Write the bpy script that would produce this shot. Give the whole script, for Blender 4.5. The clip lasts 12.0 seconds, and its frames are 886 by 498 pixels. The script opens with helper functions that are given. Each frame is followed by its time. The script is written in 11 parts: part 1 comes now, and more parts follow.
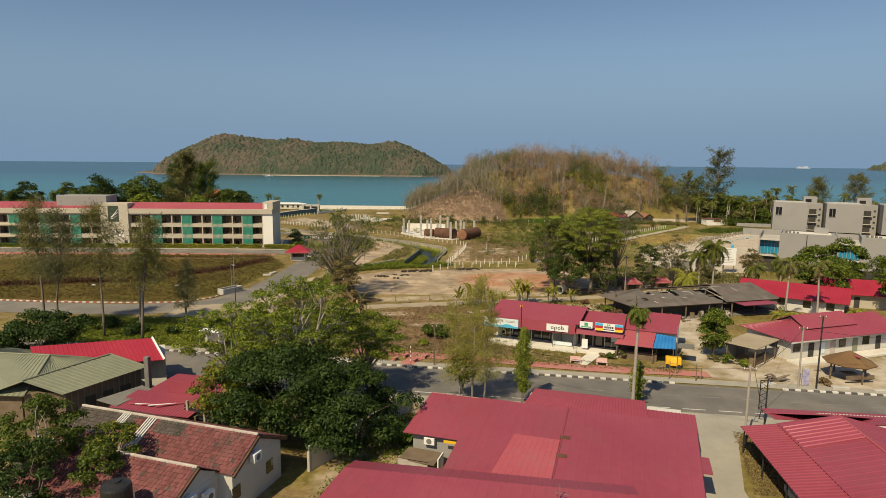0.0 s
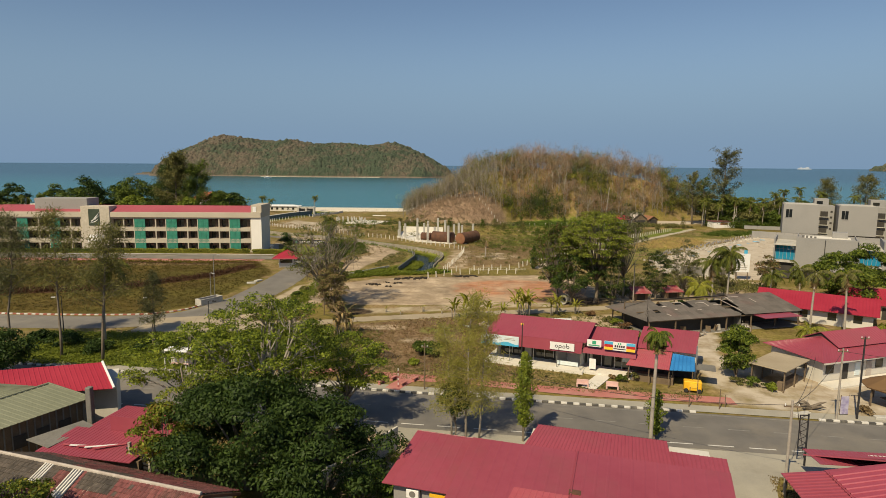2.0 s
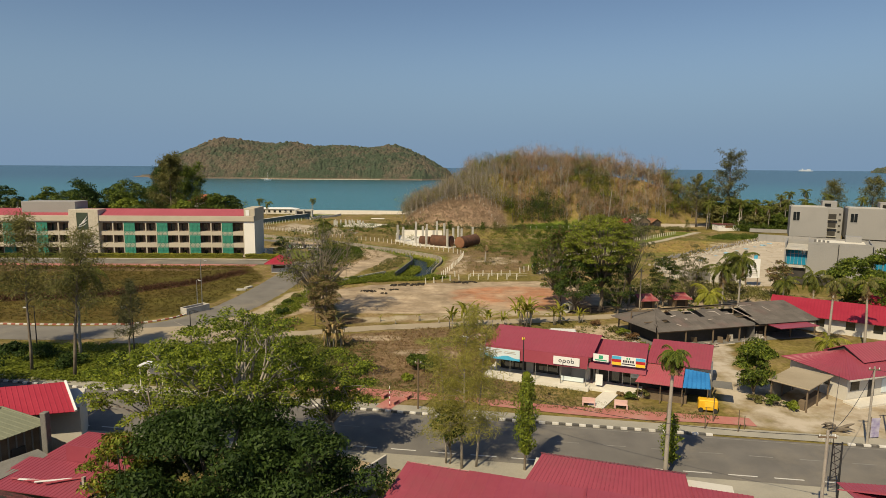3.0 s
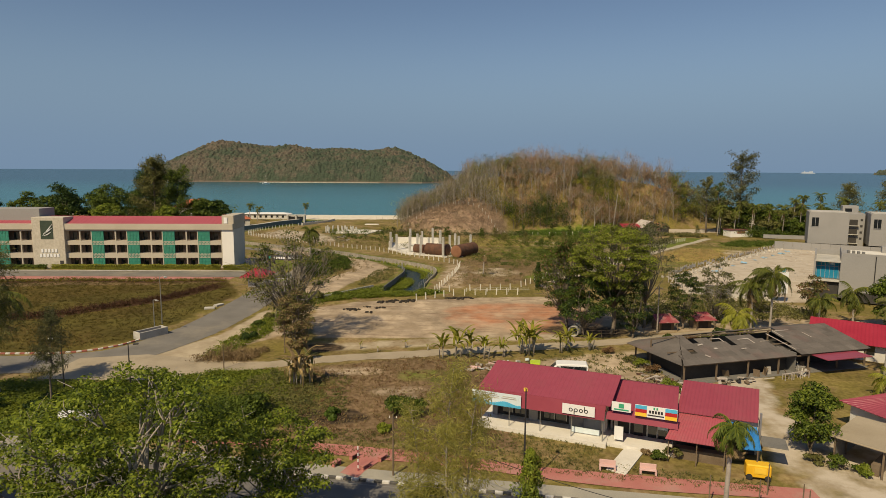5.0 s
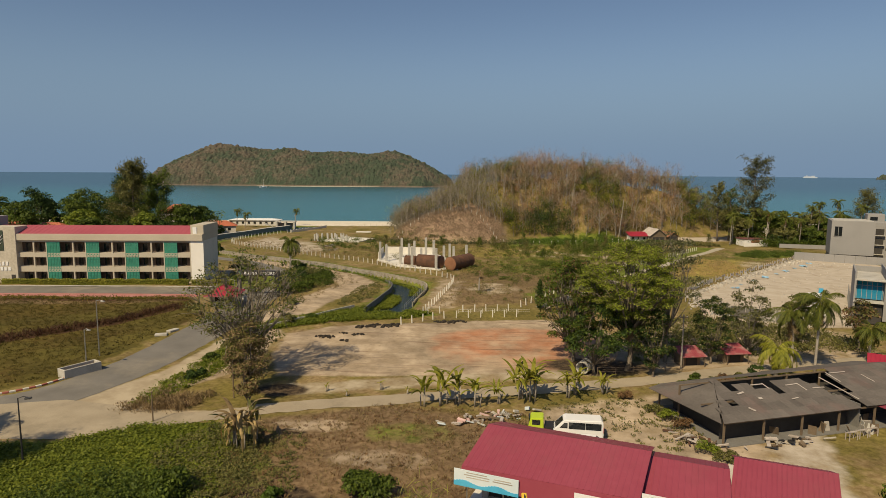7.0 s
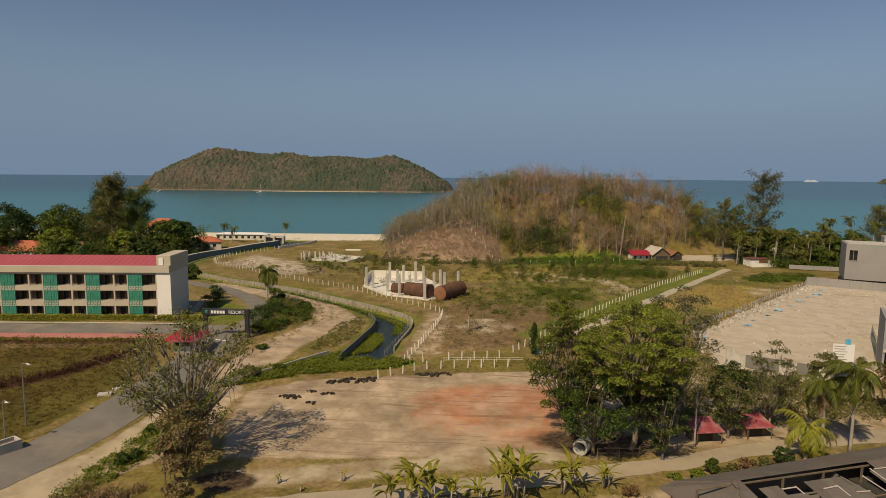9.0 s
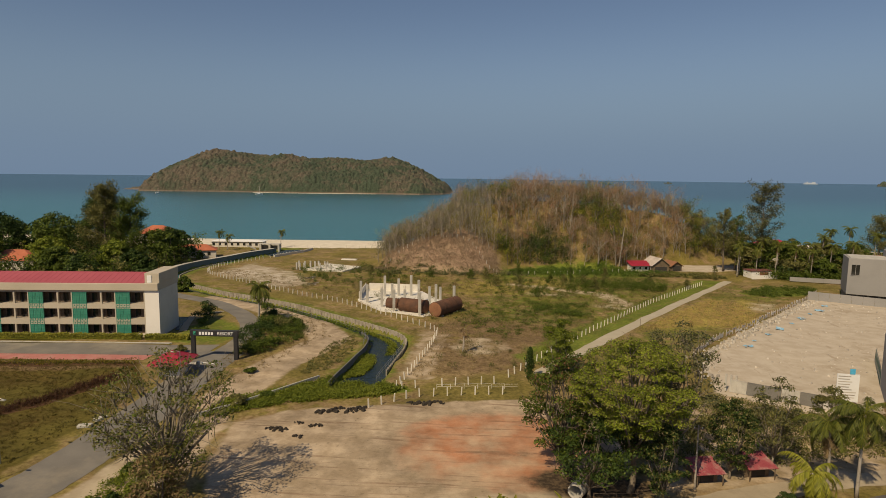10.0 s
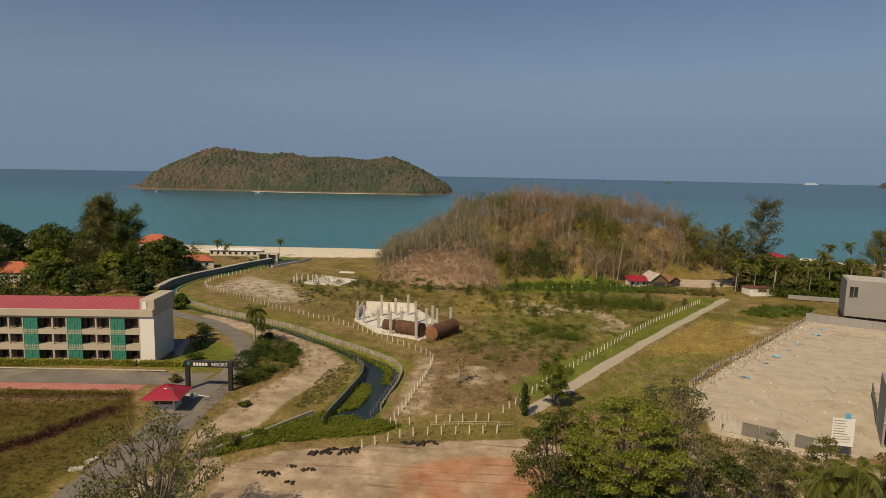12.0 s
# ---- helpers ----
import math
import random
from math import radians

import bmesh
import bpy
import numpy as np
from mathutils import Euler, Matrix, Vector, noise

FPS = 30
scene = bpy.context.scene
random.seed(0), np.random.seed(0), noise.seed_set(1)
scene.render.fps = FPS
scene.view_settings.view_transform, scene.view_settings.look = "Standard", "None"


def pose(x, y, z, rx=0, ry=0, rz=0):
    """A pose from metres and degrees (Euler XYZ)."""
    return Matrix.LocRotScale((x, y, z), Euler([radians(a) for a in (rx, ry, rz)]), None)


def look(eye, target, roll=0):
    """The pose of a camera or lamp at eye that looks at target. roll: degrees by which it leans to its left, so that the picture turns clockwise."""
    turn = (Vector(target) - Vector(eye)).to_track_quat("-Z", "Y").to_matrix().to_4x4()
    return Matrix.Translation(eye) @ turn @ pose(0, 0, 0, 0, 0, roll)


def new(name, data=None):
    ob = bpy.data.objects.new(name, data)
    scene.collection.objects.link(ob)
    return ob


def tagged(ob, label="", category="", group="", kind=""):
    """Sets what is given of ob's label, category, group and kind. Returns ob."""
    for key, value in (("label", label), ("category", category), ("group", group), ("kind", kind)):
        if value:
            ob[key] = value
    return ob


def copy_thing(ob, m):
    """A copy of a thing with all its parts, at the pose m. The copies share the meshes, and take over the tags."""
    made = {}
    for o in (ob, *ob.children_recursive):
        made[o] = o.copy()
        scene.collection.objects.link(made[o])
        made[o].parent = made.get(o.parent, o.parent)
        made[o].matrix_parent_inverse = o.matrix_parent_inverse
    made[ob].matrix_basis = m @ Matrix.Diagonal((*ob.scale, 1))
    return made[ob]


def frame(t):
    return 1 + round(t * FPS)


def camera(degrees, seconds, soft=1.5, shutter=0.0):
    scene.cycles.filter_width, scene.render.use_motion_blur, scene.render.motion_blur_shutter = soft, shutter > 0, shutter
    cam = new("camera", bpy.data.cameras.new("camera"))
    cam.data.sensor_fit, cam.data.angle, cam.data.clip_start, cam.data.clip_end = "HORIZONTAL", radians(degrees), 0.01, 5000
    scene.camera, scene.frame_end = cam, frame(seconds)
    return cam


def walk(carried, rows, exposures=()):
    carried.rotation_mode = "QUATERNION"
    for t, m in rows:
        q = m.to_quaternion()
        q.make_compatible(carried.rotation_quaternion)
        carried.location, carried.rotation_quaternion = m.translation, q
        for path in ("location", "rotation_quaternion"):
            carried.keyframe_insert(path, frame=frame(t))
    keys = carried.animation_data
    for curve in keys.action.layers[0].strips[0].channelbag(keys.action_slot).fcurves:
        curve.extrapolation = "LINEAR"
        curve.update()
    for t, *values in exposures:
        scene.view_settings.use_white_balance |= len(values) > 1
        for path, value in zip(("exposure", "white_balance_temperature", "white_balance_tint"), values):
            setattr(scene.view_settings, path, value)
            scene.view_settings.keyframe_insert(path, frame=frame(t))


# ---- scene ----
cam = camera(72.0, 12.0, soft=0.75)
PATH = [
    (0, (1.514, 4.223, 25.626), (1.368, 6.198, 25.345), 0.5),
    (1.5, (1.827, 10.397, 25.625), (1.68, 12.372, 25.346), 0.5),
    (2.5, (2.062, 15.139, 25.412), (1.913, 17.115, 25.138), 0.4),
    (3, (2.188, 17.84, 25.436), (2.037, 19.816, 25.166), 0.4),
    (5, (2.829, 31.118, 25.582), (2.674, 33.095, 25.321), 0.3),
    (5.5, (3.046, 34.81, 25.538), (2.89, 36.787, 25.282), 0.3),
    (6.5, (3.43, 42.331, 25.605), (3.273, 44.309, 25.352), 0.3),
    (7, (3.757, 46.141, 25.907), (3.599, 48.119, 25.658), 0.4),
    (9, (5.527, 58.014, 31.011), (5.368, 59.993, 30.77), 0.5),
    (9.5, (5.87, 59.964, 32.55), (5.712, 61.944, 32.312), 0.6),
    (10.5, (6.469, 62.025, 36.092), (6.312, 64.004, 35.851), 0.8),
    (11, (6.616, 62.376, 37.481), (6.459, 64.355, 37.24), 0.9),
    (12, (6.759, 62.579, 40.702), (6.602, 64.557, 40.453), 1.1),
]
EXPOSURE = [(0, 0.14, 6650, 10), (3, 0.11, 6650, 10), (5, -0.04, 6800, 12), (7, -0.05, 6800, 12), (9, -0.2, 7000, 15), (12, -0.25, 7000, 15)]
walk(cam, [(t, look(eye, target, roll)) for t, eye, target, roll in PATH], EXPOSURE)

# ---- daylight: afternoon sun from behind the camera and to its left, hazy tropical sky ----
SUN_ELEV, SUN_AZ = 48.0, 208.0   # degrees; azimuth clockwise from +y
world = bpy.data.worlds.new("sky")
scene.world = world
world.use_nodes = True
_nt = world.node_tree
_bg = _nt.nodes["Background"]
_sky = _nt.nodes.new("ShaderNodeTexSky")
_sky.sky_type = "NISHITA"
_sky.sun_disc = False
_sky.sun_elevation = radians(SUN_ELEV)
_sky.sun_rotation = radians(SUN_AZ)
_sky.air_density, _sky.dust_density, _sky.ozone_density = 1.0, 0.8, 3.2
# sea haze: the sky pales to a dull lilac towards the horizon, all round
_tc, _sp = _nt.nodes.new("ShaderNodeTexCoord"), _nt.nodes.new("ShaderNodeSeparateXYZ")
_hz, _mx = _nt.nodes.new("ShaderNodeMapRange"), _nt.nodes.new("ShaderNodeMix")
_nt.links.new(_tc.outputs["Generated"], _sp.inputs[0])
_nt.links.new(_sp.outputs[2], _hz.inputs[0])
_hz.inputs[1].default_value, _hz.inputs[2].default_value = 0.0, 0.26
_hz.inputs[3].default_value, _hz.inputs[4].default_value = 0.95, 0.0
_hz.interpolation_type = "SMOOTHERSTEP"
_mx.data_type = "RGBA"
_nt.links.new(_hz.outputs[0], _mx.inputs[0])
_nt.links.new(_sky.outputs[0], _mx.inputs[6])
_mx.inputs[7].default_value = (2.35, 3.72, 5.55, 1.0)
_nt.links.new(_mx.outputs[2], _bg.inputs[0])
_bg.inputs[1].default_value = 0.075
_sun = new("sun", bpy.data.lights.new("sun", "SUN"))
_sun.data.energy, _sun.data.angle, _sun.data.color = 4.5, radians(0.55), (1.0, 0.85, 0.575)
_sa, _se = radians(SUN_AZ), radians(SUN_ELEV)
_sv = Vector((math.sin(_sa) * math.cos(_se), math.cos(_sa) * math.cos(_se), math.sin(_se)))
_sun.matrix_world = look(_sv * 400, (0, 0, 0))

# ---- materials ----


def shader(name):
    m = bpy.data.materials.new(name)
    m.use_nodes = True
    nt = m.node_tree
    return m, nt, nt.nodes["Principled BSDF"], lambda kind: nt.nodes.new("ShaderNode" + kind), nt.links.new


def rgba(c):
    return (*c, 1.0)


def paint(name, a, b, rough=0.7, scale=0.8, fine=14.0, bump=0.15, metal=0.0, island=0.0, spec=0.4, fine_amt=0.35, dirt=None, dirt_amt=0.0, dirt_scale=0.25, piece=0.0):
    """Two tones mixed by coarse and fine noise, optional dirt patches, optional variation piece by piece."""
    m, nt, bsdf, node, link = shader(name)
    geo = node("TexCoord")
    n1, n2 = node("TexNoise"), node("TexNoise")
    n1.inputs["Scale"].default_value, n1.inputs["Detail"].default_value = scale, 5.0
    n2.inputs["Scale"].default_value, n2.inputs["Detail"].default_value = fine, 3.0
    pos = node("NewGeometry")
    link(pos.outputs["Position"], n1.inputs["Vector"])
    link(pos.outputs["Position"], n2.inputs["Vector"])
    mixf = node("Mix")
    mixf.inputs[0].default_value = fine_amt
    link(n1.outputs[0], mixf.inputs[2])
    link(n2.outputs[0], mixf.inputs[3])
    ramp = node("MapRange")
    ramp.inputs[1].default_value, ramp.inputs[2].default_value = 0.32, 0.68
    link(mixf.outputs[0], ramp.inputs[0])
    col = node("Mix")
    col.data_type = "RGBA"
    col.inputs[6].default_value, col.inputs[7].default_value = rgba(a), rgba(b)
    link(ramp.outputs[0], col.inputs[0])
    out = col.outputs[2]
    if dirt:
        n3 = node("TexNoise")
        n3.inputs["Scale"].default_value, n3.inputs["Detail"].default_value, n3.inputs["Roughness"].default_value = dirt_scale, 8.0, 0.7
        link(pos.outputs["Position"], n3.inputs["Vector"])
        r3 = node("MapRange")
        r3.inputs[1].default_value, r3.inputs[2].default_value, r3.inputs[4].default_value = 0.5, 0.72, dirt_amt
        link(n3.outputs[0], r3.inputs[0])
        dm = node("Mix")
        dm.data_type = "RGBA"
        dm.inputs[7].default_value = rgba(dirt)
        link(r3.outputs[0], dm.inputs[0])
        link(out, dm.inputs[6])
        out = dm.outputs[2]
    if island:
        hsv = node("HueSaturation")
        rr = node("MapRange")
        rr.inputs[3].default_value, rr.inputs[4].default_value = 1 - island, 1 + island
        link(pos.outputs["Random Per Island"], rr.inputs[0])
        link(rr.outputs[0], hsv.inputs["Value"])
        link(out, hsv.inputs["Color"])
        out = hsv.outputs[0]
    if piece:
        hsv, rr, info = node("HueSaturation"), node("MapRange"), node("ObjectInfo")
        rr.inputs[3].default_value, rr.inputs[4].default_value = 1 - piece, 1 + piece
        link(info.outputs["Random"], rr.inputs[0])
        link(rr.outputs[0], hsv.inputs["Value"])
        link(out, hsv.inputs["Color"])
        out = hsv.outputs[0]
    link(out, bsdf.inputs["Base Color"])
    bsdf.inputs["Roughness"].default_value = rough
    bsdf.inputs["Metallic"].default_value = metal
    bsdf.inputs["Specular IOR Level"].default_value = spec
    if bump:
        bp = node("Bump")
        bp.inputs["Strength"].default_value, bp.inputs["Distance"].default_value = bump, 0.05
        link(n2.outputs[0], bp.inputs["Height"])
        link(bp.outputs[0], bsdf.inputs["Normal"])
    return m


def leafy(name, a, b, c=None, transl=0.35, patch=0.35):
    """Foliage: tone by leaf and by larger patches, a little light let through."""
    m, nt, bsdf, node, link = shader(name)
    pos = node("NewGeometry")
    n1 = node("TexNoise")
    n1.inputs["Scale"].default_value, n1.inputs["Detail"].default_value = patch, 3.0
    link(pos.outputs["Position"], n1.inputs["Vector"])
    mx = node("Mix")
    mx.inputs[0].default_value = 0.45
    link(n1.outputs[0], mx.inputs[2])
    link(pos.outputs["Random Per Island"], mx.inputs[3])
    ramp = node("ValToRGB")
    e = ramp.color_ramp.elements
    e[0].position, e[0].color = 0.28, rgba(a)
    e[1].position, e[1].color = 0.72, rgba(b)
    if c:
        x = e.new(0.9)
        x.color = rgba(c)
    link(mx.outputs[0], ramp.inputs[0])
    link(ramp.outputs[0], bsdf.inputs["Base Color"])
    bsdf.inputs["Roughness"].default_value = 0.6
    bsdf.inputs["Specular IOR Level"].default_value = 0.25
    tr = node("BsdfTranslucent")
    link(ramp.outputs[0], tr.inputs[0])
    mix = node("MixShader")
    mix.inputs[0].default_value = transl
    link(bsdf.outputs[0], mix.inputs[1])
    link(tr.outputs[0], mix.inputs[2])
    link(mix.outputs[0], nt.nodes["Material Output"].inputs[0])
    return m


M = {}
M["asphalt"] = paint("asphalt", (0.118, 0.111, 0.103), (0.180, 0.168, 0.152), 0.9, 0.35, 30, 0.2, dirt=(0.25, 0.220, 0.175), dirt_amt=0.7, dirt_scale=0.11)
M["worn_line"] = paint("worn_line", (0.17, 0.162, 0.15), (0.27, 0.258, 0.24), 0.85, 1.6, 8, 0.1)
M["side_asphalt"] = paint("side_asphalt", (0.135, 0.125, 0.109), (0.205, 0.190, 0.165), 0.9, 0.3, 25, 0.2, dirt=(0.33, 0.285, 0.21), dirt_amt=0.6, dirt_scale=0.1)
M["apron"] = paint("apron", (0.28, 0.265, 0.225), (0.40, 0.37, 0.30), 0.95, 0.4, 12, 0.2, dirt=(0.17, 0.16, 0.14), dirt_amt=0.6, dirt_scale=0.2)
M["lane_concrete"] = paint("lane_concrete", (0.30, 0.248, 0.172), (0.40, 0.335, 0.24), 0.95, 0.3, 9, 0.25, dirt=(0.2, 0.17, 0.12), dirt_amt=0.7)
M["white_path"] = paint("white_path", (0.36, 0.315, 0.235), (0.45, 0.40, 0.305), 0.95, 0.35, 6, 0.3, dirt=(0.36, 0.33, 0.25), dirt_amt=0.5)
M["pink_paving"] = paint("pink_paving", (0.38, 0.135, 0.115), (0.46, 0.195, 0.165), 0.9, 0.5, 10, 0.2, dirt=(0.38, 0.31, 0.25), dirt_amt=0.5, dirt_scale=0.35)
M["line_paint"] = paint("line_paint", (0.45, 0.44, 0.42), (0.66, 0.65, 0.62), 0.8, 1.2, 8, 0.1)
M["kerb_white"] = paint("kerb_white", (0.52, 0.50, 0.46), (0.68, 0.66, 0.62), 0.85, 1.0, 9, 0.15, dirt=(0.3, 0.27, 0.22), dirt_amt=0.6, dirt_scale=0.7)
M["kerb_black"] = paint("kerb_black", (0.06, 0.058, 0.055), (0.11, 0.105, 0.1), 0.85, 1.0, 9, 0.15, dirt=(0.3, 0.27, 0.22), dirt_amt=0.6, dirt_scale=0.7)
M["kerb_red"] = paint("kerb_red", (0.30, 0.09, 0.07), (0.36, 0.13, 0.10), 0.85, 1.0, 9, 0.15)
M["red_roof"] = paint("red_roof", (0.258, 0.046, 0.070), (0.312, 0.065, 0.092), 0.42, 0.12, 1.5, 0.02, spec=0.4, dirt=(0.245, 0.068, 0.078), dirt_amt=0.7, dirt_scale=0.2)
M["red_roof_faded"] = paint("red_roof_faded", (0.36, 0.07, 0.09), (0.42, 0.10, 0.12), 0.55, 0.3, 3, 0.05, dirt=(0.28, 0.12, 0.11), dirt_amt=0.6, dirt_scale=0.3)
M["shed_roof"] = paint("shed_roof", (0.24, 0.035, 0.05), (0.34, 0.10, 0.11), 0.7, 0.9, 5, 0.1, dirt=(0.34, 0.27, 0.23), dirt_amt=0.95, dirt_scale=0.9)
M["red_gloss"] = paint("red_gloss", (0.30, 0.05, 0.075), (0.36, 0.07, 0.095), 0.22, 0.3, 3, 0.02, spec=0.7)
M["bright_red"] = paint("bright_red", (0.29, 0.018, 0.036), (0.35, 0.03, 0.05), 0.45, 0.4, 4, 0.05)
M["resort_roof"] = paint("resort_roof", (0.33, 0.065, 0.085), (0.39, 0.09, 0.11), 0.6, 0.1, 1.0, 0.03)
M["cream_wall"] = paint("cream_wall", (0.43, 0.38, 0.295), (0.50, 0.445, 0.355), 0.8, 0.25, 5, 0.05, dirt=(0.42, 0.38, 0.3), dirt_amt=0.35, dirt_scale=0.2)
M["white_wall"] = paint("white_wall", (0.54, 0.515, 0.46), (0.61, 0.585, 0.53), 0.8, 0.4, 6, 0.05, dirt=(0.45, 0.42, 0.36), dirt_amt=0.45, dirt_scale=0.35)
M["grey_wall"] = paint("grey_wall", (0.255, 0.25, 0.24), (0.31, 0.30, 0.29), 0.85, 0.2, 4, 0.05, dirt=(0.24, 0.235, 0.225), dirt_amt=0.5, dirt_scale=0.2)
M["stone_clad"] = paint("stone_clad", (0.40, 0.36, 0.28), (0.56, 0.51, 0.42), 0.85, 0.8, 2.2, 0.4, fine_amt=0.6)
M["concrete"] = paint("concrete", (0.38, 0.365, 0.33), (0.52, 0.50, 0.45), 0.9, 0.5, 7, 0.2, dirt=(0.24, 0.22, 0.18), dirt_amt=0.6, dirt_scale=0.6)
M["dark_concrete"] = paint("dark_concrete", (0.13, 0.125, 0.115), (0.22, 0.21, 0.19), 0.9, 0.5, 7, 0.2, dirt=(0.08, 0.08, 0.07), dirt_amt=0.6, dirt_scale=0.5)
M["canal_concrete"] = paint("canal_concrete", (0.25, 0.215, 0.165), (0.42, 0.375, 0.30), 0.95, 0.8, 5, 0.25, dirt=(0.14, 0.115, 0.085), dirt_amt=0.7, dirt_scale=0.5)
M["slab"] = paint("slab", (0.60, 0.57, 0.50), (0.72, 0.69, 0.62), 0.9, 0.2, 6, 0.15, dirt=(0.42, 0.38, 0.3), dirt_amt=0.5)
M["green_panel"] = paint("green_panel", (0.022, 0.20, 0.135), (0.04, 0.30, 0.21), 0.6, 1.5, 5, 0.2)
M["green_frame"] = paint("green_frame", (0.04, 0.20, 0.14), (0.05, 0.25, 0.18), 0.6, 1.5, 5, 0.1)
# near-black fill for openings: the shade inside is put into the colour
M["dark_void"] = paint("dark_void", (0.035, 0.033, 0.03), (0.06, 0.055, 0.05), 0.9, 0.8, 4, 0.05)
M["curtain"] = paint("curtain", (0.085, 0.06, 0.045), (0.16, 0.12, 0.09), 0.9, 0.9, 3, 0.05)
M["steel"] = paint("steel", (0.35, 0.35, 0.35), (0.45, 0.45, 0.45), 0.45, 2.0, 12, 0.05, metal=0.8)
M["black_metal"] = paint("black_metal", (0.02, 0.02, 0.022), (0.035, 0.035, 0.038), 0.5, 2.0, 12, 0.05)
M["grey_sheet"] = paint("grey_sheet", (0.098, 0.085, 0.074), (0.155, 0.136, 0.119), 0.85, 0.35, 4, 0.15, piece=0.14, dirt=(0.20, 0.115, 0.10), dirt_amt=0.5, dirt_scale=0.2)
M["green_sheet"] = paint("green_sheet", (0.180, 0.192, 0.130), (0.245, 0.256, 0.178), 0.7, 0.25, 3, 0.1, dirt=(0.17, 0.17, 0.12), dirt_amt=0.5, dirt_scale=0.3)
M["clay_tile"] = paint("clay_tile", (0.135, 0.042, 0.042), (0.215, 0.078, 0.074), 0.85, 0.5, 7, 0.2, island=0.35, dirt=(0.10, 0.075, 0.06), dirt_amt=0.75, dirt_scale=0.35)
M["old_tile"] = paint("old_tile", (0.055, 0.048, 0.042), (0.11, 0.09, 0.075), 0.9, 0.6, 6, 0.2, island=0.3)
M["mortar"] = paint("mortar", (0.36, 0.31, 0.27), (0.52, 0.47, 0.42), 0.9, 0.9, 6, 0.2, dirt=(0.22, 0.17, 0.14), dirt_amt=0.6, dirt_scale=0.8)
M["orange_tile"] = paint("orange_tile", (0.36, 0.10, 0.05), (0.46, 0.15, 0.08), 0.8, 0.5, 3, 0.2)
M["bark"] = paint("bark", (0.12, 0.095, 0.07), (0.22, 0.185, 0.145), 0.95, 1.5, 9, 0.4)
M["pale_bark"] = paint("pale_bark", (0.26, 0.23, 0.19), (0.40, 0.36, 0.31), 0.95, 1.0, 8, 0.3)
M["dry_bark"] = paint("dry_bark", (0.25, 0.17, 0.11), (0.38, 0.275, 0.185), 0.95, 1.0, 8, 0.3)
M["timber"] = paint("timber", (0.12, 0.085, 0.055), (0.20, 0.15, 0.10), 0.85, 1.0, 12, 0.25)
M["rust"] = paint("rust", (0.075, 0.038, 0.024), (0.16, 0.075, 0.042), 0.85, 0.7, 5, 0.25, dirt=(0.05, 0.035, 0.03), dirt_amt=0.7, dirt_scale=0.5)
M["rust_light"] = paint("rust_light", (0.19, 0.085, 0.045), (0.27, 0.13, 0.07), 0.85, 0.7, 5, 0.25)
M["plastic_black"] = paint("plastic_black", (0.018, 0.018, 0.019), (0.03, 0.03, 0.03), 0.45, 1.0, 8, 0.05)
M["blue_sheet"] = paint("blue_sheet", (0.02, 0.16, 0.42), (0.04, 0.24, 0.55), 0.55, 0.6, 4, 0.2)
M["yellow_paint"] = paint("yellow_paint", (0.72, 0.40, 0.02), (0.80, 0.48, 0.03), 0.4, 0.8, 6, 0.05)
M["lime_paint"] = paint("lime_paint", (0.42, 0.55, 0.03), (0.48, 0.60, 0.05), 0.35, 0.8, 6, 0.02)
M["car_white"] = paint("car_white", (0.76, 0.76, 0.75), (0.80, 0.80, 0.79), 0.25, 0.8, 6, 0.0, spec=0.5)
M["tyre"] = paint("tyre", (0.02, 0.02, 0.02), (0.035, 0.035, 0.035), 0.9, 3, 12, 0.1)
M["sign_white"] = paint("sign_white", (0.72, 0.72, 0.71), (0.78, 0.78, 0.77), 0.5, 0.8, 6, 0.0)
M["sign_blue"] = paint("sign_blue", (0.05, 0.36, 0.60), (0.10, 0.48, 0.70), 0.5, 0.6, 3, 0.0)
M["faded_blue"] = paint("faded_blue", (0.16, 0.36, 0.52), (0.34, 0.50, 0.60), 0.6, 1.5, 6, 0.1)
M["sign_pale"] = paint("sign_pale", (0.55, 0.66, 0.70), (0.68, 0.74, 0.76), 0.5, 0.6, 3, 0.0)
M["sign_red"] = paint("sign_red", (0.42, 0.02, 0.02), (0.48, 0.03, 0.03), 0.5, 0.8, 6, 0.0)
M["sign_yellow"] = paint("sign_yellow", (0.80, 0.50, 0.04), (0.84, 0.56, 0.06), 0.5, 0.8, 6, 0.0)
M["ink"] = paint("ink", (0.015, 0.015, 0.018), (0.03, 0.03, 0.035), 0.6, 0.8, 6, 0.0)
M["ink_green"] = paint("ink_green", (0.03, 0.30, 0.16), (0.05, 0.36, 0.2), 0.6, 0.8, 6, 0.0)
M["pink_bench"] = paint("pink_bench", (0.55, 0.36, 0.33), (0.64, 0.44, 0.40), 0.8, 1.2, 8, 0.1)
M["rubble"] = paint("rubble", (0.34, 0.31, 0.26), (0.5, 0.46, 0.4), 0.95, 0.9, 6, 0.3, island=0.3)
M["black_heap"] = paint("black_heap", (0.022, 0.018, 0.014), (0.05, 0.04, 0.03), 0.95, 0.9, 6, 0.4)
M["banner_cloth"] = paint("banner_cloth", (0.22, 0.18, 0.38), (0.6, 0.58, 0.66), 0.8, 1.2, 4, 0.0)
M["emblem_dark"] = paint("emblem_dark", (0.035, 0.05, 0.032), (0.055, 0.075, 0.05), 0.5, 0.8, 6, 0.0)
# white ship's paint greyed: distance haze mixed into the colour
M["hull_grey"] = paint("hull_grey", (0.38, 0.43, 0.50), (0.44, 0.49, 0.55), 0.6, 0.05, 1, 0.0)
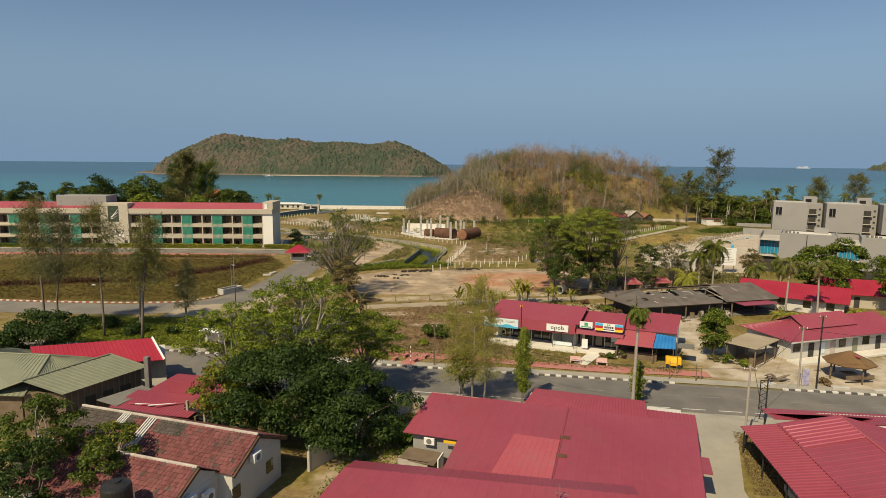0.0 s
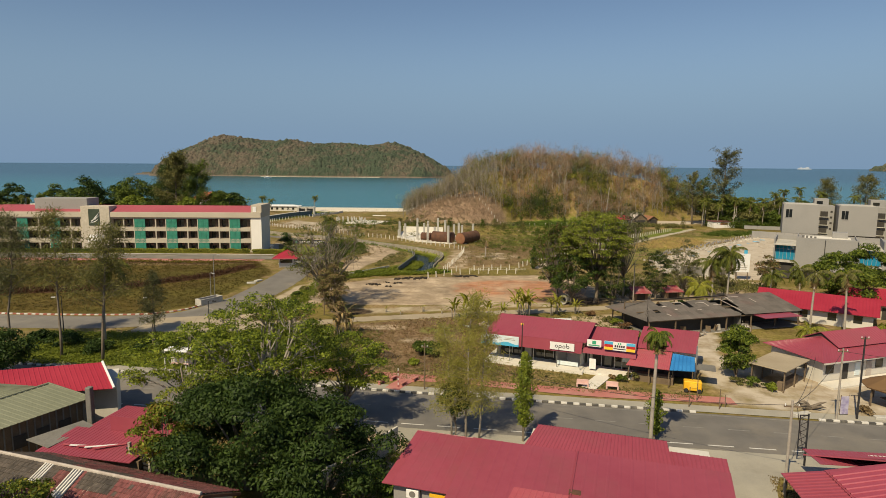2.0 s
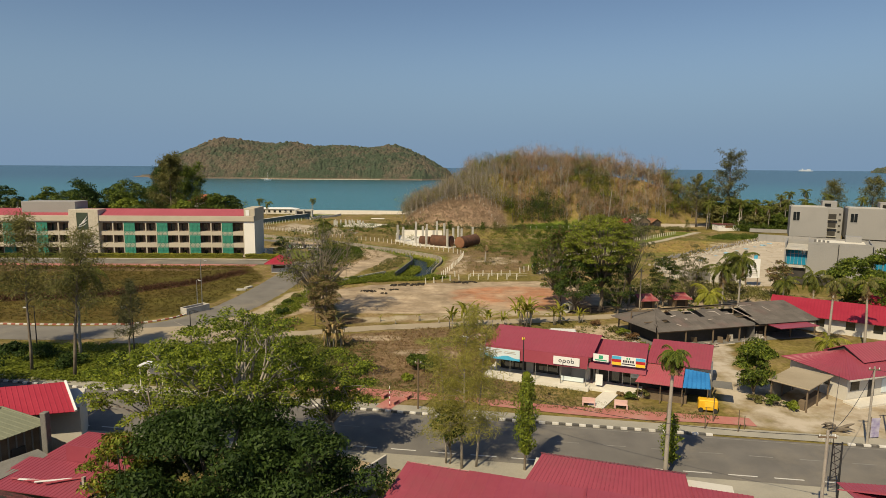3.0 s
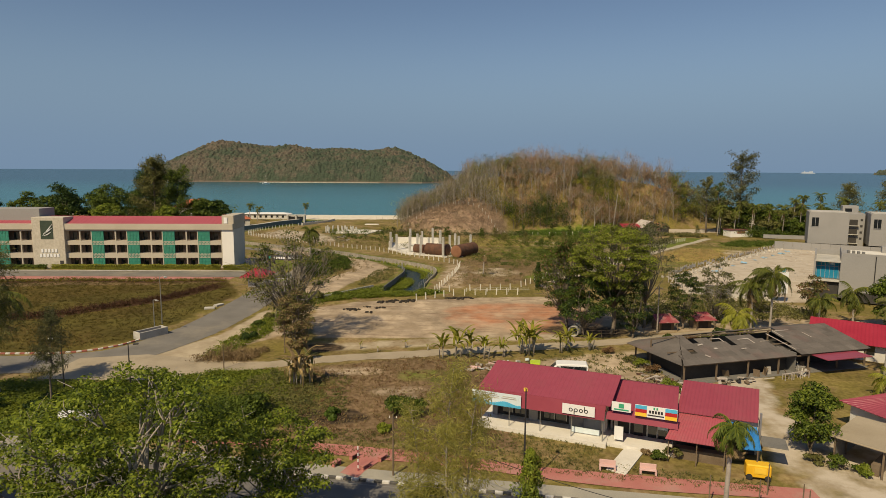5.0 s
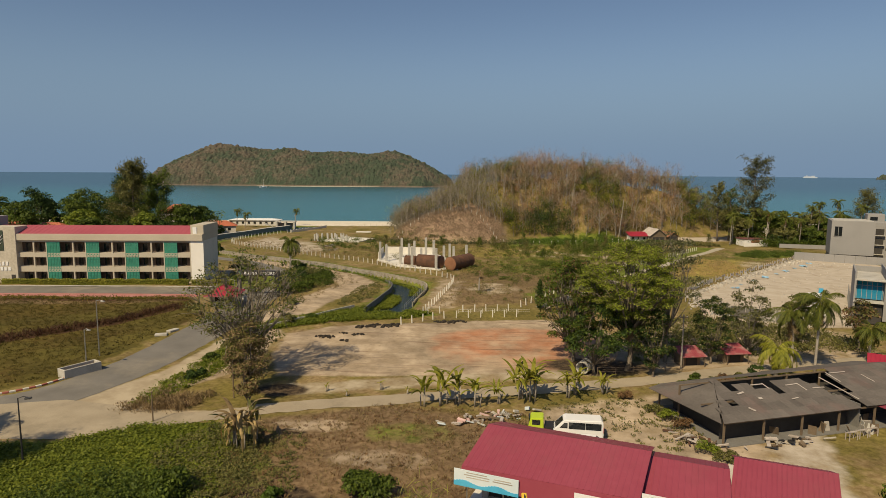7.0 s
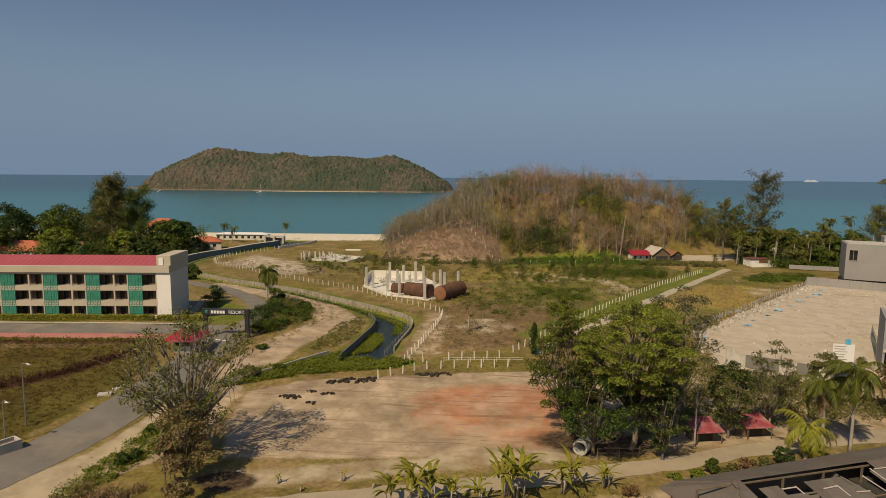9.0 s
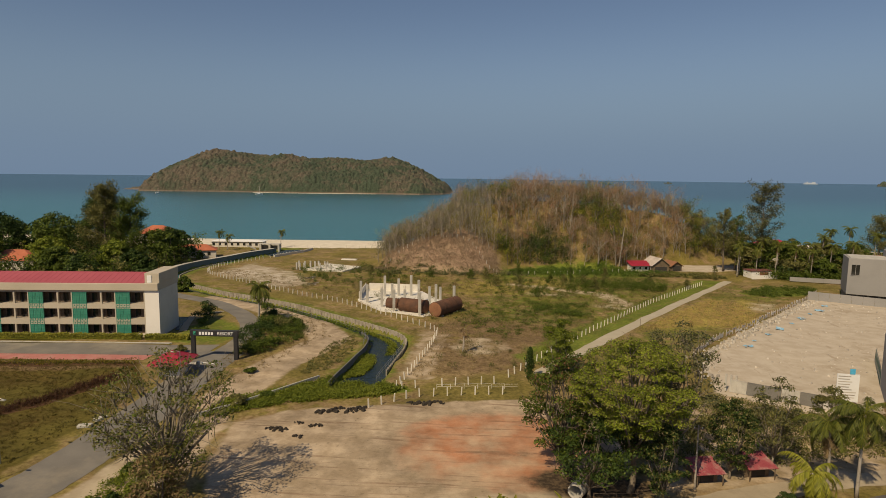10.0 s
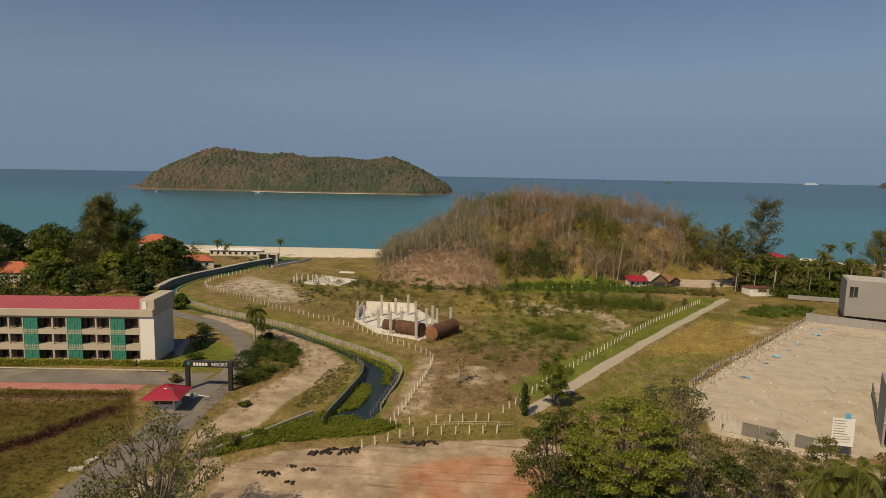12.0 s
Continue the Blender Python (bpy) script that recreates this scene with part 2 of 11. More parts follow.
M["bright_white"] = paint("bright_white", (0.72, 0.695, 0.64), (0.78, 0.755, 0.70), 0.8, 0.4, 6, 0.05)
M["net_green"] = paint("net_green", (0.04, 0.12, 0.08), (0.06, 0.16, 0.1), 0.9, 0.9, 6, 0.1)
M["straw"] = leafy("straw", (0.317, 0.218, 0.092), (0.488, 0.356, 0.156), transl=0.15)

M["dry_tuft"] = leafy("dry_tuft", (0.15, 0.108, 0.045), (0.285, 0.215, 0.095), transl=0.15)
M["meadow_grass"] = leafy("meadow_grass", (0.060, 0.047, 0.008), (0.110, 0.090, 0.016), (0.148, 0.120, 0.023), transl=0.2, patch=0.07)
M["rush"] = leafy("rush", (0.045, 0.021, 0.012), (0.115, 0.055, 0.027), (0.16, 0.085, 0.04), transl=0.15)
M["leaf_weed"] = leafy("leaf_weed", (0.105, 0.140, 0.014), (0.215, 0.245, 0.028), (0.30, 0.29, 0.048), patch=0.2)
M["leaf_hill"] = leafy("leaf_hill", (0.26, 0.160, 0.080), (0.47, 0.315, 0.165), (0.55, 0.41, 0.23), transl=0.5, patch=0.08)
M["leaf_twig"] = leafy("leaf_twig", (0.24, 0.175, 0.115), (0.40, 0.31, 0.215), transl=0.45, patch=0.1)
M["leaf_russet"] = leafy("leaf_russet", (0.25, 0.125, 0.075), (0.42, 0.225, 0.135), transl=0.5, patch=0.1)
M["leaf_rain"] = leafy("leaf_rain", (0.15, 0.205, 0.022), (0.37, 0.43, 0.050), (0.47, 0.46, 0.075), transl=0.5)
M["grey_bark"] = paint("grey_bark", (0.17, 0.145, 0.11), (0.27, 0.235, 0.185), 0.95, 1.0, 8, 0.3)
M["leaf_dark"] = leafy("leaf_dark", (0.020, 0.042, 0.009), (0.066, 0.110, 0.021), (0.125, 0.175, 0.032))
M["leaf_mid"] = leafy("leaf_mid", (0.040, 0.066, 0.010), (0.135, 0.182, 0.024), (0.225, 0.255, 0.038))
M["leaf_light"] = leafy("leaf_light", (0.105, 0.148, 0.018), (0.262, 0.305, 0.034), (0.350, 0.330, 0.053))
M["leaf_yellow"] = leafy("leaf_yellow", (0.140, 0.155, 0.020), (0.312, 0.295, 0.037), (0.411, 0.326, 0.062))
M["leaf_olive"] = leafy("leaf_olive", (0.102, 0.108, 0.036), (0.223, 0.210, 0.063), (0.315, 0.271, 0.098))
M["leaf_grey"] = leafy("leaf_grey", (0.072, 0.083, 0.034), (0.183, 0.180, 0.078), (0.302, 0.270, 0.132))
M["leaf_thin"] = leafy("leaf_thin", (0.28, 0.28, 0.065), (0.50, 0.46, 0.12), (0.55, 0.47, 0.17), transl=0.6)
M["leaf_dry"] = leafy("leaf_dry", (0.18, 0.125, 0.062), (0.33, 0.235, 0.12), (0.4, 0.3, 0.16))
M["leaf_rust"] = leafy("leaf_rust", (0.15, 0.085, 0.04), (0.27, 0.165, 0.08), (0.34, 0.22, 0.11))
M["leaf_palm"] = leafy("leaf_palm", (0.060, 0.082, 0.014), (0.160, 0.175, 0.030), (0.322, 0.270, 0.077))
M["leaf_palm_y"] = leafy("leaf_palm_y", (0.165, 0.182, 0.021), (0.345, 0.338, 0.042), (0.441, 0.377, 0.073))
M["leaf_bright"] = leafy("leaf_bright", (0.06, 0.105, 0.014), (0.125, 0.19, 0.028), (0.17, 0.22, 0.045))
M["leaf_autumn"] = leafy("leaf_autumn", (0.089, 0.102, 0.014), (0.254, 0.180, 0.029), (0.432, 0.120, 0.038))

# glass and water
def glass_mat(name, col, rough=0.05):
    m, nt, bsdf, node, link = shader(name)
    bsdf.inputs["Base Color"].default_value = rgba(col)
    bsdf.inputs["Roughness"].default_value = rough
    bsdf.inputs["Specular IOR Level"].default_value = 0.8
    return m


M["blue_glass"] = glass_mat("blue_glass", (0.02, 0.22, 0.36))
M["dark_glass"] = glass_mat("dark_glass", (0.015, 0.018, 0.02))


def water_mat(name, near, far, y0, y1, wave, rough):
    m, nt, bsdf, node, link = shader(name)
    pos = node("NewGeometry")
    sep = node("SeparateXYZ")
    link(pos.outputs["Position"], sep.inputs[0])
    n0 = node("TexNoise")
    n0.inputs["Scale"].default_value, n0.inputs["Detail"].default_value = 0.006, 4.0
    mp = node("Mapping")
    mp.inputs["Scale"].default_value = (0.35, 1.6, 1.0)
    link(pos.outputs["Position"], mp.inputs[0])
    link(mp.outputs[0], n0.inputs["Vector"])
    sh = node("Math")
    sh.operation = "MULTIPLY_ADD"
    link(n0.outputs[0], sh.inputs[0])
    sh.inputs[1].default_value = (y1 - y0) * 0.5
    link(sep.outputs[1], sh.inputs[2])
    mr = node("MapRange")
    mr.inputs[1].default_value, mr.inputs[2].default_value = y0 + (y1 - y0) * 0.25, y1 + (y1 - y0) * 0.25
    mr.interpolation_type = "SMOOTHSTEP"
    link(sh.outputs[0], mr.inputs[0])
    col = node("Mix")
    col.data_type = "RGBA"
    col.inputs[6].default_value, col.inputs[7].default_value = rgba(near), rgba(far)
    link(mr.outputs[0], col.inputs[0])
    link(col.outputs[2], bsdf.inputs["Base Color"])
    bsdf.inputs["Roughness"].default_value = rough
    bsdf.inputs["IOR"].default_value = 1.33
    n1 = node("TexNoise")
    n1.inputs["Scale"].default_value, n1.inputs["Detail"].default_value = wave, 6.0
    link(mp.outputs[0], n1.inputs["Vector"])
    bp = node("Bump")
    bp.inputs["Strength"].default_value, bp.inputs["Distance"].default_value = 0.6, 0.5
    link(n1.outputs[0], bp.inputs["Height"])
    link(bp.outputs[0], bsdf.inputs["Normal"])
    return m


M["sea"] = water_mat("sea", (0.034, 0.160, 0.190), (0.018, 0.074, 0.112), 400, 1500, 0.35, 0.25)
M["canal_water"] = water_mat("canal_water", (0.02, 0.035, 0.05), (0.02, 0.035, 0.05), 0, 10, 2.0, 0.08)

# ---- building helpers ----


def bm_box(bm, c, s, rz=0.0, taper=1.0):
    """A box round the point c, of size s, turned by rz degrees; taper narrows its top."""
    ca, sa = math.cos(radians(rz)), math.sin(radians(rz))
    vs = []
    for k in (-0.5, 0.5):
        f = 1.0 if k < 0 else taper
        for i, j in ((-0.5, -0.5), (0.5, -0.5), (0.5, 0.5), (-0.5, 0.5)):
            x, y = i * s[0] * f, j * s[1] * f
            vs.append(bm.verts.new((c[0] + x * ca - y * sa, c[1] + x * sa + y * ca, c[2] + k * s[2])))
    for q in ((3, 2, 1, 0), (4, 5, 6, 7), (0, 1, 5, 4), (1, 2, 6, 5), (2, 3, 7, 6), (3, 0, 4, 7)):
        bm.faces.new([vs[i] for i in q])
    return vs


def bm_tube(bm, pts, radii, n=8, cap=True):
    """A tube through pts with a radius at each."""
    rings = []
    for i, p in enumerate(pts):
        a, b = Vector(pts[max(i - 1, 0)]), Vector(pts[min(i + 1, len(pts) - 1)])
        d = (b - a).normalized() if (b - a).length > 1e-6 else Vector((0, 0, 1))
        u = d.orthogonal().normalized()
        w = d.cross(u)
        rings.append([bm.verts.new(Vector(p) + float(radii[i]) * (math.cos(2 * math.pi * k / n) * u + math.sin(2 * math.pi * k / n) * w)) for k in range(n)])
    for r0, r1 in zip(rings, rings[1:]):
        for k in range(n):
            bm.faces.new((r0[k], r0[(k + 1) % n], r1[(k + 1) % n], r1[k]))
    if cap:
        bm.faces.new(rings[0][::-1])
        bm.faces.new(rings[-1])


def bm_prism(bm, pts, z0, z1):
    """A straight prism over a flat outline given anticlockwise."""
    lo = [bm.verts.new((x, y, z0)) for x, y in pts]
    hi = [bm.verts.new((x, y, z1)) for x, y in pts]
    n = len(pts)
    for i in range(n):
        bm.faces.new((lo[i], lo[(i + 1) % n], hi[(i + 1) % n], hi[i]))
    bm.faces.new(hi)
    bm.faces.new(lo[::-1])


def bm_slab(bm, quad, thick):
    """A plate of some thickness under a quad of 3D corners."""
    q = [Vector(p) for p in quad]
    n = (q[1] - q[0]).cross(q[-1] - q[0]).normalized()
    if n.z < 0:
        n = -n
        q = q[::-1]
    hi = [bm.verts.new(p) for p in q]
    lo = [bm.verts.new(p - n * thick) for p in q]
    k = len(q)
    bm.faces.new(hi)
    bm.faces.new(lo[::-1])
    for i in range(k):
        bm.faces.new((lo[i], lo[(i + 1) % k], hi[(i + 1) % k], hi[i]))


def bm_ribs(bm, e0, e1, r1, r0, pitch=0.5, h=0.035, thick=0.05):
    """A ribbed metal roof sheet: e0-e1 is the eave, r0-r1 the ridge; ribs run up the slope."""
    e0, e1, r0, r1 = Vector(e0), Vector(e1), Vector(r0), Vector(r1)
    up = (e1 - e0).cross(r0 - e0).normalized()
    if up.z < 0:
        up = -up
    n = max(2, round((e1 - e0).length / pitch))
    lo, hi = [], []
    for i in range(n):
        for f, lift in ((0.0, 0.0), (0.72, 0.0), (0.80, h), (0.92, h)):
            a = (i + f) / n
            lo.append(e0.lerp(e1, a) + up * lift)
            hi.append(r0.lerp(r1, a) + up * lift)
    lo.append(e1)
    hi.append(r1)
    vl, vh = [bm.verts.new(p) for p in lo], [bm.verts.new(p) for p in hi]
    for i in range(len(lo) - 1):
        bm.faces.new((vl[i], vl[i + 1], vh[i + 1], vh[i]))
    # underside and edges
    b = [bm.verts.new(p - up * thick) for p in (e0, e1, r1, r0)]
    bm.faces.new(b[::-1])
    bm.faces.new((b[0], b[1], vl[-1], vl[0]))
    bm.faces.new((b[1], b[2], vh[-1], vl[-1]))
    bm.faces.new((b[2], b[3], vh[0], vh[-1]))
    bm.faces.new((b[3], b[0], vl[0], vh[0]))


def link_mesh(name, bm, mat, parent=None, label="", smooth=False, bevel=0.0):
    me = bpy.data.meshes.new(name)
    bmesh.ops.recalc_face_normals(bm, faces=bm.faces)
    if bevel:
        bmesh.ops.bevel(bm, geom=list(bm.edges), offset=bevel, segments=1, affect="EDGES")
    bm.to_mesh(me)
    bm.free()
    for m in mat if isinstance(mat, (list, tuple)) else [mat]:
        me.materials.append(M[m] if isinstance(m, str) else m)
    if smooth:
        me.shade_smooth()
    ob = new(name, me)
    ob.parent = parent
    if label:
        tagged(ob, label)
    return ob


def part(name, bm, mat, parent, label="", smooth=False, bevel=0.0):
    return link_mesh(name, bm, mat, parent, label, smooth, bevel)


def part_box(name, c, s, mat, parent, rz=0.0, label="", bevel=0.0, taper=1.0):
    bm = bmesh.new()
    bm_box(bm, c, s, rz, taper)
    return part(name, bm, mat, parent, label, bevel=bevel)


def raw_mesh(name, verts, faces, mat, parent=None, label="", smooth=False, mat_ids=None):
    """A mesh straight from arrays."""
    me = bpy.data.meshes.new(name)
    me.from_pydata(np.asarray(verts).tolist(), [], faces if isinstance(faces, list) else faces.tolist())
    for m in mat if isinstance(mat, (list, tuple)) else [mat]:
        me.materials.append(M[m] if isinstance(m, str) else m)
    if mat_ids is not None:
        me.polygons.foreach_set("material_index", np.asarray(mat_ids, dtype=np.int32))
    if smooth:
        me.shade_smooth()
    me.update()
    ob = new(name, me)
    ob.parent = parent
    if label:
        tagged(ob, label)
    return ob


def thing(name, at, label, category, group="", rz=0.0):
    """An Empty at the thing's base; its parts are built in its own axes."""
    ob = new(name)
    ob.empty_display_size = 0.3
    ob.matrix_basis = pose(at[0], at[1], at[2], 0, 0, rz)
    return tagged(ob, label, category, group)


def shared(name, mesh, parent, m):
    """One more object on a mesh that others use too."""
    ob = new(name, mesh)
    ob.parent = parent
    ob.matrix_basis = m
    return ob


def along(pts, step, start=0.0):
    """Points at even steps along a line, with its direction in degrees."""
    out, left = [], start
    for (x0, y0), (x1, y1) in zip(pts, pts[1:]):
        d = math.hypot(x1 - x0, y1 - y0)
        while left <= d:
            f = left / d
            out.append((x0 + (x1 - x0) * f, y0 + (y1 - y0) * f, math.degrees(math.atan2(y1 - y0, x1 - x0))))
            left += step
        left -= d
    return out


def smooth_line(pts, n=8):
    """A finer line through the points, rounded at them."""
    p = [Vector((x, y)) for x, y in pts]
    p = [2 * p[0] - p[1]] + p + [2 * p[-1] - p[-2]]
    out = []
    for a, b, c, d in zip(p, p[1:], p[2:], p[3:]):
        for k in range(n):
            t = k / n
            out.append(tuple(0.5 * ((2 * b) + (c - a) * t + (2 * a - 5 * b + 4 * c - d) * t * t + (3 * b - a - 3 * c + d) * t ** 3)))
    out.append(tuple(p[-2]))
    return out


# ---- lie of the land ----
SEA_Z = -2.8
HX = [-46, -40, -33, -17, -7, 6, 22, 45, 65, 80, 95, 104, 113, 122]
HZ = [0, 1.5, 4, 13, 21, 23.5, 25.5, 24, 22, 20, 15.5, 10, 3, 0]
CANAL = smooth_line([(-16.2, 157), (-16, 161), (-15.2, 170), (-14.6, 180), (-16.5, 188), (-24, 196), (-36, 206), (-48, 215.5), (-60, 223), (-75, 232), (-92, 245), (-103, 260), (-106, 277), (-103, 297), (-97, 318), (-91, 335), (-90, 352)], 4)


def sstep(a, b, v):
    t = np.clip((v - a) / (b - a), 0, 1)
    return t * t * (3 - 2 * t)


def line_dist(x, y, pts):
    d = np.full(np.shape(x), 1e9)
    for (x0, y0), (x1, y1) in zip(pts, pts[1:]):
        dx, dy = x1 - x0, y1 - y0
        t = np.clip(((x - x0) * dx + (y - y0) * dy) / (dx * dx + dy * dy), 0, 1)
        d = np.minimum(d, np.hypot(x - x0 - t * dx, y - y0 - t * dy))
    return d


def canal_half(y):
    """Half the canal's width: broad at its head, narrower beyond the bend."""
    return 3.9 - 1.5 * sstep(182, 200, y)


def ground_z(x, y, canal=True):
    x, y = np.asarray(x, float), np.asarray(y, float)
    z = -1.7 * sstep(185, 300, y)
    z = z - 3.0 * sstep(366, 440, y + 3 * np.sin(x * 0.03)) - 12 * sstep(440, 560, y)
    foot = 288 + 10 * np.sin(x * 0.06) + 42 * sstep(48, 74, x)
    hill = np.interp(x, HX, HZ) * sstep(foot, np.maximum(foot + 20, 338), y) * (1 - sstep(348, 398, y))
    z = z + hill + 0.5 * np.sin(x * 0.31 + y * 0.17) * hill / 25
    m = np.clip(1 - ((x + 13) / 27) ** 2 - ((y - 303) / 19) ** 2, 0, 1)
    z = z + 7.0 * m ** 0.8 * (1 - np.clip(hill / 25, 0, 0.6))
    z = z + 0.12 * np.sin(x * 0.21 + 1.3) * np.sin(y * 0.17) * sstep(112, 130, y) * (1 - sstep(340, 370, y))
    if canal:
        d = line_dist(x, y, CANAL)
        w = canal_half(y)
        z = z - 1.9 * (1 - sstep(w - 0.5, w + 0.4, d)) * (1 - sstep(330, 352, y))
    return z


def gz(x, y):
    return float(ground_z(x, y))

# ---- ground sheet ----


def axis(lo, a, b, hi, fine):
    far0 = [lo + (a - lo) * (1 - (1 - k / 14) ** 2.2) for k in range(14)]
    far1 = [b + (hi - b) * (k / 14) ** 2.2 for k in range(1, 15)]
    return np.array(far0 + list(np.arange(a, b + 1e-6, fine)) + far1)


def inside(x, y, pts, soft=1.5):
    """1 inside an outline, 0 outside, soft across its edge."""
    hit = np.zeros(np.shape(x), bool)
    for (x0, y0), (x1, y1) in zip(pts, pts[1:] + pts[:1]):
        cross = ((y0 > y) != (y1 > y)) & (x < (x1 - x0) * (y - y0) / ((y1 - y0) or 1e-9) + x0)
        hit ^= cross
    d = line_dist(x, y, pts + pts[:1])
    return sstep(-soft, soft, np.where(hit, d, -d))


xs, ys = axis(-2600, -135, 150, 2600, 1.0), axis(-1200, 38, 420, 700, 1.0)
GX, GY = np.meshgrid(xs, ys)
GZ = ground_z(GX, GY)
nx, ny = len(xs), len(ys)
idx = np.arange(nx * ny).reshape(ny, nx)
quads = np.stack([idx[:-1, :-1], idx[:-1, 1:], idx[1:, 1:], idx[1:, :-1]], -1).reshape(-1, 4)

DIRT = [(-29, 140), (-22.6, 145), (-11.6, 148), (13, 153.5), (22, 149), (25, 138), (22, 128), (10, 123), (-9, 121), (-23, 119.5), (-27, 128)]
soil = inside(GX, GY, DIRT, 1.2)
soil = np.maximum(soil, 0.85 * (1 - sstep(3.0, 5.5, line_dist(GX, GY, [(-34, 148), (-32, 166), (-27, 184), (-36, 199), (-52, 212), (-70, 224)]))))
soil = np.maximum(soil, 0.9 * (1 - sstep(2.0, 4.0, line_dist(GX, GY, [(-38, 112), (-31, 122), (-33, 140)]))))
soil = np.maximum(soil, inside(GX, GY, [(4, 97), (29, 93), (31, 104), (24, 118), (10, 112)], 2.0) * 0.75)
green = np.maximum(inside(GX, GY, [(-19, 86), (-14, 93), (-16, 101), (-21, 104), (-24, 98)], 2.5) * 0.6, 0.5 * np.clip(1.4 - ((GX - 0.5) / 4) ** 2 - ((GY - 87.5) / 3) ** 2, 0, 1))
green = np.maximum(green, 0.5 * np.clip(1.4 - ((GX + 4) / 6) ** 2 - ((GY - 104) / 3) ** 2, 0, 1))
soil = np.maximum(soil, inside(GX, GY, [(-13, 38), (-3, 38), (-3, 62), (-6, 70), (-11, 70)], 1.5) * 0.6)
soil = np.maximum(soil, np.clip(1 - ((GX + 13) / 24) ** 2 - ((GY - 298) / 16) ** 2, 0, 1) ** 0.5 * 0.9)
soil = np.maximum(soil, inside(GX, GY, [(24, 124), (60, 132), (64, 150), (44, 160), (26, 150)], 3) * 0.6)
soil = np.maximum(soil, inside(GX, GY, [(-10, 160), (-3, 160), (-2, 190), (-9, 196)], 2) * 0.55)
clay = np.clip(1.5 - ((GX - 8) / 14) ** 2 - ((GY - 136) / 11) ** 2, 0, 1) * inside(GX, GY, DIRT, 1.2)
soil = np.maximum(soil, 0.55 * np.clip(1.4 - ((GX + 6) / 5) ** 2 - ((GY - 98) / 2.5) ** 2, 0, 1))
soil = np.maximum(soil, 0.6 * np.clip(1.4 - ((GX + 14) / 5) ** 2 - ((GY - 105) / 2.0) ** 2, 0, 1))
green = np.maximum(green, inside(GX, GY, [(-64, 82), (-18, 83.5), (-18, 91), (-21, 100), (-24, 104.6), (-32, 103.2), (-37.5, 98.3), (-64, 97)], 1.2))
green = np.maximum(green, inside(GX, GY, [(-34, 141), (-24, 149), (-10, 153), (-6, 155), (-10, 159), (-22, 157), (-34, 146)], 1.2))
green = np.maximum(green, 0.9 * inside(GX, GY, [(-36, 108), (-34, 108), (-31, 120), (-32, 138), (-35, 141), (-35.5, 124), (-36, 114)], 1.0))
green = np.maximum(green, 0.8 * inside(GX, GY, [(10, 276), (56, 282), (84, 292), (78, 302), (58, 302), (30, 306), (10, 296)], 5))
green = np.maximum(green, 0.7 * (1 - sstep(3, 8, line_dist(GX, GY, [(16, 176), (50, 230), (82, 278)]))) * (GX + 0.0 > (GY - 165) * 0.2))
green = np.maximum(green, 0.9 * inside(GX, GY, [(84, 256), (90, 250), (104, 254), (114, 270), (98, 270)], 4))
green = np.maximum(green, 0.3 * inside(GX, GY, [(-60, 235), (-20, 215), (15, 230), (10, 280), (-45, 300), (-80, 280)], 10))
green = np.maximum(green, 0.6 * (1 - sstep(4.2, 8.0, line_dist(GX, GY, CANAL))))
green = np.maximum(green, 0.7 * inside(GX, GY, [(-62, 178), (-48, 176), (-46, 190), (-60, 200)], 2))
green = np.maximum(green, 0.45 * inside(GX, GY, [(17, 164), (40, 170), (60, 200), (96, 248), (88, 274), (29, 184)], 4))
green = np.maximum(green, 0.5 * inside(GX, GY, [(2, 206), (26, 196), (60, 250), (80, 280), (0, 284)], 8))
sand = sstep(352, 362, GY + 4 * np.sin(GX * 0.05) + np.where(GX > 20, -30, 0))
sand = np.maximum(sand, inside(GX, GY, [(43, 160), (48, 182), (100, 247), (118, 238), (120, 205), (84, 176), (66, 153), (55, 152)], 1.0))
sand = np.maximum(sand, inside(GX, GY, [(28, 77), (62, 72), (62, 88), (40, 90), (34, 96), (38, 108), (31, 110), (28, 92)], 1.5) * 0.62)
sand = np.maximum(sand, inside(GX, GY, [(-95, 268), (-58, 243), (-50, 250), (-62, 275), (-90, 300)], 6) * 0.6)
sand = np.maximum(sand, 0.95 * inside(GX, GY, [(72, 305), (90, 302), (106, 310), (109, 322), (88, 322), (74, 316)], 2.0))
straw = inside(GX, GY, [(40, 200), (56, 206), (66, 206), (76, 220), (68, 228), (76, 240), (70, 244)], 5) * 0.95
straw = np.maximum(straw, 0.8 * inside(GX, GY, [(66, 222), (76, 224), (86, 242), (78, 244)], 6))
straw = np.maximum(straw, 0.5 * inside(GX, GY, [(-4, 232), (36, 250), (30, 280), (-5, 268)], 6))
brown = inside(GX, GY, [(-26, 86), (6, 84), (4, 96), (8, 108), (-8, 111), (-22, 105)], 2)
brown = np.maximum(brown, 0.6 * inside(GX, GY, [(-6, 160), (12, 164), (40, 205), (20, 225), (-10, 200)], 6))
brown = np.maximum(brown, 0.6 * inside(GX, GY, [(-135, 150), (-100, 152), (-58, 160), (-56, 164), (-135, 160)], 1.5))
meadow = inside(GX, GY, [(-400, 106), (-56, 108), (-49, 117), (-48, 150), (-57, 164), (-400, 150)], 1.5)
dust = inside(GX, GY, [(-47.5, 107), (-42, 112), (-38.5, 120), (-37.6, 136), (-36.2, 137), (-35.6, 122), (-36.4, 113), (-33, 107.6), (-26, 107.4), (-30, 103.5), (-42, 104)], 1.0)
dust = np.maximum(dust, 0.55 * inside(GX, GY, [(75, 228), (79, 224), (89, 238), (79, 241)], 3))
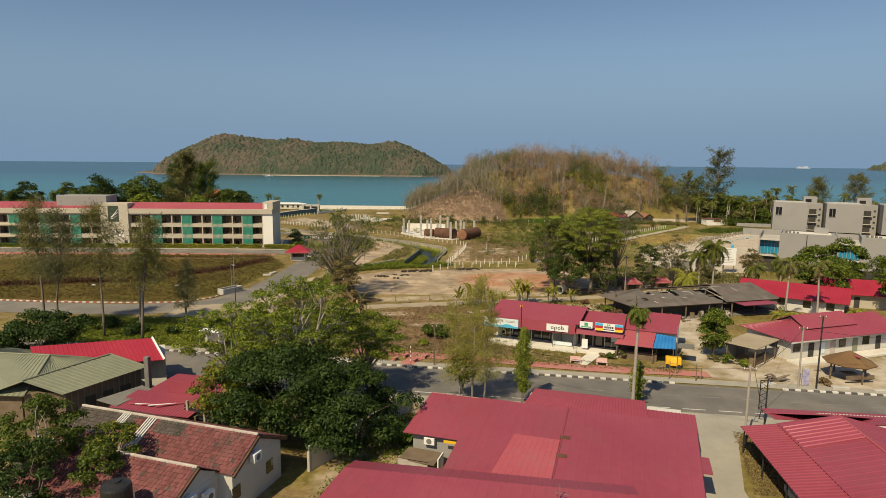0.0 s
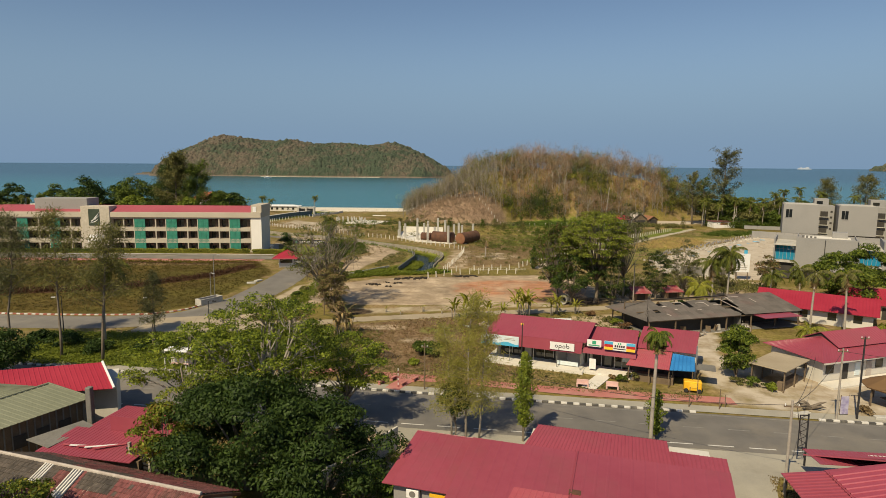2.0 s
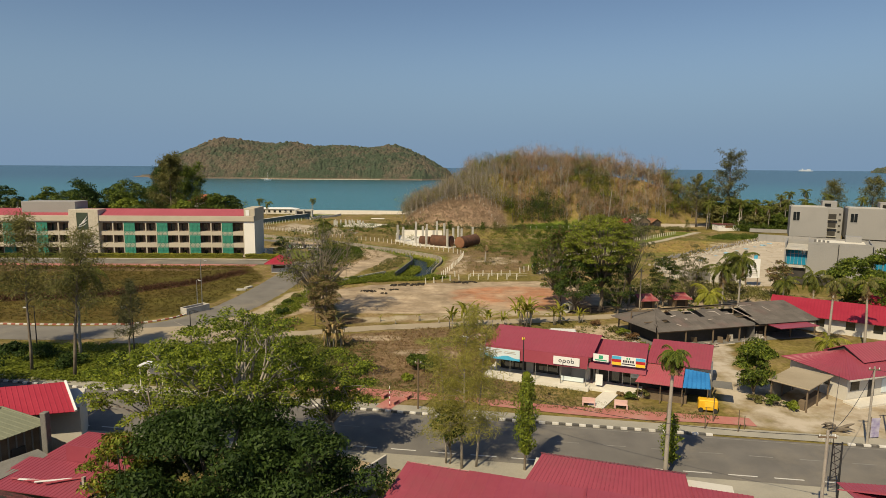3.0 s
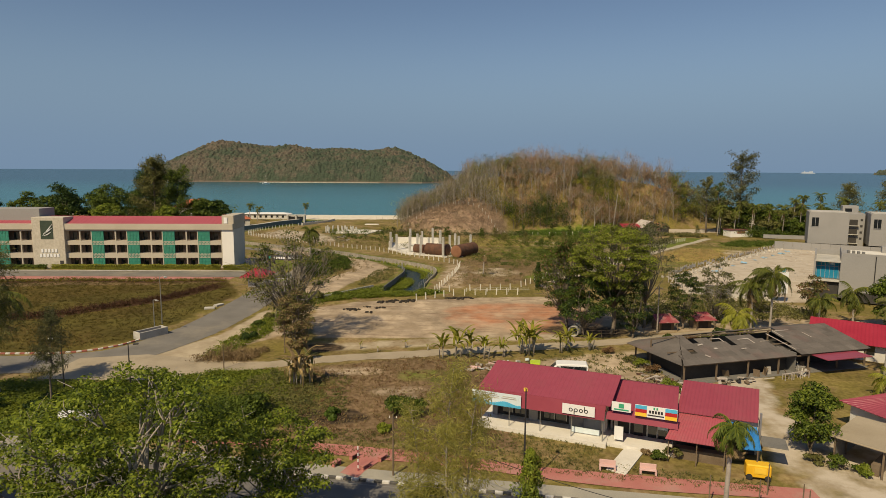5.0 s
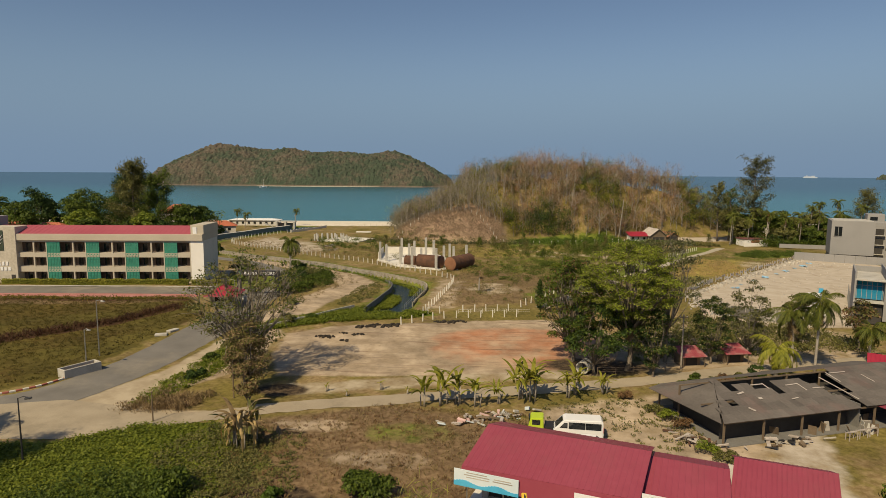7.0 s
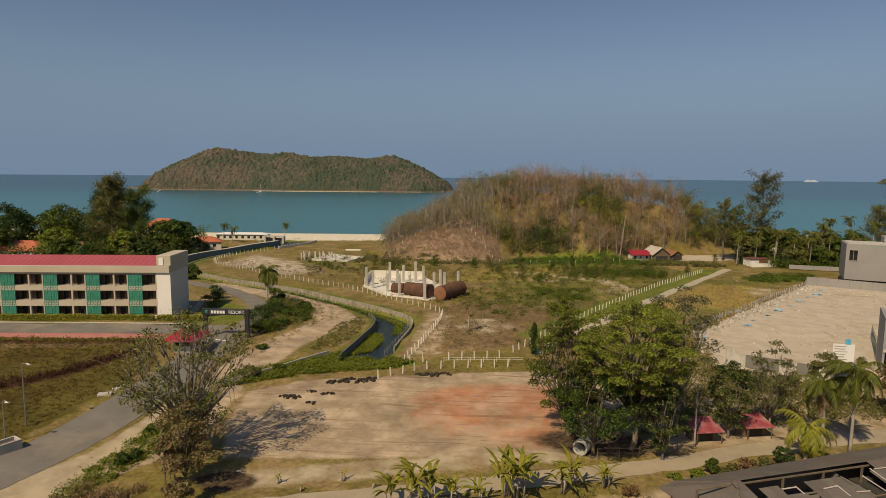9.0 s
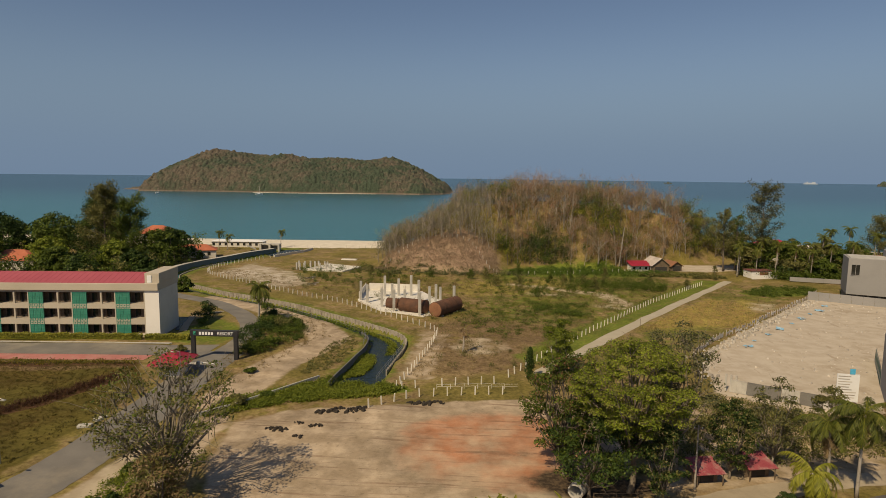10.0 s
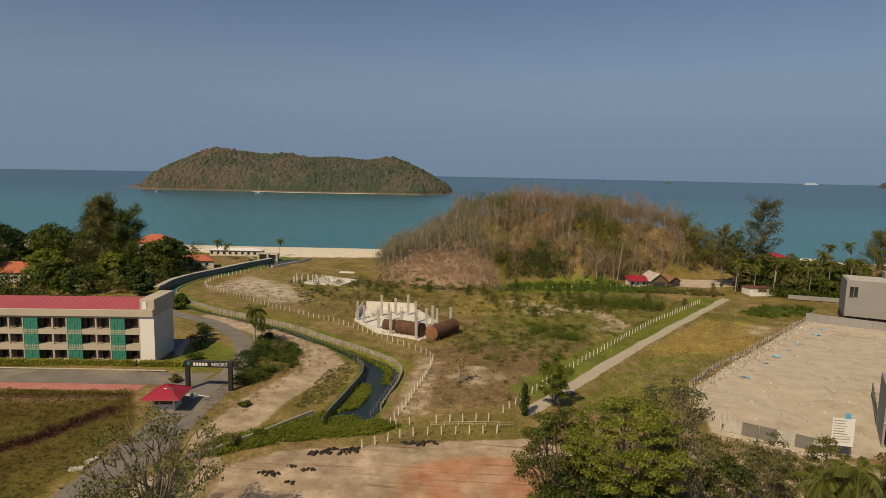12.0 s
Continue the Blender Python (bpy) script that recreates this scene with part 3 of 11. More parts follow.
dust = np.maximum(dust, 0.62 * (1 - sstep(1.5, 5.0, line_dist(GX, GY, [(14, 262), (26, 256), (40, 247), (44, 230)]))))
dust = np.maximum(dust, 0.5 * np.clip(1.4 - ((GX - 24) / 9) ** 2 - ((GY - 245) / 5) ** 2, 0, 1))
dust = np.maximum(dust, 0.5 * np.clip(1.4 - ((GX - 39) / 6) ** 2 - ((GY - 227) / 5) ** 2, 0, 1))
dust = np.maximum(dust, 0.5 * np.clip(1.4 - ((GX - 4) / 7) ** 2 - ((GY - 182) / 8) ** 2, 0, 1))
dust = np.maximum(dust, 0.6 * inside(GX, GY, [(-20, 112.4), (20, 124), (18, 127), (-22, 117)], 1.0))
burnt = np.clip(1.5 - ((GX + 13.5) / 4.2) ** 2 - ((GY - 90.6) / 2.0) ** 2, 0, 1)
burnt = np.maximum(burnt, np.clip(1.4 - ((GX + 21) / 3.4) ** 2 - ((GY - 114.5) / 2.2) ** 2, 0, 1))
burnt = np.maximum(burnt, 0.8 * np.clip(1.4 - ((GX - 18) / 8.0) ** 2 - ((GY - 127.5) / 4.0) ** 2, 0, 1))
rusty = 1 - sstep(1.1, 2.4, line_dist(GX, GY, [(-130, 108), (-72.3, 128.7), (-60.5, 144.0), (-55.7, 156.0)]))
rusty = np.maximum(rusty, 0.7 * np.clip(1.4 - ((GX + 32) / 4) ** 2 - ((GY - 109.6) / 2.2) ** 2, 0, 1))
rusty = np.maximum(rusty, 0.8 * inside(GX, GY, [(-110, 155.5), (-57, 161.5), (-56, 164), (-110, 158.5)], 0.8))
shore = sstep(350, 360, GY + 4 * np.sin(GX * 0.05)) * (GX < 10)
mound = np.clip(1.3 - ((GX + 13) / 25) ** 2 - ((GY - 299) / 16) ** 2, 0, 1)
verts = np.stack([GX, GY, GZ], -1).reshape(-1, 3)


def ground_mat():
    m, nt, bsdf, node, link = shader("ground_cover")
    pos = node("NewGeometry")

    def tex(scale, detail=6.0, stretch=None, rough=0.6):
        n = node("TexNoise")
        n.inputs["Scale"].default_value, n.inputs["Detail"].default_value, n.inputs["Roughness"].default_value = scale, detail, rough
        if stretch:
            mp = node("Mapping")
            mp.inputs["Rotation"].default_value = (0, 0, radians(-9))
            mp.inputs["Scale"].default_value = stretch
            link(pos.outputs["Position"], mp.inputs[0])
            link(mp.outputs[0], n.inputs["Vector"])
        else:
            link(pos.outputs["Position"], n.inputs["Vector"])
        return n.outputs[0]

    def mix(f, a, b):
        x = node("Mix")
        x.data_type = "RGBA"
        for s, v in ((0, f), (6, a), (7, b)):
            if isinstance(v, tuple):
                x.inputs[s].default_value = rgba(v)
            elif isinstance(v, float):
                x.inputs[s].default_value = v
            else:
                link(v, x.inputs[s])
        return x.outputs[2]

    def span(v, a, b):
        r = node("MapRange")
        r.inputs[1].default_value, r.inputs[2].default_value = a, b
        r.interpolation_type = "SMOOTHSTEP"
        link(v, r.inputs[0])
        return r.outputs[0]

    big, mid, fine, grain = tex(0.05, 5), tex(0.35, 6), tex(1.6, 5), tex(7.0, 3)
    tracks = tex(0.5, 7, (0.07, 2.2, 1.0), 0.65)
    edge = node("Math")
    edge.operation = "MULTIPLY_ADD"
    link(mid, edge.inputs[0])
    edge.inputs[1].default_value, edge.inputs[2].default_value = 1.1, -0.55

    def mask(attr, channel):
        a = node("Attribute")
        a.attribute_name = attr
        s = node("SeparateColor")
        link(a.outputs[0], s.inputs[0])
        add = node("Math")
        link(s.outputs[channel], add.inputs[0])
        link(edge.outputs[0], add.inputs[1])
        return span(add.outputs[0], 0.25, 0.75)

    dry = mix(span(fine, 0.3, 0.7), (0.190, 0.126, 0.058), (0.310, 0.228, 0.118))
    olive = mix(span(fine, 0.3, 0.7), (0.118, 0.098, 0.024), (0.215, 0.172, 0.050))
    base = mix(span(mid, 0.38, 0.62), dry, olive)
    base = mix(span(big, 0.45, 0.62), base, olive)
    brown_c = mix(span(fine, 0.3, 0.72), (0.125, 0.080, 0.042), (0.235, 0.162, 0.092))
    mead = mix(span(big, 0.42, 0.6), (0.080, 0.052, 0.012), (0.082, 0.071, 0.014))
    mead = mix(span(fine, 0.35, 0.7), mead, (0.118, 0.094, 0.023))
    base = mix(mask("cover_c", 0), base, mead)
    col = mix(mask("cover_b", 1), base, brown_c)
    green_c = mix(span(fine, 0.3, 0.7), (0.085, 0.115, 0.016), (0.165, 0.190, 0.030))
    col = mix(mask("cover", 1), col, green_c)
    straw_c = mix(span(fine, 0.3, 0.7), (0.22, 0.175, 0.045), (0.36, 0.28, 0.075))
    col = mix(mask("cover_b", 0), col, straw_c)
    soil_c = mix(span(mid, 0.34, 0.66), (0.31, 0.238, 0.158), (0.44, 0.348, 0.245))
    soil_c = mix(span(fine, 0.58, 0.75), soil_c, (0.215, 0.165, 0.105))
    clay_c = mix(span(mid, 0.35, 0.65), (0.39, 0.180, 0.095), (0.43, 0.240, 0.145))
    clay_c = mix(span(big, 0.48, 0.60), clay_c, (0.43, 0.315, 0.21))
    soil_c = mix(mask("cover_b", 2), soil_c, clay_c)
    rut = node("Math")
    rut.operation = "MULTIPLY"
    link(span(tracks, 0.53, 0.64), rut.inputs[0])
    link(span(mid, 0.38, 0.55), rut.inputs[1])
    yard = node("Attribute")
    yard.attribute_name = "cover"
    rut2 = node("Math")
    rut2.operation = "MULTIPLY"
    link(rut.outputs[0], rut2.inputs[0])
    link(yard.outputs["Alpha"], rut2.inputs[1])
    soil_c = mix(rut2.outputs[0], soil_c, mix(0.6, soil_c, (0.15, 0.085, 0.05)))
    col = mix(mask("cover", 0), col, soil_c)
    hs = node("HueSaturation")
    mr = node("MapRange")
    mr.inputs[1].default_value, mr.inputs[2].default_value, mr.inputs[3].default_value, mr.inputs[4].default_value = 0.3, 0.7, 0.62, 1.38
    link(tex(0.13, 9, None, 0.72), mr.inputs[0])
    link(mr.outputs[0], hs.inputs["Value"])
    link(col, hs.inputs["Color"])
    col = hs.outputs[0]
    sand_c = mix(span(mid, 0.35, 0.65), (0.43, 0.365, 0.282), (0.50, 0.436, 0.348))
    sand_c = mix(span(tex(0.09, 8, None, 0.75), 0.52, 0.66), sand_c, (0.365, 0.30, 0.222))
    sand_c = mix(span(tex(0.8, 4, (0.6, 0.16, 1.0), 0.6), 0.60, 0.70), sand_c, (0.375, 0.31, 0.235))
    col = mix(mask("cover", 2), col, sand_c)
    col = mix(mask("cover_c", 1), col, mix(span(mid, 0.35, 0.65), (0.60, 0.54, 0.43), (0.68, 0.62, 0.51)))
    col = mix(mask("cover_d", 2), col, mix(span(fine, 0.3, 0.7), (0.055, 0.028, 0.016), (0.125, 0.068, 0.036)))
    col = mix(mask("cover_d", 0), col, mix(span(mid, 0.35, 0.65), (0.34, 0.275, 0.185), (0.45, 0.375, 0.265)))
    col = mix(mask("cover_d", 1), col, mix(span(fine, 0.4, 0.65), (0.042, 0.030, 0.020), (0.11, 0.078, 0.047)))
    bare = mix(span(fine, 0.32, 0.68), (0.20, 0.125, 0.08), (0.40, 0.28, 0.195))
    col = mix(mask("cover_c", 2), col, mix(span(mid, 0.4, 0.62), bare, (0.30, 0.215, 0.14)))
    col = mix(span(grain, 0.62, 0.8), col, mix(0.35, col, (0.05, 0.045, 0.03)))
    link(col, bsdf.inputs["Base Color"])
    bsdf.inputs["Roughness"].default_value = 0.97
    bsdf.inputs["Specular IOR Level"].default_value = 0.15
    bp = node("Bump")
    bp.inputs["Strength"].default_value, bp.inputs["Distance"].default_value = 0.22, 0.12
    add = node("Math")
    link(fine, add.inputs[0])
    link(grain, add.inputs[1])
    link(add.outputs[0], bp.inputs["Height"])
    link(bp.outputs[0], bsdf.inputs["Normal"])
    return m


M["ground"] = ground_mat()
ground = raw_mesh("ground", verts, quads, "ground", smooth=True)
for nm, chans in (("cover", (soil, green, sand)), ("cover_b", (straw, brown, clay)), ("cover_c", (meadow, shore, mound)), ("cover_d", (dust, burnt, rusty))):
    at = ground.data.attributes.new(nm, "FLOAT_COLOR", "POINT")
    at.data.foreach_set("color", np.stack([*[c.ravel() for c in chans], inside(GX, GY, DIRT, 1.0).ravel()], -1).astype(np.float32).ravel())
tagged(ground, "dry grass, bare clay and sand on flat coastal land", "ground", kind="structure")

# ---- sea: reaches the horizon, where its far rim lifts a little ----
rr = np.array([0, 200, 500, 900, 1400, 2000, 2600, 3200, 3800, 4400, 4900])
aa = np.linspace(0, 2 * np.pi, 97)[:-1]
R, A = np.meshgrid(rr, aa, indexing="ij")
sv = np.stack([R * np.cos(A), 62 + R * np.sin(A), SEA_Z + 13.0 * sstep(2400, 4900, R)], -1).reshape(-1, 3)
k = np.arange(len(rr) * 96).reshape(len(rr), 96)
sq = np.stack([k[:-1], np.roll(k, -1, 1)[:-1], np.roll(k, -1, 1)[1:], k[1:]], -1).reshape(-1, 4)
sea = tagged(raw_mesh("water", sv, sq, "sea", smooth=True), "calm turquoise sea under a hazy sky", "sea", kind="structure")

# ---- roads and paths laid on the ground ----


def ribbon(name, left, right, mat, lift, label, kind="structure", thick=0.0):
    """A strip between two lines of equally many points."""
    bm = bmesh.new()
    rows = []
    pairs = []
    for (a0, b0), (a1, b1) in zip(zip(left, right), zip(left[1:], right[1:])):
        m = max(1, min(24, int(math.dist(a0, a1) / 4)))
        pairs += [((a0[0] + (a1[0] - a0[0]) * k / m, a0[1] + (a1[1] - a0[1]) * k / m), (b0[0] + (b1[0] - b0[0]) * k / m, b0[1] + (b1[1] - b0[1]) * k / m)) for k in range(m)]
    pairs.append((left[-1], right[-1]))
    for (ax, ay), (bx, by) in pairs:
        row = []
        n = 7
        for j in range(n):
            f = j / (n - 1)
            x, y = ax + (bx - ax) * f, ay + (by - ay) * f
            row.append(bm.verts.new((x, y, float(ground_z(x, y, False)) + lift)))
        rows.append(row)
    for r0, r1 in zip(rows, rows[1:]):
        for j in range(len(r0) - 1):
            bm.faces.new((r0[j], r0[j + 1], r1[j + 1], r1[j]))
    ob = link_mesh(name, bm, mat)
    return tagged(ob, label, name.split("_")[0], kind=kind)


def strip(name, pts, width, mat, lift, label, wob=0.12, seed=1, n=8):
    """A strip of about the given width along a line, with slightly uneven edges."""
    line = smooth_line(pts, n)
    rnd = random.Random(seed)
    lf, rt = [], []
    for i, (x, y) in enumerate(line):
        a, b = line[max(i - 1, 0)], line[min(i + 1, len(line) - 1)]
        d = Vector((b[0] - a[0], b[1] - a[1])).normalized()
        w0, w1 = width / 2 + rnd.uniform(-wob, wob), width / 2 + rnd.uniform(-wob, wob)
        lf.append((x - d.y * w0, y + d.x * w0))
        rt.append((x + d.y * w1, y - d.x * w1))
    return ribbon(name, lf, rt, mat, lift, label)


def y_kerb(x):
    """The far kerb of the main road."""
    return 77.15 - 0.0885 * x + 0.00017 * x * x


def y_line(x):
    """The edge line on the near side."""
    return 69.15 - 0.072 * x


rx = [-400, -200, -120, -90, -60, -45, -30, -20, -10, 0, 10, 20, 30, 40, 50, 65, 90, 130, 220, 400]
ribbon("road_main", [(x, y_kerb(x) - 0.15) for x in rx], [(x, y_line(x) - 0.9) for x in rx], "asphalt", 0.03, "worn grey asphalt two-lane road with dusty edges")
ribbon("apron", [(x, y_line(x) - 0.9) for x in rx[1:-1]], [(x, y_line(x) - (5.2 if x > -8 else 2.2)) for x in rx[1:-1]], "apron", 0.025, "dusty concrete forecourt between road and houses")
ribbon("pavement", [(x, y_kerb(x) + 0.25) for x in rx], [(x, y_kerb(x) + 2.0) for x in rx], "apron", 0.06, "dusty verge behind the kerb")
ribbon("pavement_pink", [(x, y_kerb(x) + 2.75 + 1.25 * sstep(10, -5, x) + 0.2 * math.sin(x * 0.3)) for x in range(-27, 31, 2)], [(x, y_kerb(x) + 4.9 + 1.1 * sstep(10, -5, x)) for x in range(-27, 31, 2)], "pink_paving", 0.07, "faded pink block paving footpath")
strip("pavement_link", [(-8.8, 78.6), (-7.2, 82.2)], 1.8, "pink_paving", 0.075, "short pink paved crossing to the kerb", n=3)
strip("road_side", [(-44.3, 172), (-44.0, 160), (-42.6, 140), (-42.8, 128), (-44.0, 118), (-48, 108), (-58, 103.5), (-75, 102.3), (-110, 103), (-190, 104)], 7.6, "side_asphalt", 0.035, "sun-bleached side road leading to the resort gate", n=10)
ribbon("road_mouth", [(-52, 106.5), (-44, 109), (-37, 108), (-30.5, 106.3), (-25, 107.8)], [(-52, 98.4), (-44, 98.7), (-37.8, 99.2), (-30, 102.6), (-25, 105.2)], "lane_concrete", 0.045, "dusty junction of side road and lane")
strip("road_lane", [(-25.5, 106.4), (-18.5, 109.4), (-8, 112.6), (8, 117.4), (23.8, 122.3), (38, 128.0), (55, 133.5), (72, 139), (120, 150)], 2.9, "lane_concrete", 0.04, "narrow pale concrete lane", 0.25, 3)
strip("path_white", [(13.6, 163.3), (19.8, 173), (27, 184.2), (47.9, 217), (70, 251), (90, 281.5)], 2.8, "white_path", 0.05, "straight pale sandy footpath", 0.2, 4)
strip("road_inner", [(-44.3, 171), (-44.6, 182), (-48.5, 194), (-55.5, 205), (-66, 215.5), (-80, 224), (-100, 234)], 4.6, "side_asphalt", 0.075, "curving resort drive of grey asphalt", n=8)
ribbon("road_parking", [(-180, 165.0), (-90, 173.3), (-62, 175.3), (-47.5, 176.4)], [(-180, 158), (-90, 165.6), (-62, 168.0), (-47.5, 169.2)], "side_asphalt", 0.06, "grey asphalt parking road before the resort")
ribbon("pavement_parking", [(-180, 158), (-90, 165.6), (-62, 168.0), (-57, 168.4)], [(-180, 154.5), (-90, 162.2), (-62, 164.8), (-57, 165.2)], "pink_paving", 0.045, "faded red painted parking bays")
ribbon("road_alley", [(17.6, 38), (18.6, 51.6), (20.8, 60), (22.3, 66.2)], [(21.4, 38), (22.2, 51.1), (25.2, 60), (28.2, 65.4)], "apron", 0.035, "dusty concrete lane between the shop houses")

# edge lines and centre dashes
def road_dashes(name, offs, step, length, width, label, mat="line_paint"):
    ob = thing(name, (0, 0, 0.034), label, "road marking")
    ob["kind"] = "structure"
    me = None
    x = -70.0
    while x < 75:
        yk, yl = y_kerb(x), y_line(x)
        y = yl + (yk - yl) * offs
        a = math.degrees(math.atan2((y_line(x + 1) - yl) * (1 - offs) + (y_kerb(x + 1) - yk) * offs, 1))
        if me is None:
            p = part_box("dash", (0, 0, 0.004), (length, width, 0.006), mat, ob)
            me = p.data
            p.matrix_basis = pose(x, y, 0, 0, 0, a)
        else:
            shared("dash", me, ob, pose(x, y, 0, 0, 0, a))
        x += step
    return ob


road_dashes("centre_line", 0.5, 4.2, 2.0, 0.12, "nearly worn away dashed centre line on asphalt", "worn_line")
road_dashes("edge_line", 0.0, 3.6, 2.3, 0.14, "worn white dashed edge line on asphalt")
road_dashes("far_edge_line", 0.93, 4.05, 4.0, 0.10, "faint white edge line beside the kerb", "worn_line")


def kerb(name, pts, mats, label, step=0.66):
    ob = thing(name, (0, 0, 0), label, "kerb")
    ob["kind"] = "structure"
    meshes = {}
    for i, (x, y, a) in enumerate(along(pts, step)):
        mt = mats[i % 2]
        if mt not in meshes:
            p = part_box("kerb_block", (0, 0, 0.09), (step - 0.03, 0.28, 0.22), mt, ob, bevel=0.03)
            meshes[mt] = p.data
            p.matrix_basis = pose(x, y, 0.02, 0, 0, a)
        else:
            shared("kerb_block", meshes[mt], ob, pose(x, y, 0.02, 0, 0, a))
    return ob


kerb("kerb_left", [(x, y_kerb(x)) for x in range(-75, 27, 3)], ("kerb_white", "kerb_black"), "black and white painted concrete kerb")
kerb("kerb_right", [(x, y_kerb(x)) for x in range(36, 66, 3)], ("kerb_white", "kerb_black"), "black and white painted concrete kerb past the driveway")
kerb("kerb_side", smooth_line([(-49.0, 115.8), (-50.6, 112.2), (-54, 109.2), (-60, 107.7), (-75, 106.6), (-100, 107)], 5), ("kerb_red", "kerb_white"), "red and white painted kerb round the field")
kerb("kerb_resort", [(-58.5, 176.2), (-75, 175.0), (-95, 173.2), (-140, 169)], ("concrete", "concrete"), "low concrete kerb wall before the hedge", 2.0)

# ---- plants: builders ----


def quad_mesh(name, v, mat, parent, label="", mats=None):
    """A mesh of loose quads, v of shape (n, 4, 3)."""
    n = len(v)
    me = bpy.data.meshes.new(name)
    me.vertices.add(4 * n)
    me.vertices.foreach_set("co", np.asarray(v, np.float32).ravel())
    me.loops.add(4 * n)
    me.loops.foreach_set("vertex_index", np.arange(4 * n, dtype=np.int32))
    me.polygons.add(n)
    me.polygons.foreach_set("loop_start", np.arange(0, 4 * n, 4, dtype=np.int32))
    me.polygons.foreach_set("loop_total", np.full(n, 4, dtype=np.int32))
    for m in mat if isinstance(mat, (list, tuple)) else [mat]:
        me.materials.append(M[m])
    if mats is not None:
        me.polygons.foreach_set("material_index", np.asarray(mats, np.int32))
    me.update()
    me.validate()
    ob = new(name, me)
    ob.parent = parent
    if label:
        tagged(ob, label)
    return ob


def unit(v):
    return v / np.maximum(np.linalg.norm(v, axis=-1, keepdims=True), 1e-9)


def leaves(rng, c, out, length, width, droop=0.3, var=0.4, up=0.35):
    """Leaf quads at the points c, facing roughly along out."""
    n = len(c)
    nrm = unit(out + rng.normal(0, 0.55, (n, 3)) + [0, 0, up])
    u = unit(np.cross(nrm, rng.normal(0, 1, (n, 3))))
    u[:, 2] -= droop
    u = unit(u)
    w = unit(np.cross(nrm, u))
    ln = length * (1 + var * rng.uniform(-1, 1, (n, 1)))
    wd = width * (1 + var * rng.uniform(-1, 1, (n, 1)))
    bend = nrm * ln * 0.12
    return np.stack([c - u * ln / 2, c + w * wd / 2 + bend, c + u * ln / 2, c - w * wd / 2 + bend], 1)


def clump_leaves(rng, centres, radius, n, length, width, flat=0.75, droop=0.3, up=0.35):
    out = []
    for c, r in zip(centres, radius):
        k = max(4, int(n * (r / np.mean(radius)) ** 2))
        d = unit(rng.normal(0, 1, (k, 3)))
        d[:, 2] = np.abs(d[:, 2]) * 0.9 - 0.25 * rng.random(k)
        rad = r * rng.random((k, 1)) ** 0.4
        p = c + d * rad * [1, 1, flat]
        out.append(leaves(rng, p, d, length, width, droop, up=up))
    return np.concatenate(out)


def limb(rng, a, b, sag=0.1, n=4):
    a, b = np.asarray(a, float), np.asarray(b, float)
    pts = []
    side = rng.normal(0, 0.07, 3) * np.linalg.norm(b - a)
    for i in range(n + 1):
        t = i / n
        pts.append(tuple(a + (b - a) * t + side * math.sin(math.pi * t) + np.array([0, 0, sag * np.linalg.norm(b - a) * math.sin(math.pi * t)])))
    return pts


def tree(at, height, rx, low, mat, label, seed, bark="bark", clumps=26, n=170, leaf=(0.42, 0.22), trunk=0.28, flat=0.75, lean=(0, 0), ry=None, limbs=14, name="tree", clump_r=None, top=1.0, hollow=0.55, group="", extra=None, twigs=0, up=0.35):
    """A broad-leaved tree: trunk, limbs to the clumps, crown of single leaves. low: where the crown begins, of its height."""
    rng = np.random.default_rng(seed)
    ry = ry or rx
    ob = thing(name, at, label, "tree", group)
    base = low * height
    hz = (height - base) / 2
    mid = np.array([lean[0], lean[1], base + hz])
    d = unit(rng.normal(0, 1, (clumps, 3)))
    rad = hollow + (1 - hollow) * rng.random((clumps, 1)) ** 0.5
    cr = clump_r or 0.34 * min(rx, ry)
    cs = mid + d * rad * [rx - cr * 0.6, ry - cr * 0.6, hz - cr * 0.35 * flat]
    cs[:, 2] = np.maximum(cs[:, 2], base * 0.92)
    cs[0] = mid + [0.1, 0.1, hz * 0.9 * top]
    rs = cr * rng.uniform(0.65, 1.25, clumps)
    v = clump_leaves(rng, cs, rs, n, leaf[0], leaf[1], flat, up=up)
    if isinstance(mat, tuple):
        ids = (rng.random(len(v)) < extra).astype(np.int32)
        quad_mesh("crown", v, list(mat), ob, mats=ids)
    else:
        quad_mesh("crown", v, mat, ob)
    bm = bmesh.new()
    fork = np.array([lean[0] * 0.35, lean[1] * 0.35, base * rng.uniform(0.75, 0.95)])
    bm_tube(bm, limb(rng, (0, 0, -0.15), fork, 0.0), [trunk * f for f in (1.35, 1.0, 0.9, 0.82, 0.75)], 8)
    order = np.argsort(-rs)[:limbs]
    for i in order:
        st = fork * rng.uniform(0.8, 1.0)
        bm_tube(bm, limb(rng, st, cs[i], 0.08), [trunk * f for f in (0.5, 0.38, 0.27, 0.17, 0.07)], 5)
        for _ in range(twigs):
            e = cs[i] + rng.normal(0, 1, 3) * rs[i] * [0.8, 0.8, 0.8]
            bm_tube(bm, limb(rng, cs[i] * 0.85 + st * 0.15, e, 0.05, 3), [trunk * f for f in (0.16, 0.11, 0.07, 0.03)], 4)
    part("trunk", bm, bark, ob, smooth=True)
    return ob


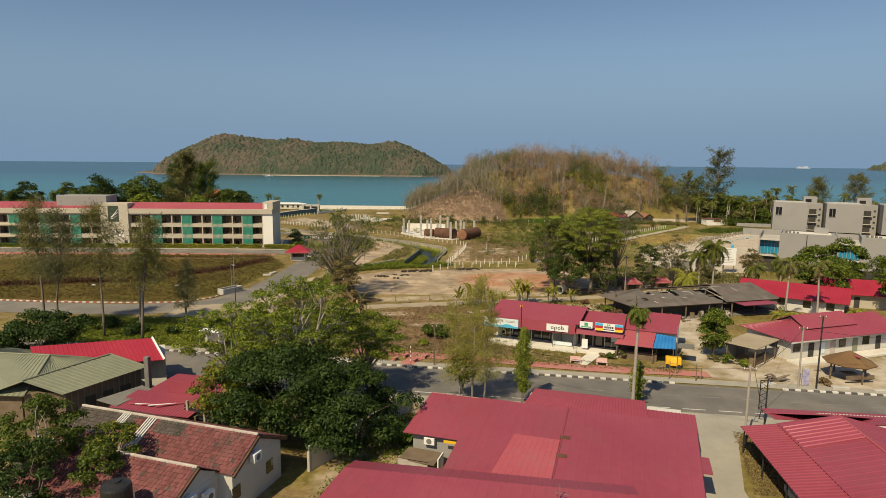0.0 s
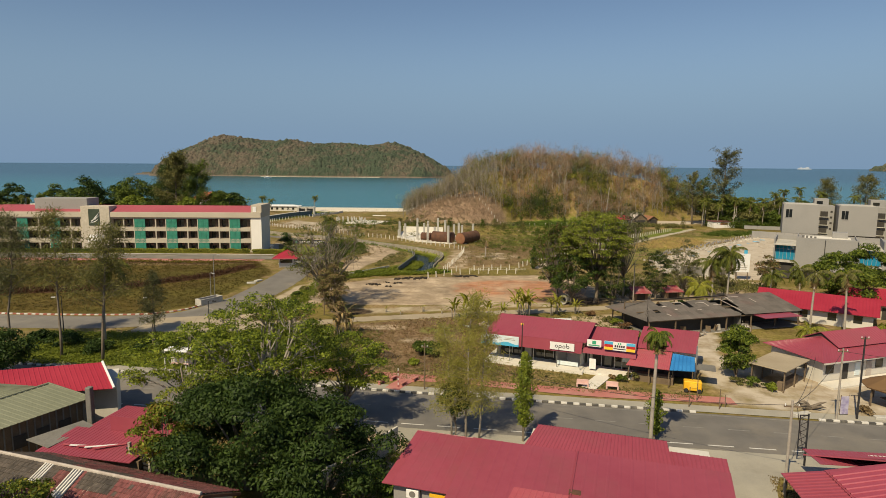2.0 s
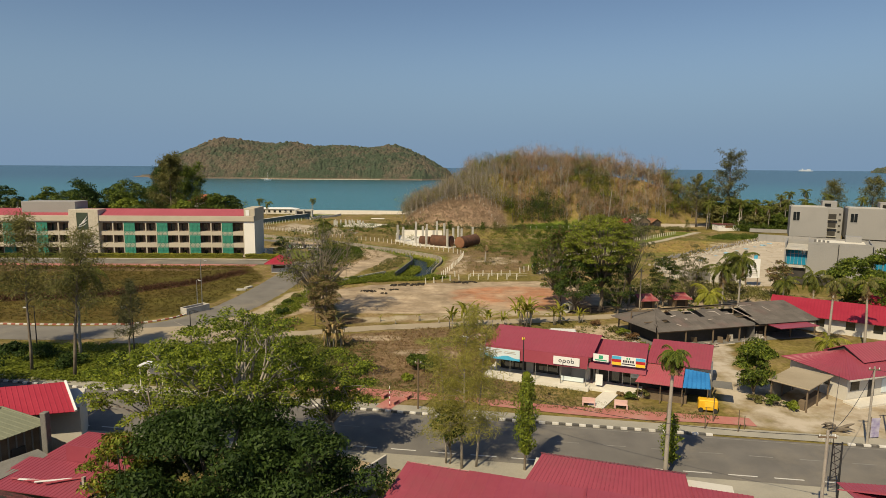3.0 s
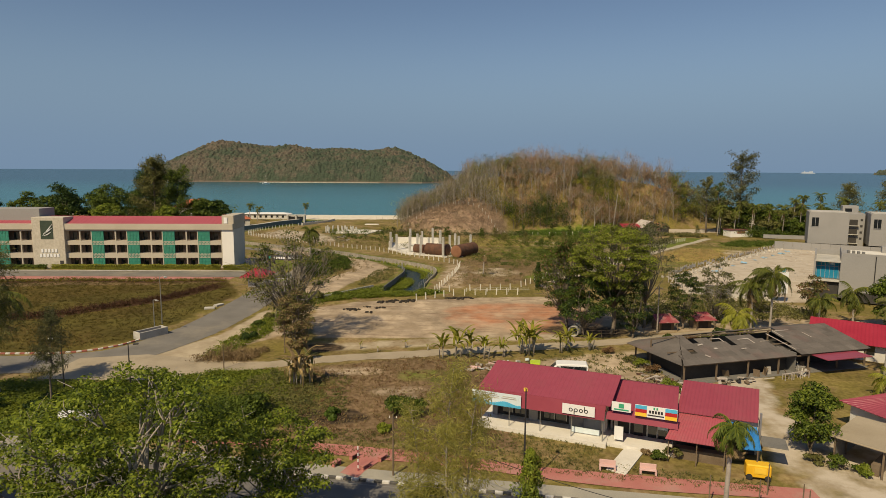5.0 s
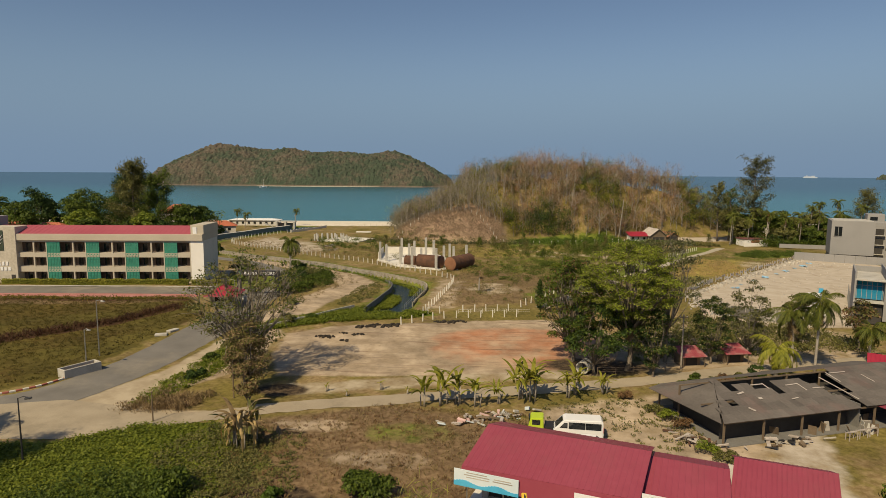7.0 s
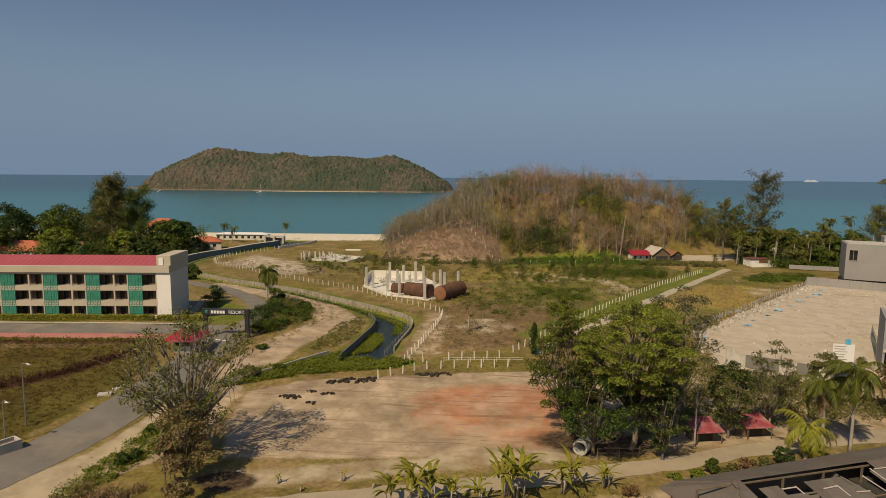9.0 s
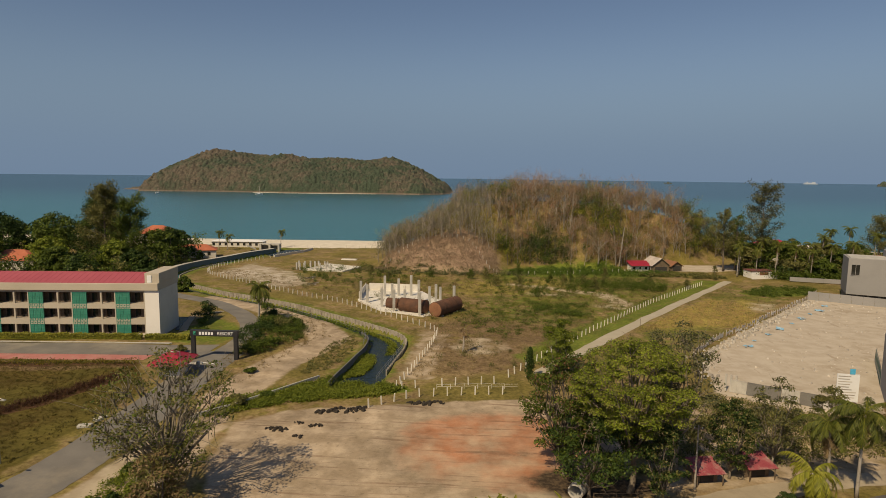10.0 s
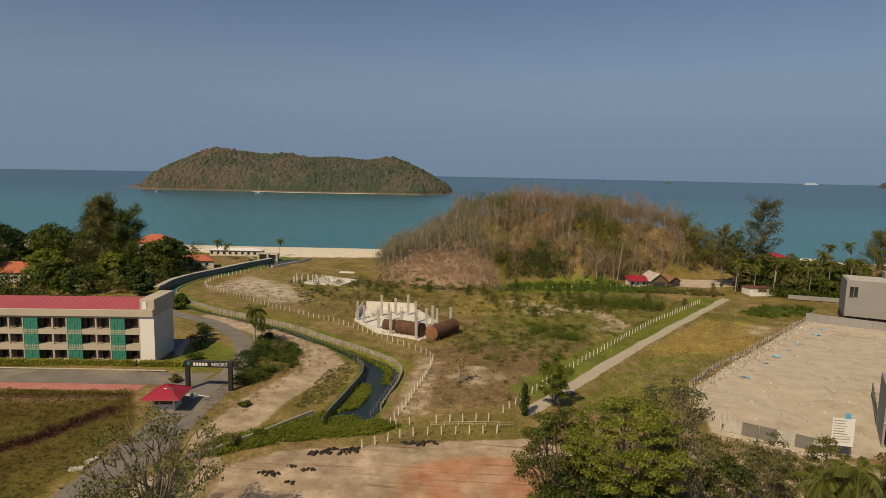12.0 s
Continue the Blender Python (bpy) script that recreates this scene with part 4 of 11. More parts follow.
def bush(at, r, h, mat, label, seed, n=90, clumps=9, leaf=(0.32, 0.18), name="bush", group=""):
    rng = np.random.default_rng(seed)
    ob = thing(name, at, label, "bush", group)
    a = rng.uniform(0, 2 * math.pi, clumps)
    q = rng.random(clumps) ** 0.5
    cs = np.stack([r * 0.75 * q * np.cos(a), r * 0.75 * q * np.sin(a), h * rng.uniform(0.25, 0.75, clumps) * (1.15 - 0.5 * q)], 1)
    rs = 0.42 * min(r, h * 1.1) * rng.uniform(0.7, 1.25, clumps)
    v = clump_leaves(rng, cs, rs, n, *leaf, flat=0.85)
    v[:, :, 2] = np.maximum(v[:, :, 2], 0.02)
    quad_mesh("foliage", v, mat, ob)
    bm = bmesh.new()
    for c in cs[:5]:
        bm_tube(bm, limb(rng, (0, 0, -0.05), c, 0.05, 3), [0.05, 0.04, 0.03, 0.015], 4)
    part("stem", bm, "bark", ob)
    return ob


def casuarina(at, height, r, mat, label, seed, trunk=0.16, low=0.25, n=1400, sparse=1.0, lean=(0, 0), bark="bark", name="casuarina_tree", group="", fine=0.5, k=46, round_top=0.75, sprawl=0.13):
    """A feathery tree: thin limbs and hanging needle sprays."""
    rng = np.random.default_rng(seed)
    ob = thing(name, at, label, "tree", group)
    bm = bmesh.new()
    tip = np.array([lean[0], lean[1], height])
    pts = [np.array([lean[0] * t ** 1.5, lean[1] * t ** 1.5, height * t]) + rng.normal(0, 0.08, 3) * (t > 0) for t in np.linspace(0, 1, 7)]
    bm_tube(bm, [tuple(p) for p in pts], [trunk * (1.1 - 0.95 * t) for t in np.linspace(0, 1, 7)], 7)
    vs = []
    for i in range(k):
        t = low + (1 - low) * (i + rng.random()) / k
        a = rng.uniform(0, 2 * math.pi)
        ln = r * (1.15 - round_top * (t - low) / (1 - low)) * rng.uniform(0.55, 1.1)
        j = t * 6
        p0 = pts[int(min(j, 5))] + (pts[int(min(j, 5)) + 1] - pts[int(min(j, 5))]) * (j - int(min(j, 5)))
        p1 = p0 + [ln * math.cos(a), ln * math.sin(a), ln * rng.uniform(0.25, 0.75)]
        line = limb(rng, p0, p1, 0.06, 4)
        bm_tube(bm, line, [trunk * f for f in (0.28, 0.2, 0.14, 0.09, 0.04)], 4)
        m = int(n / k * sparse * rng.uniform(0.5, 1.4))
        f = rng.uniform(0.25, 1.05, (m, 1))
        c = np.asarray(line[0]) + (np.asarray(line[-1]) - np.asarray(line[0])) * f + rng.normal(0, sprawl * r, (m, 3))
        u = unit(rng.normal(0, 0.55, (m, 3)) + np.array([math.cos(a) * 0.4, math.sin(a) * 0.4, -0.35]))
        w = unit(np.cross(u, rng.normal(0, 1, (m, 3))))
        sc_ = max(1.0, height / 14)
        L, W = sc_ * rng.uniform(0.3, 0.75, (m, 1)), fine * sc_ * rng.uniform(0.035, 0.075, (m, 1))
        vs.append(np.stack([c - u * L / 2, c + w * W, c + u * L / 2, c - w * W], 1))
    part("trunk", bm, bark, ob, smooth=True)
    quad_mesh("crown", np.concatenate(vs), mat, ob)
    return ob


def palm(at, height, label, seed, fronds=20, length=3.6, mat="leaf_palm", lean=(0.6, 0.3), trunk=0.17, name="coconut_palm", droop=1.25, dead=0, group="", width=0.078):
    rng = np.random.default_rng(seed)
    ob = thing(name, at, label, "palm tree", group)
    bm = bmesh.new()
    T = np.linspace(0, 1, 9)
    pts = [(lean[0] * t * t, lean[1] * t * t, height * t) for t in T]
    bm_tube(bm, pts, [trunk * (1.35 - 0.2 * (t > 0.06) - 0.45 * t) for t in T], 8)
    part("trunk", bm, "pale_bark", ob, smooth=True)
    top = np.array(pts[-1])
    for i in range(fronds + dead):
        bmr = None
        a = 2.399 * i + rng.uniform(-0.25, 0.25)
        e0 = rng.uniform(-0.75, 1.25) if i < fronds else rng.uniform(-1.3, -0.9)
        L = length * rng.uniform(0.65, 1.12)
        q, cur, el = [], top.copy(), e0
        for s in range(9):
            q.append(cur.copy())
            cur = cur + L / 8 * np.array([math.cos(a) * math.cos(el), math.sin(a) * math.cos(el), math.sin(el)])
            el -= droop * rng.uniform(0.12, 0.24)
        q = np.array(q)
        vs = []
        side = np.array([-math.sin(a), math.cos(a), 0.0])
        for k in range(34):
            t = 0.12 + 0.86 * k / 33
            j = min(int(t * 8), 7)
            p = q[j] + (q[j + 1] - q[j]) * (t * 8 - j)
            d = unit(q[j + 1] - q[j])
            ll = length * rng.uniform(0.20, 0.28) * math.sin(math.pi * (0.12 + 0.82 * t)) ** 0.7
            for sg in (-1, 1):
                u = unit(side * sg * rng.uniform(0.6, 1.1) + d * 0.55 + np.array([0, 0, -0.6 - 0.9 * rng.random()]))
                w = d * width * length / 3.6
                vs.append([p - w * 0.6, p + w * 0.6, p + u * ll * 0.6 + w * 0.5 + [0, 0, -0.03], p + u * ll])
        fr = quad_mesh("frond", np.array(vs), "leaf_dry" if i >= fronds else mat, ob)
        bm = bmesh.new()
        bm_tube(bm, [tuple(x) for x in q], [0.035 * (1 - 0.85 * k / 8) for k in range(9)], 4)
        part("midrib", bm, "leaf_dry" if i >= fronds else "leaf_palm_y", fr)
    return ob


def banana(at, h, label, seed, n=7, mat="leaf_palm_y", name="banana_plant", group="", dry=0):
    """A clump with upright stem and long arching blades."""
    rng = np.random.default_rng(seed)
    ob = thing(name, at, label, "plant", group)
    bm = bmesh.new()
    bm_tube(bm, [(0, 0, -0.05), (0.03, 0, h * 0.25), (0.05, 0.02, h * 0.48)], [0.11, 0.09, 0.05], 7)
    for q in range(2):
        e = rng.normal(0, 0.055 * h, 2)
        bm_tube(bm, [(e[0], e[1], -0.05), (e[0] * 1.3, e[1] * 1.3, h * rng.uniform(0.3, 0.45))], [0.09, 0.05], 6)
    part("stem", bm, "pale_bark", ob, smooth=True)
    for i in range(n + dry):
        a = 2.399 * i + rng.uniform(-0.3, 0.3)
        el = rng.uniform(0.6, 1.5) if i < n else rng.uniform(-0.1, 0.3)
        L = h * (rng.uniform(0.38, 0.62) if i < n else rng.uniform(0.3, 0.5))
        cur = np.array([rng.normal(0, 0.05 * h), rng.normal(0, 0.05 * h), h * (rng.uniform(0.30, 0.50) if i < n else rng.uniform(0.35, 0.62))])
        side = np.array([-math.sin(a), math.cos(a), 0])
        rows = []
        for s in range(8):
            t = s / 7
            wd = h * (0.034 if i < n else 0.020) * math.sin(math.pi * min(1, 0.06 + 0.92 * t)) ** 0.6 + 0.01
            rows.append((cur - side * wd + [0, 0, -wd * 0.3], cur.copy(), cur + side * wd + [0, 0, -wd * 0.3]))
            cur = cur + L / 7 * np.array([math.cos(a) * math.cos(el), math.sin(a) * math.cos(el), math.sin(el)])
            el -= rng.uniform(0.08, 0.38) if i < n else rng.uniform(0.3, 0.6) * (el > -1.35)
        vs = []
        for r0, r1 in zip(rows, rows[1:]):
            vs += [[r0[0], r0[1], r1[1], r1[0]], [r0[1], r0[2], r1[2], r1[1]]]
        quad_mesh("leaf", np.array(vs), mat if i < n else "straw", ob)
    return ob


def woods(name, spots, heights, mats, label, seed, leaf=0.75, per=80, bare=0.0, bark="pale_bark", wide=0.32, low=0.35, twigs=0, twig_mat="dry_bark"):
    """Far woods in one mesh: many slender trees, each with trunk, limbs and its own loose leaves."""
    rng = np.random.default_rng(seed)
    vs, ids = [], []
    for (x, y), h in zip(spots, heights):
        z = gz(x, y)
        b = np.array([x, y, z - 0.3])
        lean = rng.normal(0, 0.07 * h, 3) * [1, 1, 0]
        tp = b + lean + [0, 0, h * 0.88]

        def stick(p, q, w0, w1):
            d = unit(q - p)
            s = unit(np.cross(d, rng.normal(0, 1, 3)))
            s2 = np.cross(d, s)
            for e in (s, s2):
                vs.append(np.stack([p - e * w0, p + e * w0, q + e * w1, q - e * w1])[None])
                ids.append(np.zeros(1, np.int32))
        stick(b, tp, 0.016 * h, 0.004 * h)
        rc = wide * h * rng.uniform(0.7, 1.2)
        k = 7
        cs = b + lean * 0.8 + np.stack([rng.normal(0, rc * 0.55, k), rng.normal(0, rc * 0.55, k), h * rng.uniform(low, 0.97, k)], 1)
        for c in cs:
            stick(b + (tp - b) * min(0.9, max(0.2, (c[2] - z) / h * 0.7)), c, 0.007 * h, 0.002 * h)
        tone = 1 + int(rng.choice(len(mats) - 1, p=None)) if len(mats) > 2 else 1
        if twigs:   # fine upright twigs fan out from the limbs
            c = cs[rng.integers(0, k, twigs)] + rng.normal(0, rc * 0.26, (twigs, 3))
            u = unit(rng.normal(0, 0.42, (twigs, 3)) + [0, 0, 1.0])
            w = unit(np.cross(u, rng.normal(0, 1, (twigs, 3))))
            L, W = h * rng.uniform(0.07, 0.2, (twigs, 1)), rng.uniform(0.03, 0.075, (twigs, 1))
            vs.append(np.stack([c - u * L / 2 - w * W, c - u * L / 2 + w * W, c + u * L / 2 + w * W * 0.3, c + u * L / 2 - w * W * 0.3], 1))
            ids.append(np.full(twigs, len(mats), np.int32))
        m = int(per * (1 - bare * rng.random()))
        p = cs[rng.integers(0, k, m)] + rng.normal(0, rc * 0.3, (m, 3)) * [1, 1, 0.8]
        vs.append(leaves(rng, p, unit(p - (b + lean + [0, 0, h * 0.55])), leaf, leaf * 0.6, 0.2))
        ids.append(np.full(m, tone, np.int32))
    ob = quad_mesh(name, np.concatenate(vs), list(mats) + [twig_mat], None, mats=np.concatenate(ids))
    return tagged(ob, label, "woods", kind="stuff")

# ---- island across the bay ----
IX = [-700, -696, -690, -677, -652, -626, -600, -568, -530, -505, -479, -441, -403, -328, -278, -241, -216, -191, -167, -142, -117, -93, -80]
IZ = [4, 20, 33, 49, 64, 78, 84, 84, 80, 74, 72, 76, 72, 68, 67, 70, 72, 65, 56, 46, 32, 18, 0]


def island(name, x0, x1, yc, depth, prof, step, label, seed, tree_r=4.0, mat="island_wood"):
    rng = np.random.default_rng(seed)
    gx, gy = np.arange(x0, x1 + 0.1, step), np.arange(yc - depth - 24, yc + depth + 24.1, step)
    X, Y = np.meshgrid(gx, gy)
    f = np.interp(X, *prof)
    side = np.clip(1 - ((Y - yc - 8 * np.sin(X * 0.021)) / (depth * (0.45 + 0.55 * np.clip(f / 40, 0, 1)))) ** 2, 0, 1) ** 0.62
    Z = f * side
    Z = Z * (1 + 0.03 * np.sin(X * 0.045 + Y * 0.03) + 0.03 * np.sin(X * 0.11 - Y * 0.08))
    # crowns of single trees
    cell = tree_r * 1.5
    ci, cj = np.floor(X / cell), np.floor(Y / cell)
    best = np.zeros_like(X)

    def hsh(a, b, s):
        v = np.sin(a * 127.1 + b * 311.7 + s * 74.7) * 43758.5453
        return v - np.floor(v)
    for di in (-1, 0, 1):
        for dj in (-1, 0, 1):
            a, b = ci + di, cj + dj
            px, py = (a + 0.15 + 0.7 * hsh(a, b, seed)) * cell, (b + 0.15 + 0.7 * hsh(a, b, seed + 1)) * cell
            rad = tree_r * (0.6 + 0.7 * hsh(a, b, seed + 2))
            q = np.clip(1 - ((X - px) ** 2 + (Y - py) ** 2) / rad ** 2, 0, 1)
            best = np.maximum(best, np.sqrt(q) * rad * (0.7 + 0.8 * hsh(a, b, seed + 3)))
    Z = np.where(Z > 3, Z - 3 + best, Z) + SEA_Z - 0.4
    n = len(gx)
    id_ = np.arange(X.size).reshape(X.shape)
    q = np.stack([id_[:-1, :-1], id_[:-1, 1:], id_[1:, 1:], id_[1:, :-1]], -1).reshape(-1, 4)
    hi = np.max(Z.reshape(-1)[q], axis=1)
    ob = raw_mesh(name, np.stack([X, Y, Z], -1).reshape(-1, 3), q[hi > SEA_Z - 0.2], mat)
    return tagged(ob, label, "island", kind="structure")


def island_mat():
    m, nt, bsdf, node, link = shader("island_wood")
    pos = node("NewGeometry")
    sep = node("SeparateXYZ")
    link(pos.outputs["Position"], sep.inputs[0])
    n1, n2 = node("TexNoise"), node("TexNoise")
    n1.inputs["Scale"].default_value, n1.inputs["Detail"].default_value, n1.inputs["Roughness"].default_value = 0.016, 6.0, 0.65
    n2.inputs["Scale"].default_value, n2.inputs["Detail"].default_value, n2.inputs["Roughness"].default_value = 0.30, 5.0, 0.8
    for n in (n1, n2):
        link(pos.outputs["Position"], n.inputs["Vector"])
    west = node("MapRange")   # the western shoulder is the driest
    west.inputs[1].default_value, west.inputs[2].default_value = -760, -520
    west.inputs[3].default_value, west.inputs[4].default_value = -0.14, 0.02
    link(sep.outputs[0], west.inputs[0])
    vor = node("TexVoronoi")
    vor.inputs["Scale"].default_value = 0.13
    link(pos.outputs["Position"], vor.inputs["Vector"])
    tone = node("SeparateColor")
    link(vor.outputs["Color"], tone.inputs[0])
    jit, add1 = node("Math"), node("Math")
    jit.operation = "MULTIPLY_ADD"
    jit.inputs[1].default_value = 0.16
    link(tone.outputs[0], jit.inputs[0])
    link(west.outputs[0], jit.inputs[2])
    link(n1.outputs[0], add1.inputs[0])
    link(jit.outputs[0], add1.inputs[1])
    r1 = node("MapRange")
    r1.inputs[1].default_value, r1.inputs[2].default_value = 0.46, 0.68
    link(add1.outputs[0], r1.inputs[0])
    base = node("Mix")
    base.data_type = "RGBA"
    # dry and green forest tones, paled and dulled to include the distance haze
    base.inputs[6].default_value, base.inputs[7].default_value = (0.128, 0.104, 0.074, 1), (0.056, 0.078, 0.046, 1)
    link(r1.outputs[0], base.inputs[0])
    r2 = node("MapRange")
    r2.inputs[1].default_value, r2.inputs[2].default_value = 0.3, 0.7
    link(n2.outputs[0], r2.inputs[0])
    hsv = node("HueSaturation")
    r3 = node("MapRange")
    r3.inputs[3].default_value, r3.inputs[4].default_value = 0.35, 1.6
    link(r2.outputs[0], r3.inputs[0])
    link(r3.outputs[0], hsv.inputs["Value"])
    link(base.outputs[2], hsv.inputs["Color"])
    rock = node("Mix")
    rock.data_type = "RGBA"
    rk = node("MapRange")
    rk.inputs[1].default_value, rk.inputs[2].default_value = SEA_Z + 1.2, SEA_Z + 3.4
    link(sep.outputs[2], rk.inputs[0])
    link(rk.outputs[0], rock.inputs[0])
    rock.inputs[6].default_value = (0.20, 0.155, 0.115, 1)
    link(hsv.outputs[0], rock.inputs[7])
    link(rock.outputs[2], bsdf.inputs["Base Color"])
    bsdf.inputs["Roughness"].default_value = 0.95
    bp = node("Bump")
    bp.inputs["Strength"].default_value, bp.inputs["Distance"].default_value = 1.0, 3.0
    link(n2.outputs[0], bp.inputs["Height"])
    link(bp.outputs[0], bsdf.inputs["Normal"])
    return m


M["island_wood"] = island_mat()
island("island_main", -776, -76, 1380, 165, (IX, IZ), 2.2, "wooded island with dry brown and green forest", 3)
island("island_far", 1980, 2500, 3350, 160, ([1980, 2010, 2080, 2200, 2350, 2500], [0, 14, 42, 60, 50, 0]), 10.0, "hazy far headland on the horizon", 5, 14)
for nm, x, y, s in (("islet_a", 640, 3700, 30), ("islet_b", 990, 3600, 34)):
    island("islet", x - s, x + s, y, s * 0.6, ([x - s, x - s * 0.4, x + s * 0.3, x + s], [0, 7, 9, 0]), 6.0, "tiny rocky islet far out at sea", 7, 7)
# beach of the island
ribbon_pts = [(x, 1378 + 8 * math.sin(x * 0.021) - 165) for x in range(-456, -206, 24)]
bm = bmesh.new()
for (x0, y0), (x1, y1) in zip(ribbon_pts, ribbon_pts[1:]):
    q = [(x0, y0 - 4, SEA_Z - 0.1), (x1, y1 - 4, SEA_Z - 0.1), (x1, y1 + 26, SEA_Z + 2.6), (x0, y0 + 26, SEA_Z + 2.6)]
    bm.faces.new([bm.verts.new(p) for p in q])
M["beach"] = paint("beach", (0.66, 0.60, 0.48), (0.74, 0.68, 0.56), 0.95, 0.1, 1.0, 0.1)
tagged(link_mesh("beach_strip", bm, "beach"), "narrow white sand strip under the island woods", "beach", kind="structure")

# ---- boats ----


def sailing_boat(at, s, rz, label):
    ob = thing("sailing_boat", at, label, "boat", rz=rz)
    bm = bmesh.new()
    sec = [(-5, 0.9), (-3, 1.5), (0, 1.7), (3, 1.3), (5.6, 0.05)]
    rows = []
    for x, w in sec:
        rows.append([bm.verts.new(p) for p in ((x * s, -w * s, 1.2 * s), (x * s, -w * 0.6 * s, 0), (x * s, 0, -0.4 * s), (x * s, w * 0.6 * s, 0), (x * s, w * s, 1.2 * s))])
    for a, b in zip(rows, rows[1:]):
        for i in range(4):
            bm.faces.new((a[i], a[i + 1], b[i + 1], b[i]))
        bm.faces.new((a[4], a[0], b[0], b[4]))
    bm.faces.new(rows[0])
    part("hull", bm, "car_white", ob)
    part_box("cabin", (0, 0, 1.5 * s), (3.4 * s, 1.7 * s, 0.7 * s), "car_white", ob, bevel=0.1)
    bm = bmesh.new()
    bm_tube(bm, [(0.8 * s, 0, 1.2 * s), (0.8 * s, 0, 12 * s)], [0.12 * s, 0.06 * s], 6)
    part("mast", bm, "car_white", ob)
    bm = bmesh.new()
    bm_tube(bm, [(0.8 * s, 0, 2.4 * s), (-4 * s, 0, 2.4 * s)], [0.16 * s, 0.12 * s], 6)
    part("boom", bm, "sign_pale", ob)
    return ob


sailing_boat((-402, 1105, SEA_Z + 0.2), 1.25, 25, "white sailing boat at anchor off the island")
sailing_boat((-579, 1092, SEA_Z + 0.2), 0.95, 70, "small white boat on open water")
ship = thing("cruise_ship", (1930, 3950, SEA_Z + 9), "white cruise ship far out on the horizon", "ship", rz=-15)
part_box("hull", (0, 0, 3), (78, 13, 6), "hull_grey", ship, bevel=1.5)
part_box("deckhouse", (-3, 0, 8.5), (60, 11, 6), "hull_grey", ship, bevel=0.8)
part_box("bridge", (16, 0, 13), (18, 9, 4), "hull_grey", ship, bevel=0.6)
part_box("funnel", (-18, 0, 14), (6, 5, 6), "hull_grey", ship, bevel=0.6, taper=0.8)

# ---- woods on the hill ----
rng = np.random.default_rng(11)


def scatter(n, test, x0, x1, y0, y1, seed, gap=2.2):
    r = np.random.default_rng(seed)
    out, grid = [], {}
    for _ in range(n * 30):
        x, y = r.uniform(x0, x1), r.uniform(y0, y1)
        if not test(x, y):
            continue
        k = (int(x / gap), int(y / gap))
        if k in grid:
            continue
        grid[k] = 1
        out.append((x, y))
        if len(out) >= n:
            break
    return out


def on_hill(x, y):
    h = gz(x, y) + 1.7
    return h > 1.2 and y > 292 and y < 352 and not (y < 303 and ((x + 13) / 25) ** 2 + ((y - 296) / 16) ** 2 < 1)


sp = scatter(900, on_hill, -46, 122, 288, 354, 21, 2.0)
hs = np.random.default_rng(5).uniform(6.5, 12.5, len(sp))
left = [(p, h) for p, h in zip(sp, hs) if p[0] < 8 and p[1] < 338]
rest = [(p, h) for p, h in zip(sp, hs) if not (p[0] < 8 and p[1] < 338)]
DELL = (27, 302)     # a dark evergreen dell at the foot of the slope
in_dell = lambda p: ((p[0] - DELL[0]) / 10) ** 2 + ((p[1] - DELL[1]) / 12) ** 2 < 1
dk = [q for q in rest if in_dell(q[0])]
rest = [q for q in rest if not in_dell(q[0])]
gr = [q for i, q in enumerate(rest) if (math.sin(q[0][0] * 0.13 + 1.0) + math.sin(q[0][1] * 0.19 + q[0][0] * 0.07) > 1.05) or (q[0][0] > 90 and i % 4)]
dr = [q for q in rest if q not in gr]
woods("bare_woods", [p for p, _ in left], [h for _, h in left], ["pale_bark", "leaf_twig", "leaf_olive", "leaf_yellow", "leaf_olive"], "bare pale-stemmed dry season trees on a slope", 31, 0.42, 120, 0.6, twigs=38, twig_mat="grey_bark")
woods("dry_woods", [p for p, _ in dr], [h * (0.9 + 0.28 * ((i * 7919) % 13 < 4)) for i, (_, h) in enumerate(dr)], ["pale_bark", "leaf_hill", "leaf_hill", "leaf_russet", "leaf_hill", "leaf_olive", "leaf_twig", "leaf_olive"], "brown dry season forest on a low hill", 32, 0.46, 200, 0.6, twigs=40)
woods("green_woods", [p for p, _ in gr], [h * 0.95 for _, h in gr], ["bark", "leaf_mid", "leaf_olive", "leaf_yellow"], "green trees among the dry hill forest", 33, 0.52, 260, 0.1, wide=0.36)
woods("dell_woods", [p for p, _ in dk], [h * 1.0 for _, h in dk], ["bark", "leaf_mid", "leaf_dark"], "dark evergreen trees at the foot of the hill", 34, 0.52, 300, 0.1, wide=0.38, low=0.1)

# ---- three-storey resort block ----


def word(text, size, mat, parent, m, name="lettering", depth=0.02, label=""):
    """Raised letters in the built-in font, as a mesh."""
    cu = bpy.data.curves.new("lettering_curve", "FONT")
    cu.body, cu.size, cu.extrude, cu.align_x, cu.align_y = text, size, depth, "CENTER", "CENTER"
    tmp = bpy.data.objects.new("lettering_tmp", cu)
    scene.collection.objects.link(tmp)
    bpy.context.view_layer.update()
    me = bpy.data.meshes.new_from_object(tmp.evaluated_get(bpy.context.evaluated_depsgraph_get()))
    bpy.data.objects.remove(tmp)
    bpy.data.curves.remove(cu)
    me.materials.clear()
    me.materials.append(M[mat])
    ob = new(name, me)
    ob.parent = parent
    ob.matrix_basis = m
    if label:
        tagged(ob, label)
    return ob


